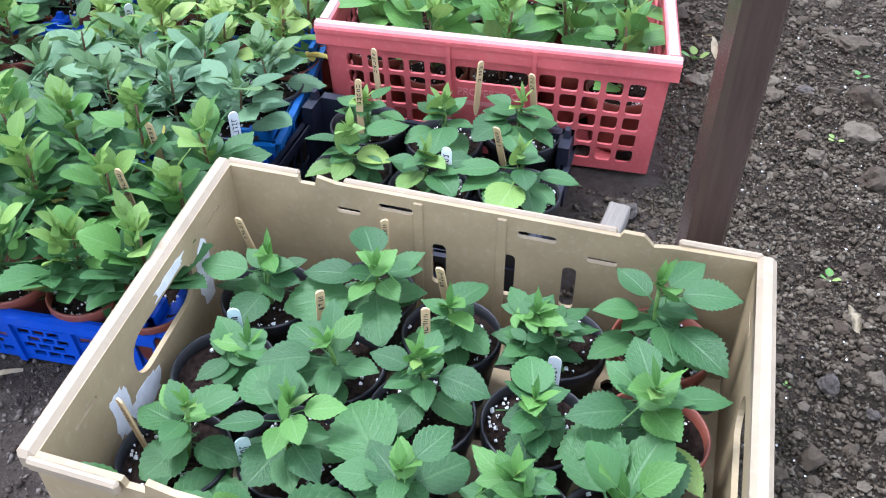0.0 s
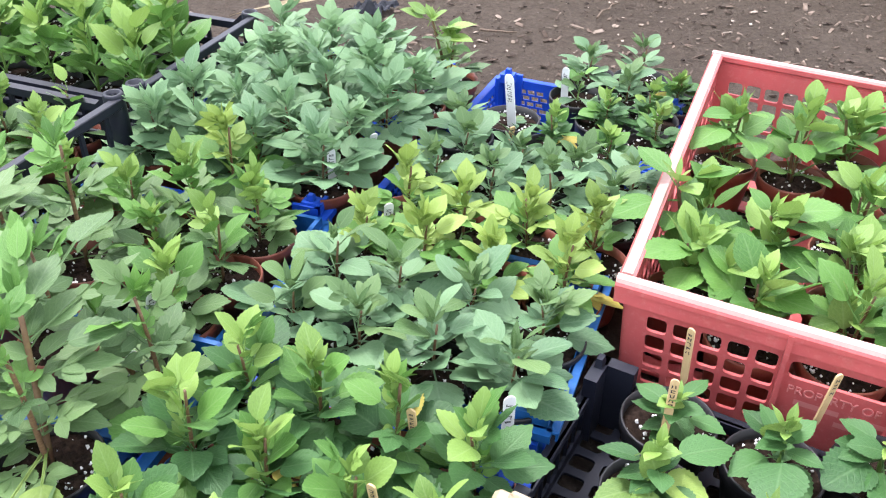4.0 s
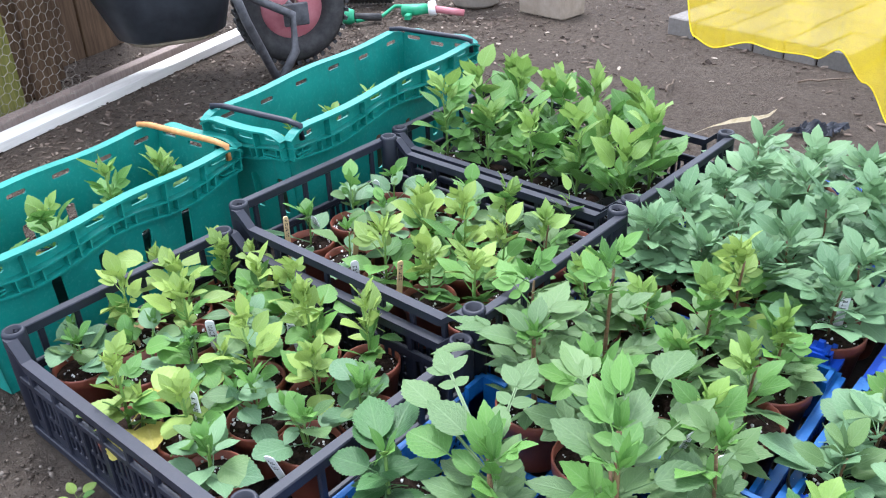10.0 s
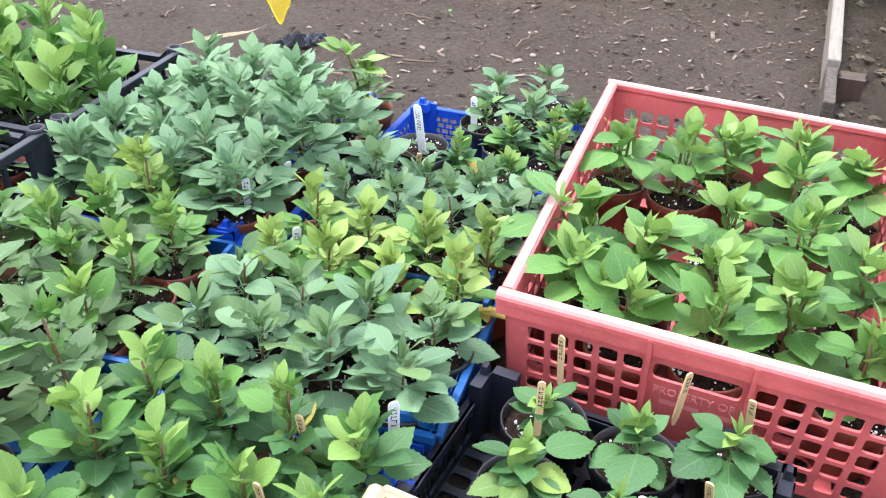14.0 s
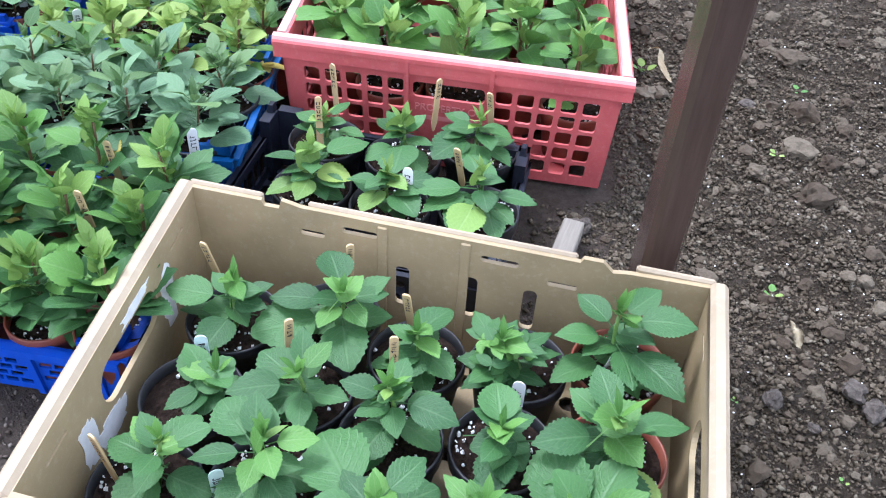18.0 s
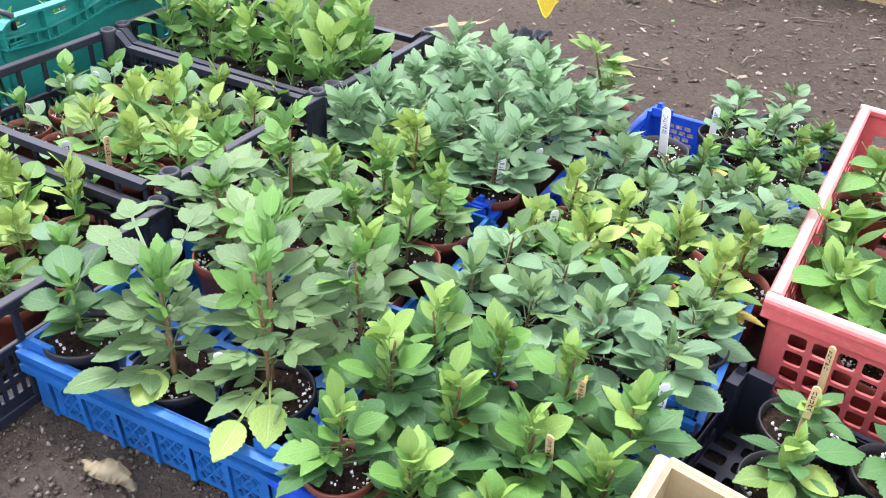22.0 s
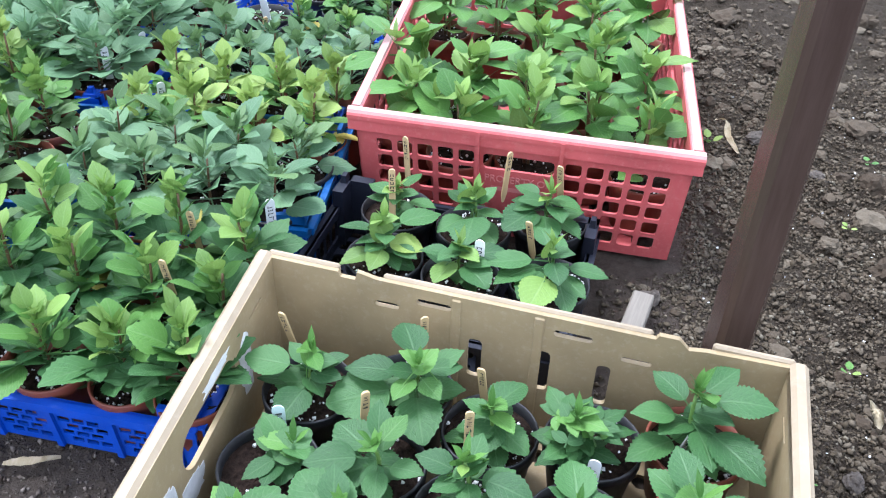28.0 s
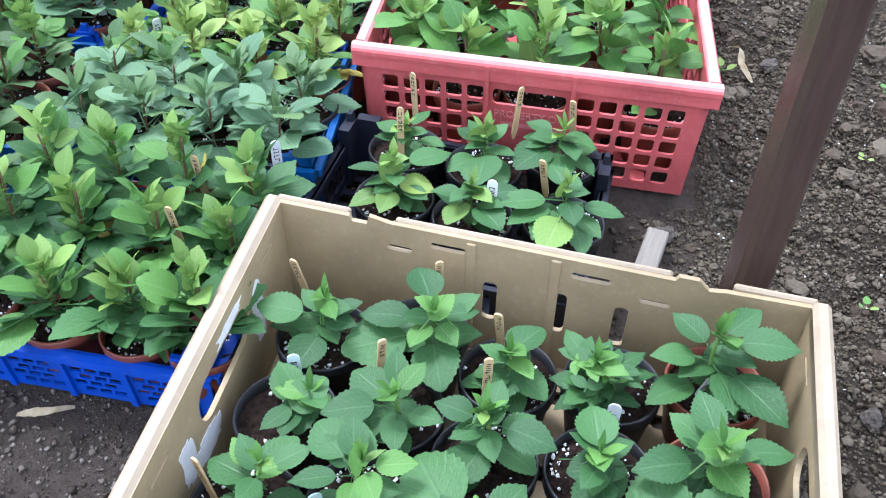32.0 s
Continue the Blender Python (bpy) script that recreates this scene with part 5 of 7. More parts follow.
bed_of("lime", "clay", ((-0.535, 1.290), (-0.445, 1.275), (-0.345, 1.255), (-0.250, 1.245), (-0.500, 1.390), (-0.410, 1.365), (-0.315, 1.355), (-0.222, 1.335)), 0.014, 1.0, g, 0.10)
bed_of("dusky", "black", ((-0.480, 1.480), (-0.390, 1.470), (-0.295, 1.455), (-0.205, 1.440), (-0.455, 1.575), (-0.360, 1.560), (-0.265, 1.545), (-0.180, 1.530)), 0.012, 0.85, g)
bed_of("bright", "black", ((-0.320, 1.650), (-0.225, 1.640), (-0.150, 1.700), (-0.240, 1.770), (-0.165, 1.800), (-0.120, 1.880)), 0.012, 0.72, g, 0.1)
bed_of("spoon", "black", ((-0.407, 1.742),), 0.012, 0.32, g)
bed_of("spoon", "black", ((-0.300, 1.865),), 0.012, 0.7, g)
bed_of("dusky", "black", ((-0.210, 1.880), (-0.290, 1.965), (-0.190, 1.975), (-0.475, 1.655)), 0.012, 0.8, g)
# light blue tray with the large pots, and those behind
g = "large dahlias in the light blue tray"
grown("lush", "big", -0.730, 0.832, 0.028, g, 0.000, 0.003, "-86 -42 130 F, 60 67 170 F, 64 32 150 O, -104 8 210 O, -92 -5 190 O, 64 101 230 O, 70 69 210 F, -12 30 180 O, -50 1 170 O, -29 133 280 O, -63 102 270 O, -26 87 250 O, -100 64 260 O, -140 149 290 F, -1 208 290 O, 39 179 260 F, -52 121 330 n, -65 117 320 n, -43 130 320 n, -75 100 300 f, -24 1 140 O, 13 -137 122 Oy, 55 -95 122 Oy, -68 -24 140 O, -38 -31 140 O, 38 36 160 O, -41 29 240 O, -69 20 200 O, 1 87 220 O, 3 127 250 O, -59 58 260 O")
grown("lush", "big", -0.856, 0.815, 0.028, g, 0.011, -0.017, "-47 54 270 f, -165 69 240 O, -121 17 220 r, -34 85 250 O, -41 161 260 F, -146 122 260 F, -78 -58 180 O, -59 -74 160 O, 2 2 150 R, -4 59 200 F, -79 -106 130 R, 4 -82 120 Ry, -26 48 270 n, -47 35 270 n, -78 15 200 O, -28 19 180 O, -110 50 250 O, -6 68 230 O, -38 -16 180 O, -84 -15 180 O, -59 -38 160 O, -63 21 220 o")
grown("serrate", "black", -1.002, 0.818, 0.026, g, 0.000, 0.000, "-68 -23 170 S, -63 26 190 S, -17 84 200 S, 67 18 180 S, -18 -52 140 S, 22 -26 220 n, 30 -14 220 s, 61 0 130 S, -68 59 200 S")
grown("lush", "clay", -0.943, 1.063, 0.02, g, 0.000, 0.000, "-107 -47 240 F, -33 -11 260 O, 11 69 270 F, -40 -61 200 F, -118 -70 190 O, 30 -66 280 n, 46 -55 270 f, 44 28 220 F, 6 -70 180 O, -57 -55 240 O, 0 18 270 O, 41 66 250 O")
grown("lush", "big", -0.668, 0.958, 0.028, g, -0.053, 0.011, "-10 10 190 F, -74 -47 220 O, -41 2 220 F, -12 -16 150 O, -66 -16 240 n, -88 -50 180 O")
bed_of("lush", "clay", ((-1.000, 1.150), (-0.890, 1.160), (-0.830, 1.010)), 0.020, 0.85, g)
bed_of("soft", "clay", ((-0.718, 1.085), (-0.700, 1.180), (-0.792, 1.180), (-0.690, 1.280), (-0.790, 1.285), (-0.880, 1.270), (-0.965, 1.260)), 0.014, 1.0, "soft green dahlias", 0.12)
bed_of("cloud", "clay", ((-0.955, 1.480), (-0.862, 1.475), (-0.768, 1.462), (-0.655, 1.447), (-0.940, 1.580), (-0.845, 1.575), (-0.752, 1.560), (-0.640, 1.547),
                         (-0.905, 1.690), (-0.812, 1.690), (-0.720, 1.670), (-0.612, 1.652), (-0.880, 1.790), (-0.785, 1.785), (-0.675, 1.772), (-0.900, 1.900), (-0.800, 1.895), (-0.700, 1.880), (-0.585, 1.758)), 0.012, 1.15, "grey-green dahlias", 0.03)
dahlia("lime", "clay", -0.785, 1.400, 0.012, 1.2, "grey-green dahlias")
grown("soft", "clay", -0.552, 1.887, 0.012, "grey-green dahlias", 0.000, 0.004, "-82 1 250 o, -58 15 240 o, -8 4 240 o, 46 18 210 o, 49 -21 190 o, -50 -29 190 O, -13 -60 240 n, 46 -25 170 O, -30 -51 120 Oy, 21 0 120 Oy, 7 -56 200 O, -95 -16 240 o, 16 -4 210 o, -14 -45 170 O")
# low black crate with brown pots
g = "small dahlias in the low black crate"
grown("spoon", "brown", -1.578, 0.807, 0.012, g, -0.028, 0.012, "-41 28 150 R, -1 -48 120 R, -39 -13 130 O, -2 35 130 O, 39 1 110 R", IN_LOW)
grown("pale", "brown", -1.568, 0.898, 0.012, g, -0.012, -0.007, "-29 12 150 f, 14 -62 110 O, 45 -28 120 O, 16 9 130 f, -15 -28 140 f", IN_LOW)
grown("pale", "brown", -1.558, 0.990, 0.012, g, -0.072, 0.015, "-146 -23 160 o, -86 29 180 o, -26 57 170 o, -42 -47 140 Oy, 19 -16 140 Oy, -16 -12 180 n, -10 28 140 o", IN_LOW)
grown("spoon", "brown", -1.494, 0.844, 0.012, g, 0.009, 0.037, "-30 62 160 R, 43 55 140 R, 87 29 120 o, -21 31 120 O, 25 45 160 n", IN_LOW)
grown("pale", "brown", -1.548, 1.080, 0.012, g, -0.052, 0.024, "-70 53 170 s, -16 58 150 R, -79 -32 130 O, 2 -12 110 O, -54 9 150 o", IN_LOW)
grown("pale", "brown", -1.458, 1.069, 0.012, g, -0.056, 0.04, "-80 29 150 o, -70 60 170 o, -12 53 150 o, 27 44 140 o, -26 28 170 n, 4 16 120 Oy", IN_LOW)
grown("pale", "brown", -1.484, 0.936, 0.012, g, -0.048, 0.044, "-3 -8 120 r, -9 58 150 o, -38 -3 140 o, 7 95 130 Oy, -21 42 160 n", IN_LOW)
grown("spoon", "brown", -1.400, 0.973, 0.012, g, -0.003, 0.0, "-23 19 160 o, -57 -28 140 O, 86 -33 130 R, 104 -30 130 r, 70 19 130 R, 32 14 150 R", IN_LOW)
grown("spoon", "brown", -1.410, 0.881, 0.012, g, -0.021, 0.021, "-66 6 140 R, 3 12 160 R, 20 23 150 n, 13 -23 110 O, 72 -24 110 o", IN_LOW)
grown("pale", "brown", -1.327, 0.918, 0.012, g, -0.051, -0.016, "-60 -49 130 O, 6 -14 120 O, -43 -2 140 o, -18 -65 110 o", IN_LOW)
grown("pale", "brown", -1.366, 1.058, 0.012, g, -0.061, 0.019, "-68 -11 150 o, -44 51 150 O, -7 48 130 O, -47 -27 120 o, -42 10 160 n, -10 -6 110 o", IN_LOW)
grown("pale", "brown", -1.292, 1.004, 0.012, g, -0.006, 0.023, "-50 25 150 o, -39 90 160 R, 30 108 140 O, -28 -23 120 R, 54 0 130 o, 0 13 160 n, -5 -7 150 r", IN_LOW)
grown("pale", "brown", -1.207, 1.039, 0.012, g, -0.012, 0.024, "-32 20 150 o, -13 81 150 O, 38 37 120 O, -43 3 120 O, -6 28 160 n, 25 -4 110 O", IN_LOW)
grown("pale", "brown", -1.224, 0.941, 0.012, g, 0.006, -0.007, "-38 -23 120 r, -35 5 140 r, 14 28 140 o, 42 -41 100 Ry, -21 22 150 o, 23 4 130 n", IN_LOW)
grown("spoon", "brown", -1.132, 0.942, 0.012, g, -0.01, -0.004, "-69 18 150 R, 3 4 140 o, -11 -51 110 O, 5 21 120 O, -2 -15 160 n", IN_LOW)
grown("pale", "brown", -1.402, 0.753, 0.012, g, 0.033, 0.01, "-37 -48 130 Oy, -2 -48 120 o, -11 25 150 o, 31 91 140 r, 43 -60 100 Ry, 79 -21 105 Ry, 35 26 150 o, 35 -2 150 n, -13 -4 140 o", IN_LOW)
grown("pale", "brown", -1.317, 0.785, 0.012, g, -0.007, 0.018, "8 -41 120 r, 28 18 120 o, -12 33 140 o, 7 31 140 n", IN_LOW)
grown("spoon", "brown", -1.259, 0.856, 0.012, g, -0.02, -0.013, "-49 -41 140 R, 35 -26 120 O, -25 31 140 o, -26 -10 150 O, 20 6 140 R", IN_LOW)
grown("spoon", "brown", -1.167, 0.856, 0.012, g, -0.013, 0.004, "-61 -3 150 R, 8 15 130 o, -17 26 150 o, -10 -33 110 O, 32 8 110 O", IN_LOW)
grown("spoon", "brown", -1.233, 0.748, 0.012, g, 0.0, 0.0, "-64 -13 120 O, 19 38 130 O, 32 -37 110 O, 70 10 110 R, 4 2 140 n", IN_LOW)
# middle black crate
g = "dahlias in the middle black crate"
bed_of("spoon", "brown", ((-1.510, 1.250), (-1.490, 1.350), (-1.470, 1.450), (-1.380, 1.440), (-1.285, 1.440), (-1.400, 1.335), (-1.410, 1.240)), 0.030, 0.95, g, fence=IN_MID)
bed_of("pale", "brown", ((-1.310, 1.330), (-1.310, 1.215), (-1.215, 1.205), (-1.215, 1.310), (-1.130, 1.290), (-1.120, 1.190)), 0.030, 1.05, g, fence=IN_MID)
bed_of("soft", "brown", ((-1.195, 1.420), (-1.110, 1.400), (-1.105, 1.480)), 0.030, 0.9, g, fence=IN_MID)
# far black crate
bed_of("tall", "black", ((-1.510, 1.700), (-1.400, 1.690), (-1.290, 1.680), (-1.180, 1.660), (-1.080, 1.650), (-1.500, 1.820), (-1.390, 1.805), (-1.280, 1.790), (-1.170, 1.775), (-1.070, 1.760),
                         (-1.480, 1.935), (-1.370, 1.920), (-1.260, 1.905), (-1.150, 1.890)), 0.014, 1.12, "tall dahlias in the far black crate", 0.0, fence=IN_FAR)
# teal crates
bed_of("tall", "big", ((-1.840, 0.830), (-1.845, 0.960), (-1.840, 1.085), (-1.845, 1.210)), 0.040, 0.86, "plants in the teal crates", 0.1)
bed_of("soft", "clay", ((-1.738, 1.470), (-1.742, 1.600), (-1.738, 1.730), (-1.742, 1.860)), 0.030, 0.80, "plants in the teal crates")



# ---- loose soil, stones and wood chips ----
def scatter(name, spots, mat, label, category, shape="clod", seed=1):
    """Many small uneven pieces in one mesh: spots are (x, y, z, size, stretch)."""
    rng = np.random.RandomState(seed)
    if shape == "clod":
        bm = bmesh.new()
        bmesh.ops.create_icosphere(bm, subdivisions=1, radius=1.0)
    elif shape == "lump":
        bm = bmesh.new()
        bmesh.ops.create_icosphere(bm, subdivisions=2, radius=1.0)
    elif shape == "bit":
        bm = bmesh.new()
        tips = [bm.verts.new(p) for p in ((1, 0, 0), (0, 1, 0), (-1, 0, 0), (0, -1, 0), (0, 0, 1), (0, 0, -1))]
        for k in range(4):
            bm.faces.new((tips[k], tips[(k + 1) % 4], tips[4]))
            bm.faces.new((tips[(k + 1) % 4], tips[k], tips[5]))
    else:
        bm = bmesh.new()
        box(bm, (-1, -0.28, -0.10), (1, 0.28, 0.10), taper=0.8)
    bm.verts.index_update()
    base = np.array([v.co[:] for v in bm.verts])
    faces = np.array([[v.index for v in f.verts] for f in bm.faces], dtype=object)
    bm.free()
    n = len(base)
    vs, fs = [], []
    for i, (x, y, z, s, k) in enumerate(spots):
        p = base * (1 + rng.uniform(-0.5, 0.5, (n, 3))) * np.array([1.0, rng.uniform(0.6, 1.0), rng.uniform(0.5, 0.85)]) if shape != "chip" else base * np.array([k, rng.uniform(0.6, 1.5), 1.0]) + rng.uniform(-0.2, 0.2, (n, 3)) * np.array([1.6, 0.8, 0.5])
        a = rng.uniform(0, 6.28)
        tx, ty = rng.uniform(-0.35, 0.35, 2)
        c, q = math.cos(a), math.sin(a)
        p = p * s
        p = np.stack([p[:, 0], p[:, 1], p[:, 2] + p[:, 0] * tx + p[:, 1] * ty], 1)
        p = np.stack([p[:, 0] * c - p[:, 1] * q + x, p[:, 0] * q + p[:, 1] * c + y, p[:, 2] + z], 1)
        vs.append(p)
        fs.extend([tuple(int(j) + i * n for j in f) for f in faces])
    me = bpy.data.meshes.new(name)
    me.from_pydata(np.concatenate(vs).tolist(), [], fs)
    me.materials.append(mat)
    if shape in ("lump", "bit"):
        me.shade_smooth()
    return tagged(new(name, me), label, category, kind="stuff")


def islands(name, stops, rough=0.95, scale=90.0):
    """A material whose colour changes from piece to piece."""
    m = Mat(name, rough, spec=0.15)
    ran = m.n("ShaderNodeNewGeometry").outputs["Random Per Island"]
    nz = m.noise(scale, 5.0, 0.7)
    col = m.ramp(ran, stops)
    col = m.mix(0.75, col, m.ramp(nz, [(0.3, (0.55, 0.55, 0.55)), (0.7, (1.15, 1.15, 1.15))]), "MULTIPLY")
    m.color(col).bump(nz, 0.7, 0.003)
    return m.m


CLOD = islands("soil_clods", [(0.0, (0.058, 0.045, 0.029)), (0.5, (0.103, 0.082, 0.055)), (0.93, (0.143, 0.117, 0.083)), (1.0, (0.211, 0.188, 0.138))])
GRAVEL = islands("grey_grit", [(0.0, (0.046, 0.035, 0.027)), (0.6, (0.128, 0.104, 0.084)), (1.0, (0.209, 0.180, 0.151))])
CHIPS = islands("wood_chips", [(0.0, (0.030, 0.021, 0.016)), (0.40, (0.085, 0.062, 0.048)), (0.75, (0.17, 0.128, 0.100)), (0.93, (0.27, 0.215, 0.170)), (1.0, (0.44, 0.37, 0.30))], 0.85, 60)
STONE = plain("grey_stone", (0.042, 0.034, 0.027), (0.110, 0.093, 0.076), 110, 0.95, 1.0)


rs = np.random.RandomState(11)
spots = []
while len(spots) < 9000:
    x, y = rs.uniform(0.20, 1.7), 0.15 + 3.3 * rs.rand() ** 1.3
    edge = 0.36 if 1.05 < y < 1.95 else 0.24
    if x < edge + (0.16 * (y - 2.2) + 0.18 if y > 2.0 else 0) or (x > 1.15 and y < 1.2):
        continue
    s = 0.0018 + 0.0060 * rs.rand() ** 4
    spots.append((x, y, ground_height(x, y) + s * 0.5, s, 1))
while len(spots) < 22000:
    x, y = rs.uniform(0.22, 1.05), rs.uniform(0.18, 1.7)
    if x < (0.42 if y > 1.05 else 0.27) or x < 0.34 and y < 0.70:
        continue
    s = 0.0018 + 0.0035 * rs.rand() ** 2
    spots.append((x, y, ground_height(x, y) + s * 0.6, s, 1))
while len(spots) < 28000:
    x, y = rs.uniform(0.10, 0.70), rs.uniform(0.66, 2.1)
    if within(IN_RED[0], x, y, -0.03) or within(IN_BEIGE[0], x, y, -0.03) or x < 0.19 and y > 0.84:
        continue
    s = 0.0018 + 0.0050 * rs.rand() ** 3
    spots.append((x, y, ground_height(x, y) + s * 0.6, s, 1))
while len(spots) < 52000:
    x, y = 0.28 + 0.85 * rs.rand(), rs.uniform(0.18, 1.9)
    if within(IN_RED[0], x, y, -0.012) or within(IN_BEIGE[0], x, y, -0.012):
        continue
    s = 0.0014 + 0.0042 * rs.rand() ** 3
    spots.append((x, y, ground_height(x, y) + s * 0.30, s, 1))
while len(spots) < 84000:
    x, y = 0.30 + 0.62 * rs.rand() ** 1.2, rs.uniform(0.22, 1.35)
    if within(IN_RED[0], x, y, -0.012) or within(IN_BEIGE[0], x, y, -0.012):
        continue
    s = 0.0011 + 0.0026 * rs.rand() ** 3
    spots.append((x, y, ground_height(x, y) + s * 0.5, s, 1))
scatter("soil_crumbs", spots, CLOD, "dark crumbly dug soil", "soil", "bit", 2)


def clods(name, count, area, size, sub, seed):
    """Rough-skinned lumps of soil: a few fractal shapes, each turned and sized anew."""
    rs2 = np.random.RandomState(seed)
    shapes = []
    for v in range(7):
        bm = bmesh.new()
        bmesh.ops.create_icosphere(bm, subdivisions=sub, radius=1.0)
        pts = []
        for vert in bm.verts:
            p = vert.co + Vector((v * 7.3, v * 3.1, seed))
            k = 1 + 0.42 * noise.noise(p * 0.9) + 0.34 * noise.noise(p * 2.1) + 0.26 * noise.noise(p * 4.7) + 0.16 * noise.noise(p * 9.0)
            pts.append(vert.co * k)
        bm.verts.index_update()
        shapes.append((np.array([p[:] for p in pts]), [tuple(w.index for w in f.verts) for f in bm.faces]))
        bm.free()
    vs, fs, base = [], [], 0
    x0, x1, y0, y1 = area
    made = 0
    while made < count:
        x, y = rs2.uniform(x0, x1), rs2.uniform(y0, y1)
        if within(IN_RED[0], x, y, -0.05) or within(IN_BEIGE[0], x, y, -0.04) or y > 2.0 and x < 0.45 + 0.17 * (y - 2.2):
            continue
        made += 1
        s = size[0] + (size[1] - size[0]) * rs2.rand() ** 2.2
        a = rs2.uniform(0, 6.28)
        c, q = math.cos(a), math.sin(a)
        p, f = shapes[rs2.randint(7)]
        p = p * np.array([s, s * rs2.uniform(0.7, 1.0), s * rs2.uniform(0.5, 0.8)])
        z = ground_height(x, y) + s * 0.2
        vs.append(np.stack([p[:, 0] * c - p[:, 1] * q + x, p[:, 0] * q + p[:, 1] * c + y, p[:, 2] + z], 1))
        fs.extend([tuple(int(i) + base for i in t) for t in f])
        base += len(p)
    me = bpy.data.meshes.new(name)
    me.from_pydata(np.concatenate(vs).tolist(), [], fs)
    me.materials.append(LUMP)
    tagged(new(name, me), "rough lumps of dry dug soil", "soil", kind="stuff")


LUMP = islands("soil_lumps", [(0.0, (0.055, 0.041, 0.028)), (0.6, (0.107, 0.086, 0.060)), (1.0, (0.145, 0.121, 0.086))], 0.95, 140.0)
clods("soil_crumb_clods", 3200, (0.24, 1.25, 0.15, 2.1), (0.0028, 0.0085), 1, 9)
clods("soil_clods", 520, (0.30, 1.5, 0.15, 2.4), (0.006, 0.018), 2, 3)
clods("soil_lumps", 200, (0.44, 1.7, 0.9, 3.3), (0.012, 0.034), 3, 5)
spots = []
for i in range(420):
    x, y = rs.uniform(0.30, 1.2), rs.uniform(0.2, 1.6)
    s = rs.choice((0.0007, 0.0009, 0.0013, 0.0020))
    spots.append((x, y, ground_height(x, y) + 0.006, s, 1))
scatter("white_grit", spots, PERLITE, "white specks of perlite in the soil", "grit", seed=4)
spots = []
while len(spots) < 27000:
    x, y = rs.uniform(-2.4, -0.25), rs.uniform(0.30, 0.86)
    s = 0.0012 + 0.0052 * rs.rand() ** 5
    if x > -1.62 and y > 0.70 - (x + 1.62) * 0.02 and x < -1.1 or x > -0.36:
        continue
    spots.append((x, y, ground_height(x, y) + s * 0.5, s, 1))
scatter("gravel", spots, GRAVEL, "grey grit and small stones on bare soil", "gravel", "bit", 5)
spots = []
while len(spots) < 21000:
    x, y = (rs.uniform(-3.3, 0.75), rs.uniform(0.6, 4.3)) if len(spots) < 11000 else (rs.uniform(-3.1, -2.0), rs.uniform(0.9, 3.4)) if len(spots) < 20000 else (rs.uniform(-2.2, 0.9), rs.uniform(2.0, 3.5))
    if x > -2.02 and y < 2.02:
        continue
    bare = math.exp(-((x + 1.25) / 0.55) ** 2 - ((y - 2.6) / 0.42) ** 2)
    if rs.rand() < bare * 0.93 or x > 0.42 + 0.19 * (y - 2.25) or (-1.6 < x < -0.9 and y > 3.12):
        continue
    s = 0.0035 + 0.011 * rs.rand() ** 4 if len(spots) < 11000 else 0.003 + 0.007 * rs.rand() ** 3
    spots.append((x, y, ground_height(x, y) + 0.004, s * 1.1, rs.uniform(0.35, 1.1)))
scatter("wood_chips", spots, CHIPS, "brown shredded bark and wood chips", "mulch", "chip", 6)


def stone(x, y, size, seed, label="rough grey stone lying on the soil", sz=0.6):
    rng = random.Random(seed)
    bm = bmesh.new()
    bmesh.ops.create_icosphere(bm, subdivisions=3, radius=size)
    off = Vector((rng.uniform(0, 50), rng.uniform(0, 50), 0))
    for v in bm.verts:
        q = v.co / size
        k = 1 + 0.50 * noise.noise(q * 1.1 + off) + 0.30 * noise.noise(q * 2.6 + off) + 0.14 * noise.noise(q * 6.0 + off) + 0.07 * noise.noise(q * 13.0 + off)
        v.co = Vector((v.co.x * k, v.co.y * k * 0.8, v.co.z * k * sz))
    ob = part("stone", bm, STONE, None, smooth=False, m=pose(x, y, size * sz * 0.35, 0, 0, rng.uniform(0, 360)))
    return tagged(ob, label, "stone", "stones on the soil")


for i, (x, y, s) in enumerate(((0.262, 0.985, 0.024), (0.443, 0.661, 0.020), (0.549, 0.672, 0.026), (0.560, 0.640, 0.024), (0.479, 0.618, 0.012), (0.62, 1.32, 0.022),
                               (0.55, 1.45, 0.026), (0.66, 0.80, 0.018), (0.345, 0.640, 0.012))):
    stone(x, y, s * 0.66, 40 + i)
stone(-0.701, 2.967, 0.022, 61, "pale pebble on the wood chips")

# brown timber post and the little wooden peg
POST = wood("post_brown_stain", (0.050, 0.030, 0.022), (0.082, 0.053, 0.041), (9.0, 9.0, 0.8), 12.0, 0.27)
POST.node_tree.nodes["Principled BSDF"].inputs["Specular IOR Level"].default_value = 0.65
bm = boxes(((-0.0225, -0.0225, -0.05), (0.0225, 0.0225, 1.5)), width=0.007)
tagged(part("timber_post", bm, POST, None, m=pose(0.296, 0.772, 0, 0, 0, 2)), "dark brown stained square timber post", "post")
GREYWOOD = wood("weathered_wood", (0.17, 0.15, 0.12), (0.31, 0.28, 0.235), (14.0, 1.0, 14.0), 10.0)
bm = boxes(((-0.015, -0.05, -0.012), (0.015, 0.04, 0.014)), width=0.002)
tagged(part("wooden_peg", bm, GREYWOOD, None, m=pose(0.231, 0.928, 0.016, 6, 0, -24)), "short weathered wooden peg on the soil", "peg")

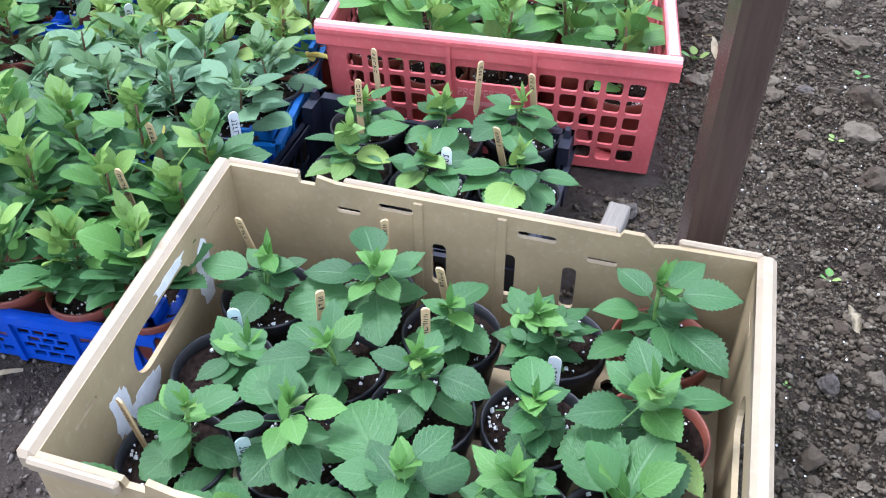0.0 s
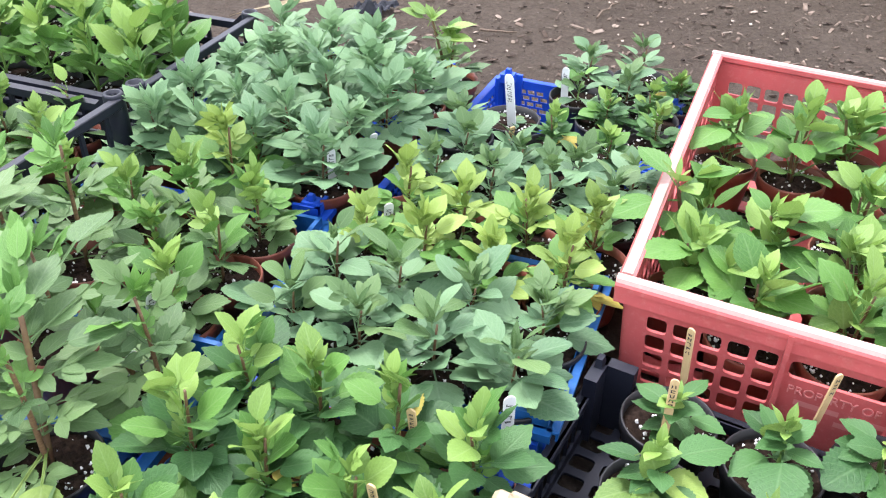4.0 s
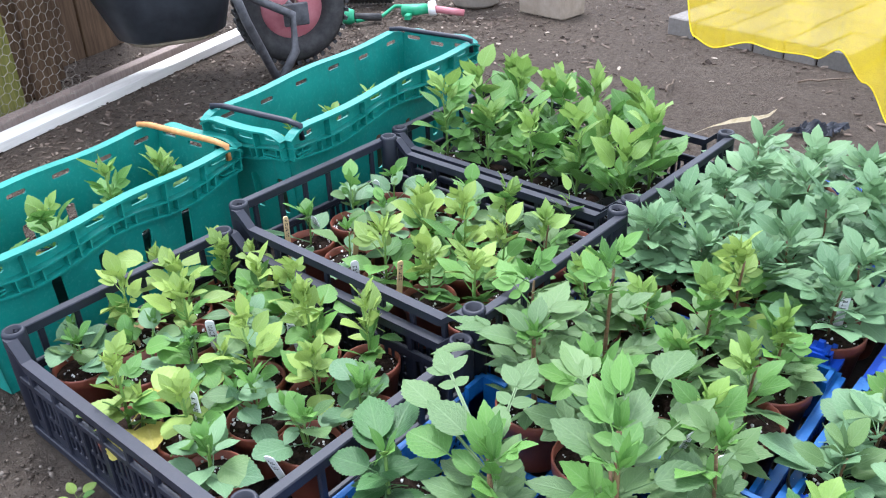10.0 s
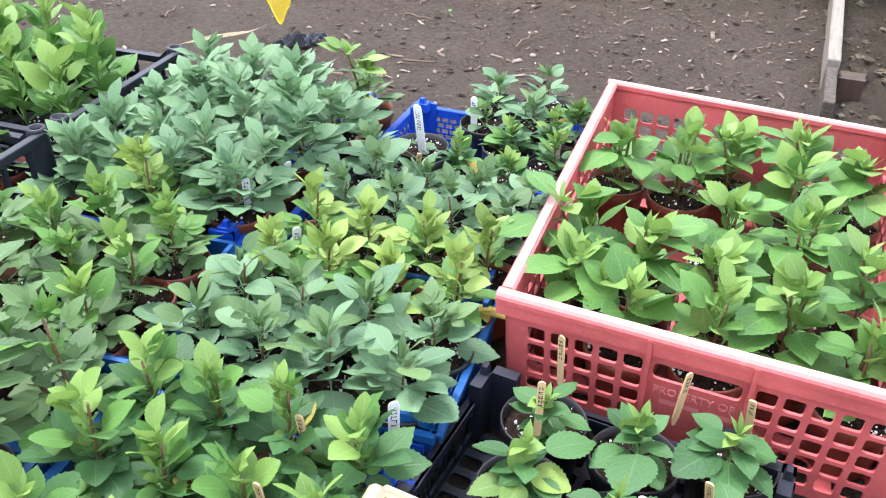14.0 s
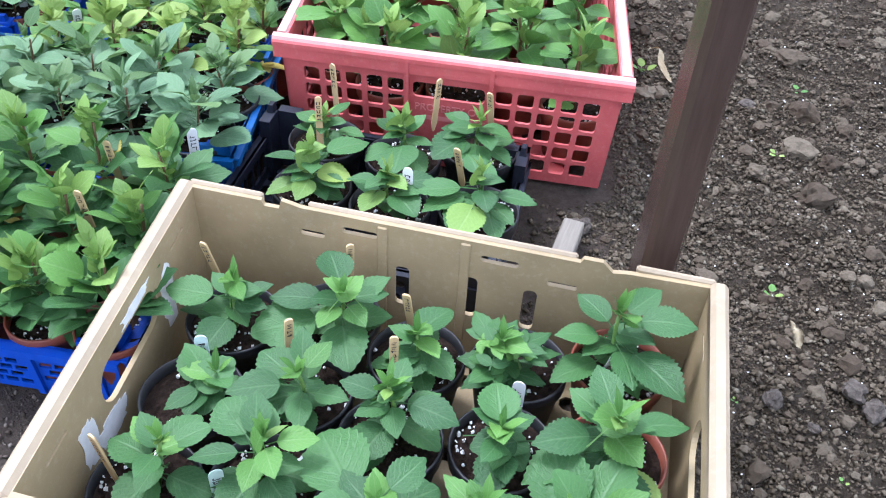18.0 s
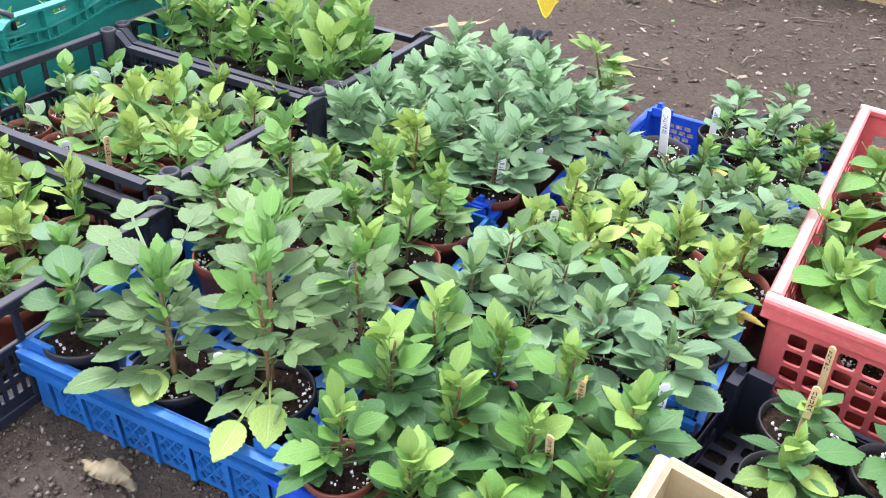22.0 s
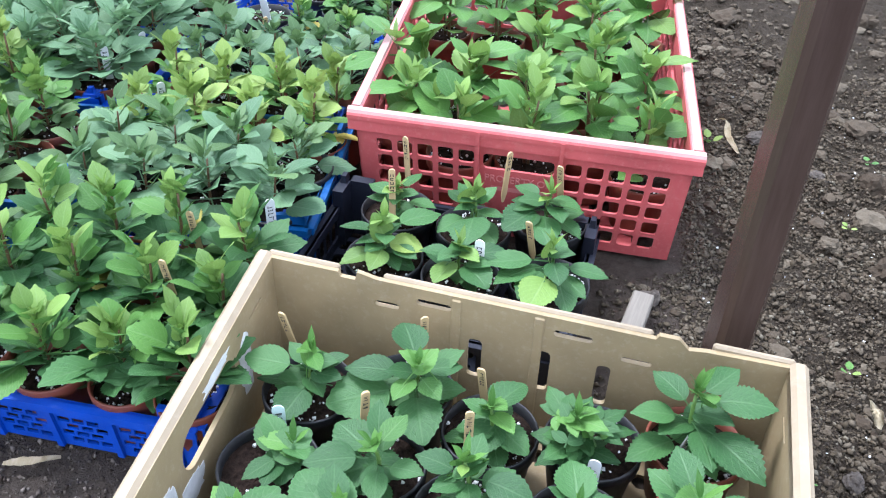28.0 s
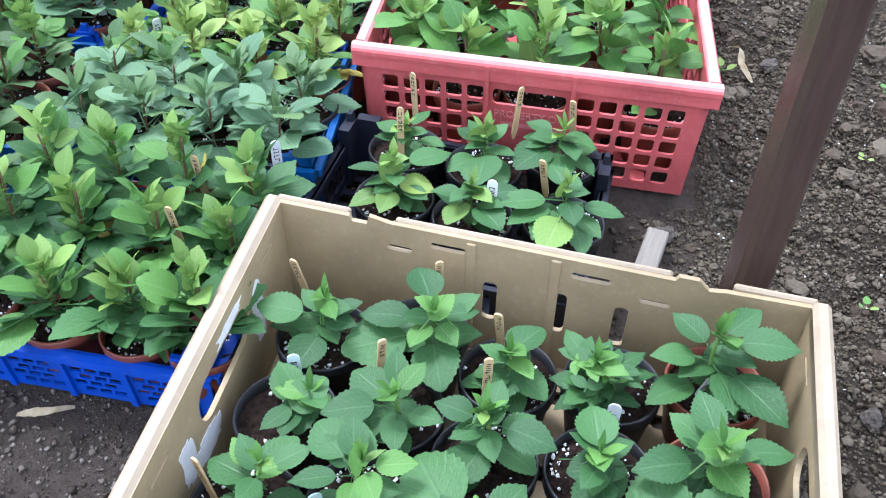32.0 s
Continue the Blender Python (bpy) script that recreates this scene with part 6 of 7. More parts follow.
# low board that edges the dug bed
edge = thing("bed_edging", "weathered low board edging the dug soil bed", "edging board", pose(0.424, 2.256, 0, 0, 0, -11))
part("board", boxes(((-0.008, 0.22, -0.03), (0.024, 1.5, 0.075)), width=0.003), GREYWOOD, edge)
part("wet_board", boxes(((-0.006, -0.02, -0.03), (0.020, 0.21, 0.060)), width=0.003), STONE, edge, "grey metal-topped piece of edging")
part("peg", boxes(((0.026, 0.16, -0.03), (0.085, 0.21, 0.055)), width=0.003), POST, edge, "dark wooden peg")

# ---- block pavement, net, cold frame ----
PAVER = Mat("paver_concrete", 0.9, spec=0.2)
tone = PAVER.ramp(PAVER.random(), [(0.0, (0.144, 0.133, 0.122)), (1.0, (0.216, 0.198, 0.181))])
speck = PAVER.noise(70.0, 6.0, 0.7)
PAVER.color(PAVER.mix(0.7, tone, PAVER.ramp(speck, [(0.3, (0.6, 0.6, 0.6)), (0.7, (1.1, 1.1, 1.1))]), "MULTIPLY")).bump(speck, 0.5, 0.003)
pavement = thing("pavement", "raised edge of grey concrete block paving", "paving", pose(-1.57, 3.145, 0, 0, 0, -14), kind="structure")
part("bedding", boxes(((0.008, 0.008, -0.03), (0.645, 1.6, 0.035))), COMPOST, pavement)
soldier = mesh_of("paver", boxes(((0, 0, -0.02), (0.102, 0.205, 0.052)), width=0.004), PAVER.m)
stretch = mesh_of("paver", boxes(((0, 0, -0.02), (0.205, 0.102, 0.052)), width=0.004), PAVER.m)
rng = random.Random(8)
for i in range(6):
    part("paver", soldier, None, pavement, m=pose(0.004 + i * 0.1085, rng.uniform(-0.003, 0.003), rng.uniform(-0.002, 0.002), 0, 0, rng.uniform(-0.8, 0.8)))
for j in range(12):
    for i in range(3):
        part("paver", stretch, None, pavement, m=pose(0.006 + i * 0.2115, 0.213 + j * 0.108, rng.uniform(-0.002, 0.002), 0, 0, rng.uniform(-0.6, 0.6)))

NET = Mat("yellow_netting", 0.8, spec=0.1)
weave = NET.noise(1500.0, 2.0, 0.5)
NET.color(NET.ramp(NET.noise(7.0, 3.0), [(0.3, (0.589, 0.396, 0.010)), (0.7, (0.760, 0.550, 0.030))]))
clear = NET.n("ShaderNodeBsdfTransparent")
tl = NET.n("ShaderNodeBsdfTranslucent")
tl.inputs[0].default_value = (0.75, 0.58, 0.02, 1)
m1 = NET.n("ShaderNodeMixShader", Fac=0.35)
NET.link(NET.b.outputs[0], m1.inputs[1])
NET.link(tl.outputs[0], m1.inputs[2])
m2 = NET.n("ShaderNodeMixShader")
NET.link(NET.ramp(weave, [(0.40, (0.12, 0.12, 0.12)), (0.60, (0.50, 0.50, 0.50))]), m2.inputs[0])
NET.link(m1.outputs[0], m2.inputs[1])
NET.link(clear.outputs[0], m2.inputs[2])
NET.link(m2.outputs[0], NET.t.nodes["Material Output"].inputs[0])


def net_low(x):
    """The height of the hanging net's lower edge."""
    pts = ((-1.03, 0.49), (-1.00, 0.425), (-0.96, 0.408), (-0.90, 0.418), (-0.80, 0.404), (-0.76, 0.430), (-0.72, 0.375), (-0.67, 0.318), (-0.645, 0.355))
    for (x0, y0), (x1, y1) in zip(pts, pts[1:]):
        if x <= x1:
            k = max(0.0, (x - x0) / (x1 - x0))
            return y0 + (y1 - y0) * k * k * (3 - 2 * k)
    return pts[-1][1]


def garden_net():
    ob = thing("garden_net", "yellow fine-meshed garden net hanging down in folds", "net")
    nu, nv = 64, 40
    bm = bmesh.new()
    rows = []
    for i in range(nu + 1):
        x = -1.03 + 0.385 * i / nu
        z0 = net_low(x)
        row = []
        for j in range(nv + 1):
            z = z0 + (1.3 - z0) * (j / nv) ** 1.4
            y = 1.75 + 0.10 * (z - z0) + 0.012 * math.sin(x * 60 + 2 * noise.noise((x * 5, z * 3, 0))) + 0.02 * noise.noise((x * 7, z * 4, 3))
            row.append(bm.verts.new((x + 0.008 * noise.noise((z * 8, x, 1)), y, z)))
        rows.append(row)
    for r0, r1 in zip(rows, rows[1:]):
        for j in range(nv):
            bm.faces.new((r0[j], r1[j], r1[j + 1], r0[j + 1]))
    hem = [tuple(r[0].co) for r in rows] + [tuple(v.co) for v in rows[-1][1:]]
    part("netting", bm, NET.m, ob, smooth=True)
    part("hem", tube(hem, 0.0013, 5), plain("net_hem", (0.70, 0.50, 0.01), (0.80, 0.62, 0.03), 60, 0.8), ob, smooth=True)
    part("cord", tube([(-1.05, 1.835, 1.3), (-0.84, 1.835, 1.29), (-0.62, 1.835, 1.3)], 0.003, 6), GREYWOOD, ob, smooth=True)


garden_net()
FRAMEWOOD = wood("frame_softwood", (0.25, 0.185, 0.085), (0.42, 0.33, 0.17), (1.0, 14.0, 14.0), 9.0)
PANEL = Mat("frame_sheet", 0.25, spec=0.5)
PANEL.color(PANEL.ramp(PANEL.noise(3.0, 2.0), [(0.3, (0.22, 0.22, 0.07)), (0.7, (0.34, 0.33, 0.13))]))
frame_box = thing("cold_frame", "low softwood cold frame with yellowish cover sheet", "cold frame", pose(-0.915, 3.50, 0, 0, 0, -5))
part("bottom_rail", boxes(((0.0, -0.03, -0.01), (1.9, 0.0, 0.060)), width=0.003), FRAMEWOOD, frame_box)
part("stile", boxes(((0.0, -0.018, 0.062), (0.072, 0.0, 0.6)), width=0.003), FRAMEWOOD, frame_box)
part("sheet", boxes(((0.074, -0.008, 0.062), (1.9, -0.002, 0.6))), PANEL.m, frame_box, "yellowish translucent sheet")
part("brace", boxes(((0.0, -0.0155, -0.02), (0.9, -0.0085, 0.02)), width=0.002), FRAMEWOOD, frame_box, m=pose(0.09, 0, 0.10, 0, -4, 0))
part("side", boxes(((0.0, 0.002, -0.01), (0.02, 1.2, 0.6)), width=0.003), FRAMEWOOD, frame_box)
part("back", boxes(((0.022, 1.18, -0.01), (1.9, 1.2, 0.6)), width=0.003), FRAMEWOOD, frame_box)


# ---- withered strips, plastic, weeds ----
HUSK = wood("dry_husk", (0.42, 0.34, 0.20), (0.66, 0.58, 0.42), (14.0, 1.0, 14.0), 12.0)


def ribbon(points, width, mat, name, label, category, twist=2.0, seed=0):
    rng = random.Random(seed)
    bm = bmesh.new()
    pts = [Vector(p) for p in points]
    fine = []
    for i in range(len(pts) - 1):
        p0, p1, p2, p3 = pts[max(i - 1, 0)], pts[i], pts[i + 1], pts[min(i + 2, len(pts) - 1)]
        for k in range(8):
            t = k / 8
            fine.append(0.5 * ((2 * p1) + (p2 - p0) * t + (2 * p0 - 5 * p1 + 4 * p2 - p3) * t * t + (3 * p1 - p0 - 3 * p2 + p3) * t ** 3))
    fine.append(pts[-1])
    rows = []
    n = len(fine)
    for i, p in enumerate(fine):
        d = (fine[min(i + 1, n - 1)] - fine[max(i - 1, 0)]).normalized()
        side = d.cross(Vector((0, 0, 1))).normalized()
        up = side.cross(d)
        a = twist * math.sin(i / n * 7 + seed)
        w = width / 2 * (0.35 + 0.65 * math.sin(math.pi * min(0.97, (i + 1) / (n + 1)))) * rng.uniform(0.85, 1.1)
        axis = side * math.cos(a) + up * math.sin(a)
        lift = Vector((0, 0, abs(math.sin(a)) * w))
        rows.append([bm.verts.new(p + lift + axis * w * k + up * 0.12 * w * (abs(k) - 1)) for k in (-1, 0, 1)])
    for r0, r1 in zip(rows, rows[1:]):
        for k in range(2):
            bm.faces.new((r0[k], r0[k + 1], r1[k + 1], r1[k]))
    bmesh.ops.solidify(bm, geom=list(bm.faces), thickness=0.0008)
    return tagged(part(name, bm, mat, None, smooth=True), label, category)


ribbon([(-1.055, 1.96, 0.150), (-1.045, 2.13, 0.115), (-1.010, 2.32, 0.070), (-1.028, 2.54, 0.014)], 0.015, HUSK, "dry_stalk", "pale withered stalk leaning out of the crate", "stalk", 0.5, 1)
ribbon([(-0.929, 3.40, 0.012), (-0.80, 3.33, 0.012), (-0.70, 3.30, 0.016), (-0.66, 3.20, 0.012), (-0.60, 3.10, 0.014), (-0.52, 3.08, 0.018), (-0.45, 3.05, 0.012)], 0.026, HUSK, "dry_strip", "pale dried leaf strip along the frame", "dry leaf", 1.2, 3)
ribbon([(-0.45, 3.05, 0.014), (-0.41, 3.14, 0.05), (-0.46, 3.24, 0.09), (-0.52, 3.22, 0.06), (-0.50, 3.12, 0.014)], 0.030, HUSK, "dry_strip", "curled pale dried leaf strip", "dry leaf", 0.9, 5)
ribbon([(0.475, 1.47, 0.03), (0.49, 1.45, 0.035), (0.488, 1.42, 0.02), (0.500, 1.385, 0.008)], 0.012, HUSK, "dry_strip", "curled dried husk on the soil", "dry leaf", 0.8, 6)
ribbon([(0.500, 0.775, 0.02), (0.502, 0.755, 0.018), (0.500, 0.735, 0.010)], 0.014, HUSK, "dry_strip", "short dried husk on the soil", "dry leaf", 0.6, 7)
ribbon([(-0.935, 0.712, 0.010), (-0.900, 0.703, 0.016), (-0.870, 0.708, 0.010), (-0.845, 0.697, 0.008)], 0.030, HUSK, "withered_leaf", "withered tan leaf lying on the grit", "dry leaf", 0.5, 8)
ribbon([(-0.551, 0.669, 0.008), (-0.520, 0.672, 0.009), (-0.487, 0.679, 0.008)], 0.012, HUSK, "wood_splinter", "pale split wood splinter on the ground", "splinter", 0.2, 9)
TARP = plain("black_sheeting", (0.026, 0.029, 0.039), (0.096, 0.102, 0.126), 25, 0.55, 0.5)


def scrap(x, y, w, h, mat, name, label, category, seed, yaw=0):
    """A crumpled flat scrap with a torn outline."""
    rng = random.Random(seed)
    bm = bmesh.new()
    nu, nv = 12, 8
    g = []
    for i in range(nu + 1):
        row = []
        for j in range(nv + 1):
            u, v = i / nu - 0.5, j / nv - 0.5
            k = 1 + 0.35 * noise.noise((u * 3 + seed, v * 3, 0))
            row.append(bm.verts.new((u * w * k + 0.3 * v * w, v * h * k, 0.008 + w * 0.35 * abs(noise.noise((u * 4, v * 4, seed))))))
        g.append(row)
    for i in range(nu):
        for j in range(nv):
            bm.faces.new((g[i][j], g[i + 1][j], g[i + 1][j + 1], g[i][j + 1]))
    bmesh.ops.solidify(bm, geom=list(bm.faces), thickness=0.001)
    return tagged(part(name, bm, mat, None, m=pose(x, y, -0.004, 0, 0, yaw)), label, category)


scrap(-0.905, 2.470, 0.115, 0.075, TARP, "plastic_scrap", "crumpled scrap of black plastic sheeting on the ground", "plastic scrap", 3, 10)
POLY = Mat("clear_polythene", 0.25)
POLY.color((0.15, 0.145, 0.135))
mxs = POLY.n("ShaderNodeMixShader", Fac=0.6)
POLY.link(POLY.b.outputs[0], mxs.inputs[1])
POLY.link(POLY.n("ShaderNodeBsdfTransparent").outputs[0], mxs.inputs[2])
POLY.link(mxs.outputs[0], POLY.t.nodes["Material Output"].inputs[0])
scrap(-1.187, 0.633, 0.085, 0.06, POLY.m, "polythene_scrap", "flat scrap of clear polythene on the grit", "plastic scrap", 9, 15)


def weed(x, y, size, n, seed, label="small bright green weed seedling"):
    rng = random.Random(seed)
    ob = thing("weed", label, "weed", pose(x, y, 0), "weeds")
    for k in range(n):
        s = size * rng.uniform(0.7, 1.1)
        m = pose(0, 0, 0.006, 0, 0, k * 360 / n + rng.uniform(-30, 30)) @ pose(0, 0, 0, rng.uniform(10, 50), 0, 0)
        part("leaf", leaf_of("round", rng.choice(("bright", "lime")), rng), None, ob, m=m @ Matrix.Diagonal((s, s, s, 1)))


for i, (x, y, s, n) in enumerate(((0.500, 0.834, 0.017, 3), (0.480, 0.540, 0.010, 3), (0.392, 0.657, 0.008, 3), (0.455, 1.425, 0.035, 4), (0.73, 1.36, 0.018, 3), (-1.439, 0.672, 0.036, 5), (0.62, 1.16, 0.018, 3), (-0.55, 2.792, 0.02, 3))):
    weed(x, y, s, n, 70 + i)


# ---- plant labels ----
def plant_label(kind, x, y, z, yaw, lean=14, length=0.095, low=0.055):
    """A stick pushed into the compost, written on with bars for the lettering."""
    w, t, mat, label = {"wood": (0.0046, 0.0011, STICK, "wooden lolly-stick plant label with dark handwriting"), "white": (0.0068, 0.0007, WHITE_TAG, "white plastic plant label with faint handwriting"),
                        "mint": (0.0068, 0.0007, GREEN_TAG, "pale mint plastic plant label with handwriting"), "long": (0.0095, 0.0009, WHITE_TAG, "long white plastic plant label")}[kind]
    ob = thing("plant_label", label, "plant label", pose(x, y, z - low, 0, 0, yaw) @ pose(0, 0, 0, lean, 0, 0), "plant labels")
    lp = [(-w * 0.35, 0.0), (w * 0.35, 0.0), (w, 0.014)] + [(w * math.cos(a), length - w + w * math.sin(a)) for a in [math.pi * k / 8 for k in range(9)]] + [(-w, 0.014)]
    part("stick", sheet(lp, [], t * 2, lambda u, v, d: Vector((u, d - t, v))), mat, ob)
    rng = random.Random(int(abs(x * 1000) + abs(y * 777)))
    bm = bmesh.new()
    v = length - w * 1.6
    for k in range(rng.randint(4, 7)):
        h = rng.uniform(0.003, 0.0055)
        if v - h < length * 0.52:
            break
        strokes = [(-w * 0.55, v - h, -w * 0.55 + 0.0012, v), (w * 0.5 - 0.0012, v - h, w * 0.5, v), (-w * 0.55, v - h * 0.5, w * 0.5, v - h * 0.5 + 0.0011), (-w * 0.5, v - 0.0011, w * 0.5, v), (-w * 0.5, v - h, w * 0.45, v - h + 0.0011)]
        for x0, y0, x1, y1 in rng.sample(strokes, rng.randint(2, 3)):
            j = rng.uniform(-0.0006, 0.0006)
            q = [bm.verts.new((a, -t - 0.0003, b)) for a, b in ((x0 + j, y0), (x1 + j, y0 + j), (x1 - j, y1), (x0 - j, y1 + j))]
            bm.faces.new(q)
        v -= h + 0.0022
    if len(bm.verts):
        part("handwriting", bm, INK, ob)
    else:
        bm.free()


rng = random.Random(21)
for kind, z, places in (
        ("wood", 0.15, ((-0.215, 0.770), (-0.066, 0.757), (0.006, 0.694), (-0.128, 0.645), (-0.017, 0.608), (-0.276, 0.500))),
        ("mint", 0.118, ((-0.216, 0.640), (-0.180, 0.483))),
        ("white", 0.112, ((0.109, 0.578), (0.076, 0.454), (0.211, 0.640))),
        ("wood", 0.16, ((-0.093, 1.120), (-0.113, 1.025), (0.047, 1.085), (0.132, 1.076), (0.081, 0.950), (-0.364, 0.940), (-0.372, 0.838))),
        ("white", 0.14, ((0.003, 0.902), (-0.278, 0.992), (-0.687, 1.035), (-0.755, 1.075), (-0.715, 0.976), (-0.800, 0.835))),
        ("long", 0.14, ((-0.400, 1.735),)),
        ("wood", 0.125, ((-0.383, 1.565), (-0.399, 1.647))),
        ("white", 0.135, ((-0.325, 1.870), (-0.931, 1.930), (-0.774, 1.975), (-0.609, 1.804), (-0.619, 1.560), (-0.649, 1.472), (-0.151, 1.755), (-0.687, 1.860), (-0.520, 1.347))),
        ("white", 0.13, ((-1.315, 0.804), (-1.156, 0.800), (-1.513, 1.463), (-1.335, 1.010), (-1.517, 1.299), (-1.351, 1.185), (-1.44, 0.95))),
        ("wood", 0.17, ((-1.400, 1.244), (-1.367, 1.431), (-1.246, 1.165), (-1.500, 1.185)))):
    for x, y in places:
        plant_label(kind, x, y, z, rng.uniform(-35, 35) + (28 if x < -0.45 else 0), rng.uniform(-4, 24), {"long": 0.13, "wood": 0.092}.get(kind, 0.085), {"long": 0.07}.get(kind, 0.06))

# ---- wheelbarrow ----
RUBBER = plain("tyre_rubber", (0.025, 0.025, 0.027), (0.060, 0.058, 0.058), 40, 0.75, 0.3)
PINK = plain("wheel_faded_red", (0.36, 0.10, 0.12), (0.52, 0.22, 0.24), 12, 0.55, 0.2)
TUB = plain("barrow_black_tub", (0.018, 0.020, 0.024), (0.05, 0.055, 0.065), 8, 0.4, 0.15)
STEEL = plain("barrow_frame_steel", (0.04, 0.04, 0.045), (0.12, 0.12, 0.13), 30, 0.45, 0.2)
MUD = plain("dried_mud", (0.16, 0.13, 0.09), (0.30, 0.25, 0.18), 30, 0.9)


def wheelbarrow():
    ob = thing("wheelbarrow", "black plastic wheelbarrow with faded pink-red wheel", "wheelbarrow", pose(-2.515, 2.300, 0.0, 0, 0, 236))
    # local x runs from the wheel to the handles
    R, r = 0.185, 0.047
    turn = pose(0, 0, R, 90, 0, 0)
    prof = [(R - r + r * math.cos(a) * 0.9, r * math.sin(a)) for a in [math.tau * k / 14 for k in range(15)]]
    wheel = part("wheel", lathe([(0.028, -0.03), (0.05, -0.03), (0.075, -0.012), (R - r - 0.030, -0.018), (R - r - 0.028, 0.018), (0.075, 0.012), (0.05, 0.03), (0.028, 0.03), (0.028, -0.03)], 28, m=turn), PINK, ob, "faded pink-red steel wheel", True)
    part("tyre", lathe(prof, 36, m=turn), RUBBER, wheel, "black ribbed rubber tyre", True)
    lugs = bmesh.new()
    for k in range(40):
        box(lugs, (-0.006, -0.036, R - 0.010), (0.006, 0.036, R + 0.001), Matrix.Translation((0, 0, R)) @ pose(0, 0, 0, 0, k * 9.0, 0) @ Matrix.Translation((0, 0, -0.002)))
    tagged(part("tread", lugs, RUBBER, wheel), kind="stuff")
    part("axle", tube([(0, -0.10, R), (0, 0.10, R)], 0.012, 10), STEEL, ob, smooth=True)
    for sy in (-1, 1):
        y = sy * 0.095
        part("frame_tube", tube([(0.094, y * 1.9, 0.008), (0.03, y * 1.5, 0.08), (0.02, y * 1.2, R), (0.16, y * 1.5, 0.27), (0.24, y * 1.6, 0.33)], 0.014, 10), STEEL, ob, smooth=True)
        part("bracket", boxes(((-0.035, y - 0.006, R - 0.04), (0.045, y + 0.006, R + 0.03)), width=0.003), STEEL, ob)
        part("stay", tube([(0.02, y, R + 0.01), (0.30, y * 1.6, 0.33)], 0.008, 8), STONE, ob, "grey steel stay", True)
    back = ob.matrix_basis.inverted()
    leg = tube([back @ Vector(p) for p in ((-2.446, 2.150, 0.012), (-2.438, 2.118, 0.020), (-2.415, 2.060, 0.110), (-2.388, 1.985, 0.230), (-2.368, 1.935, 0.330))], 0.0135, 10)
    part("leg", leg, STEEL, ob, "bent black tubular leg", True)
    bm = bmesh.new()
    rings = []
    for z, x0, x1, w in ((0.155, 0.26, 0.50, 0.13), (0.175, 0.22, 0.54, 0.16), (0.32, 0.18, 0.60, 0.20), (0.47, 0.13, 0.66, 0.24), (0.475, 0.10, 0.69, 0.26), (0.455, 0.10, 0.69, 0.26), (0.455, 0.14, 0.65, 0.23), (0.19, 0.23, 0.53, 0.15)):
        rings.append([bm.verts.new(((x0 + x1) / 2 + px * 1.0, py, z)) for px, py in rounded(0, 0, x1 - x0, w * 2, min(0.12, w * 0.6), 5)])
    for a, b in zip(rings, rings[1:]):
        n = len(a)
        for k in range(n):
            bm.faces.new((a[k], a[(k + 1) % n], b[(k + 1) % n], b[k]))
    bm.faces.new(rings[0][::-1])
    bm.faces.new(rings[-1])
    tub = part("tub", bm, TUB, ob, "black plastic tub", True)
    edge = [Vector((0.38 + px, py, 0.160)) for px, py in rounded(0, 0, 0.26, 0.28, 0.09, 5)]
    part("muddy_edge", tube([*edge, edge[0]], 0.007, 6), MUD, tub, "dried mud along the bottom edge", True)


wheelbarrow()

# ---- wire fence with white plank ----
WHITEWOOD = wood("white_plank", (0.70, 0.66, 0.60), (0.84, 0.81, 0.76), (14.0, 1.0, 14.0), 8.0, 0.7)
PINKWOOD = wood("pale_weathered_board", (0.22, 0.165, 0.14), (0.36, 0.29, 0.255), (14.0, 14.0, 1.0), 9.0)
MOSSY = wood("mossy_board", (0.128, 0.128, 0.029), (0.285, 0.270, 0.072), (14.0, 14.0, 1.0), 8.0)
OLDWOOD = wood("old_board", (0.070, 0.041, 0.023), (0.186, 0.119, 0.068), (14.0, 14.0, 1.0), 8.0)
WIRE = plain("galvanised_wire", (0.15, 0.13, 0.105), (0.30, 0.27, 0.23), 60, 0.5)
fence = thing("wire_fence", "low chicken-wire fence with white base plank and old boards", "fence", pose(-2.640, 0.900, 0, 0, 0, 8.9))
# local y runs along the plank
part("base_plank", boxes(((-0.064, -0.5, -0.005), (0.0, 1.62, 0.024)), width=0.002), WHITEWOOD, fence, "white weathered timber plank")
part("lower_board", boxes(((-0.122, 0.0, -0.01), (-0.082, 1.45, 0.040)), width=0.002), PINKWOOD, fence)
for y, w, lean in ((0.50, 0.100, 12), (-0.35, 0.08, 4)):
    part("upright_board", boxes(((-0.012, -w / 2, -0.01), (0.010, w / 2, 0.75)), width=0.002), PINKWOOD, fence, "pale weathered upright board", m=pose(-0.140, y, 0, 0, -2, 0) @ pose(0, 0, 0, lean, 0, 0))
rng = random.Random(5)
for k, (y, w) in enumerate(((-0.30, 0.11), (-0.12, 0.10), (0.08, 0.11), (0.30, 0.12), (0.67, 0.13), (0.835, 0.085))):
    part("old_board", boxes(((-0.010, -w / 2, -0.02), (0.010, w / 2, 0.9)), width=0.003), MOSSY if k in (3, 4) else OLDWOOD, fence, "mossy green upright board" if k in (3, 4) else "old brown upright board", m=pose(-0.21 - rng.uniform(0, 0.02), y, 0, rng.uniform(-3, 3), rng.uniform(-3, 3), rng.uniform(-8, 8)))
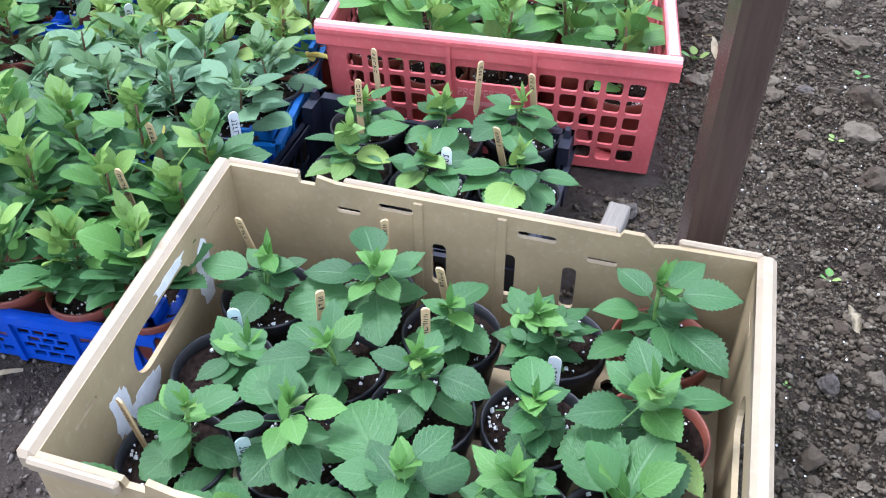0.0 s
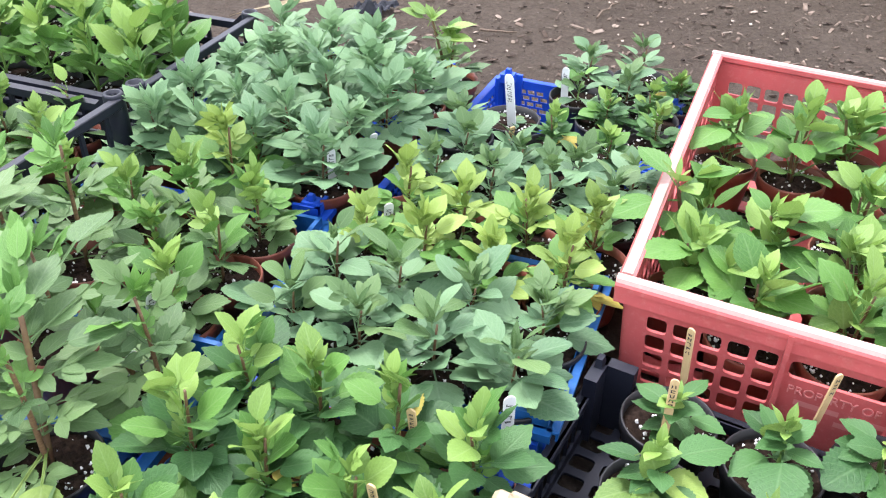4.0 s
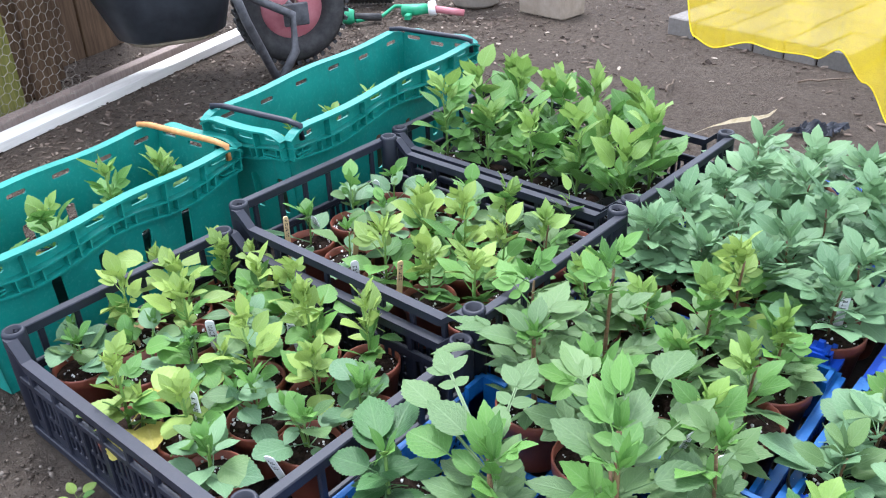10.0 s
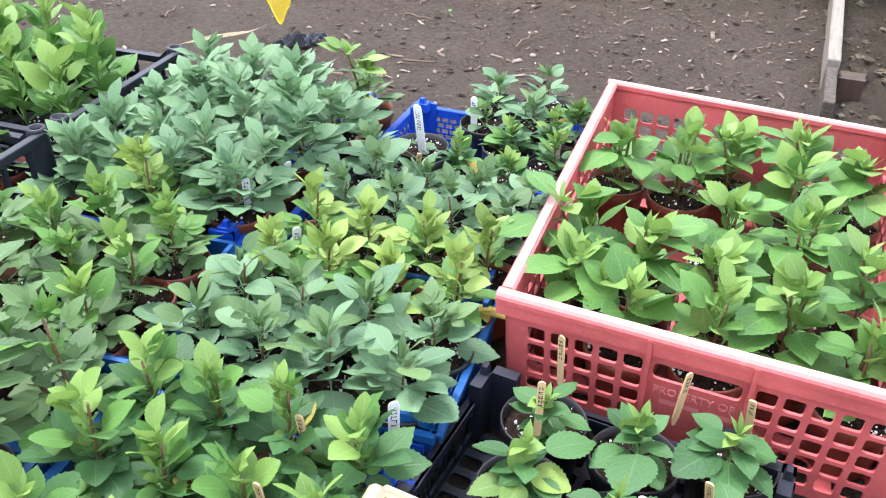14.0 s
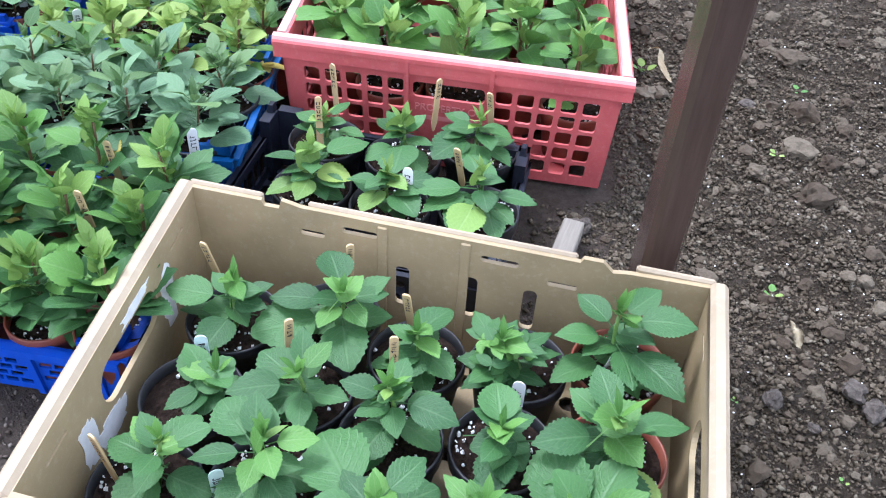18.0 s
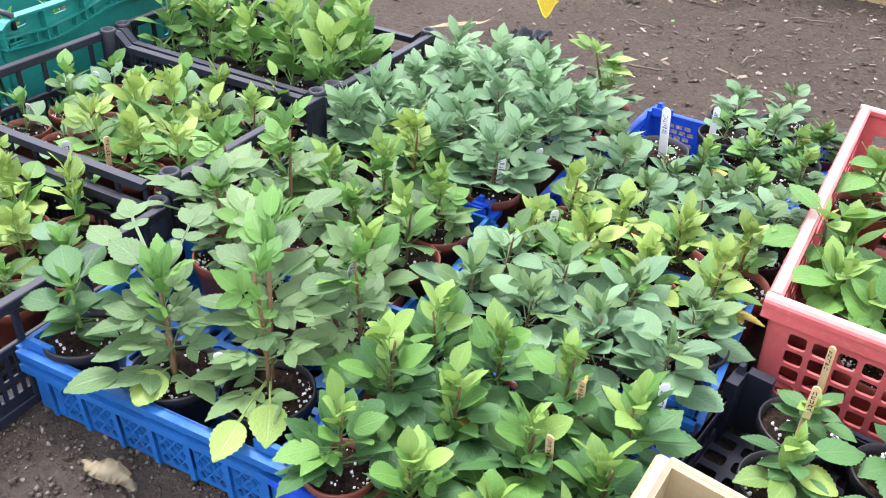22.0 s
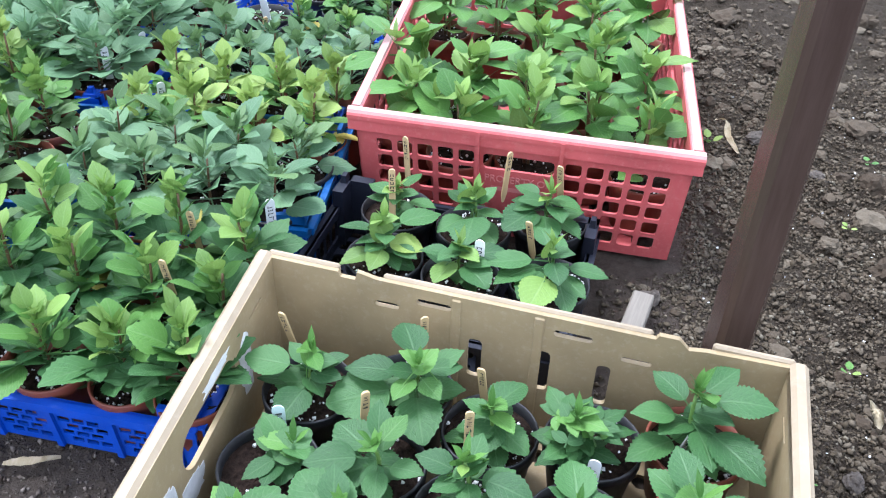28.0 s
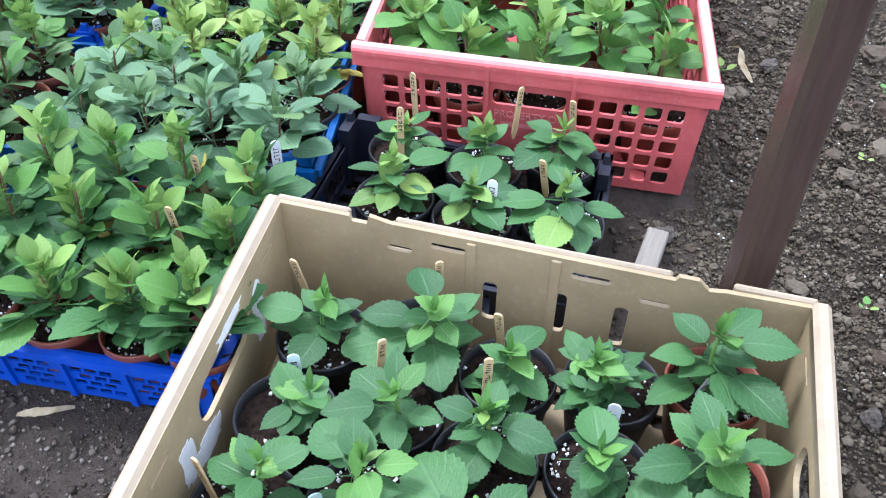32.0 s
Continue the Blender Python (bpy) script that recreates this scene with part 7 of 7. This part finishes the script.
# old boards up to the tub, also added as dark backing for the gaps
for y in (0.15, 0.34, 0.53, 0.72, 0.91, 1.10, 1.29):
    part("backing_board", boxes(((-0.012, -0.093, -0.02), (0.012, 0.093, 0.85)), width=0.003), OLDWOOD, fence, m=pose(-0.27 if y < 0.8 else -0.34 if y < 1.0 else -0.44, y, 0, rng.uniform(-1, 1), rng.uniform(-2, 2), 0))


def hex_wire():
    bm = bmesh.new()
    s, jit = 0.0165, random.Random(3)
    dx, dy = s * math.sqrt(3), s * 1.5
    seen = {}

    def node(u, v):
        key = (round(u / 0.002), round(v / 0.002))
        if key not in seen:
            seen[key] = Vector((-0.072 + 0.012 * noise.noise((u * 6, v * 6, 0)), u + jit.uniform(-0.0025, 0.0025), v + jit.uniform(-0.0025, 0.0025)))
        return seen[key]
    edges = set()
    for r in range(26):
        for c in range(43):
            cu, cv = -0.4 + c * dx + (dx / 2 if r % 2 else 0), 0.05 + r * dy
            ring = [node(cu + s * math.sin(k * math.pi / 3), cv + s * math.cos(k * math.pi / 3)) for k in range(6)]
            for k in range(6):
                a, b = ring[k], ring[(k + 1) % 6]
                edges.add(tuple(sorted((tuple(a), tuple(b)))))
    for a, b in sorted(edges):
        tube([a, b], 0.0008, 3, False, bm)
    return bm


tagged(part("wire_netting", hex_wire(), WIRE, fence, "hexagonal galvanised chicken wire"), kind="stuff")

# ---- odds and ends at the back ----
CLAYTUB = plain("stone_tub", (0.22, 0.19, 0.16), (0.34, 0.30, 0.26), 25, 0.8)
tagged(part("planter", lathe([(0.001, 0.0), (0.085, 0.0), (0.092, 0.01), (0.11, 0.25), (0.118, 0.26), (0.105, 0.26), (0.08, 0.02)], 28), CLAYTUB, None, smooth=True, m=pose(-2.38, 3.20, 0)), "beige round planter standing on the soil", "planter")
SAND = plain("sandstone", (0.22, 0.175, 0.13), (0.36, 0.30, 0.24), 18, 0.9, 0.6)
bm = boxes(((-0.11, -0.07, -0.01), (0.11, 0.07, 0.10)), width=0.012)
tagged(part("stone_block", bm, SAND, None, m=pose(-2.05, 3.21, 0, 0, 0, -12)), "rough brown stone block on the ground", "stone")
bm = boxes(((-0.07, -0.05, 0.0), (0.07, 0.05, 0.05)), width=0.01)
tagged(part("stone_block", bm, SAND, None, m=pose(-2.07, 3.24, 0.098, 0, 0, 8)), "small stone lying on a block", "stone")
HOSEGREEN = plain("hose_green", (0.02, 0.22, 0.11), (0.04, 0.34, 0.17), 30, 0.4, 0.1)
hose = thing("spray_gun", "green plastic hose spray gun with tangled hose", "spray gun", pose(-2.46, 2.90, 0.02, 0, 0, 20))
part("body", tube([(-0.05, 0, 0.01), (0.0, 0, 0.014), (0.05, 0.01, 0.02)], 0.022, 12, taper=0.8), HOSEGREEN, hose, smooth=True)
part("nozzle", tube([(0.05, 0.01, 0.02), (0.075, 0.013, 0.022)], 0.027, 14), WHITE_TAG, hose, "pale nozzle ring", True)
part("trigger", boxes(((-0.03, -0.055, -0.01), (-0.008, -0.02, 0.01)), width=0.003), HOSEGREEN, hose)
part("handle", tube([(0.07, 0.013, 0.018), (0.18, 0.03, 0.0)], 0.013, 10), PINK, hose, "pink-red handle", True)
conn = thing("hose_connector", "teal hose connector with black grip", "hose connector", pose(-2.66, 2.735, 0.018, 0, 0, 35))
part("cup", lathe([(0.012, -0.02), (0.026, -0.02), (0.030, 0.01), (0.024, 0.03), (0.012, 0.03)], 18, m=pose(0, 0, 0.01, 0, 90, 0)), HOSEGREEN, conn, smooth=True)
part("grip", tube([(0.03, 0, 0.008), (0.13, 0.01, 0.0)], 0.014, 10), RUBBER, conn, "black ribbed grip", True)
tagged(part("garden_hose", tube([(-2.62, 2.74, 0.014), (-2.58, 2.85, 0.012), (-2.62, 2.98, 0.014), (-2.52, 3.05, 0.012), (-2.45, 2.98, 0.016), (-2.50, 2.90, 0.02)], 0.007, 8), HOSEGREEN, None, smooth=True), "thin green garden hose in loose loops", "hose")
bm = bmesh.new()
for k in range(14):
    a = pose(-2.78, 3.00 + 0.0, 0.06) @ pose(0, 0, 0, 0, 90, 25) @ Matrix.Translation((0, 0, k * 0.016 - 0.11))
    lathe([(0.048, 0.0), (0.056, 0.004), (0.056, 0.009), (0.048, 0.013), (0.048, 0.016)], 20, bm, a)
tagged(part("drain_pipe", bm, RUBBER, None, smooth=True), "black corrugated drain pipe lying on the ground", "pipe")

# a few twigs lying about
TWIG = wood("twig_bark", (0.08, 0.055, 0.038), (0.20, 0.15, 0.11), (14.0, 14.0, 1.0), 14.0)
rng = random.Random(31)
for x, y, n, yaw in ((-0.98, 2.86, 0.16, 35), (-0.62, 2.74, 0.11, -20), (-0.30, 2.62, 0.13, 70), (-0.55, 2.40, 0.09, 10), (-1.35, 2.62, 0.12, 100), (-2.25, 1.75, 0.14, 60), (-2.35, 1.45, 0.10, 130), (0.05, 2.35, 0.10, 150), (-0.15, 3.05, 0.14, 15)):
    pts = [(n * (k / 5 - 0.5), rng.uniform(-0.006, 0.006), 0.004 + rng.uniform(0, 0.005)) for k in range(6)]
    tagged(part("twig", tube(pts, 0.0034, 7, taper=0.6), TWIG, None, smooth=True, m=pose(x, y, 0.0, 0, 0, yaw)), "thin dry brown twig lying on the soil", "twig", "twigs on the ground")
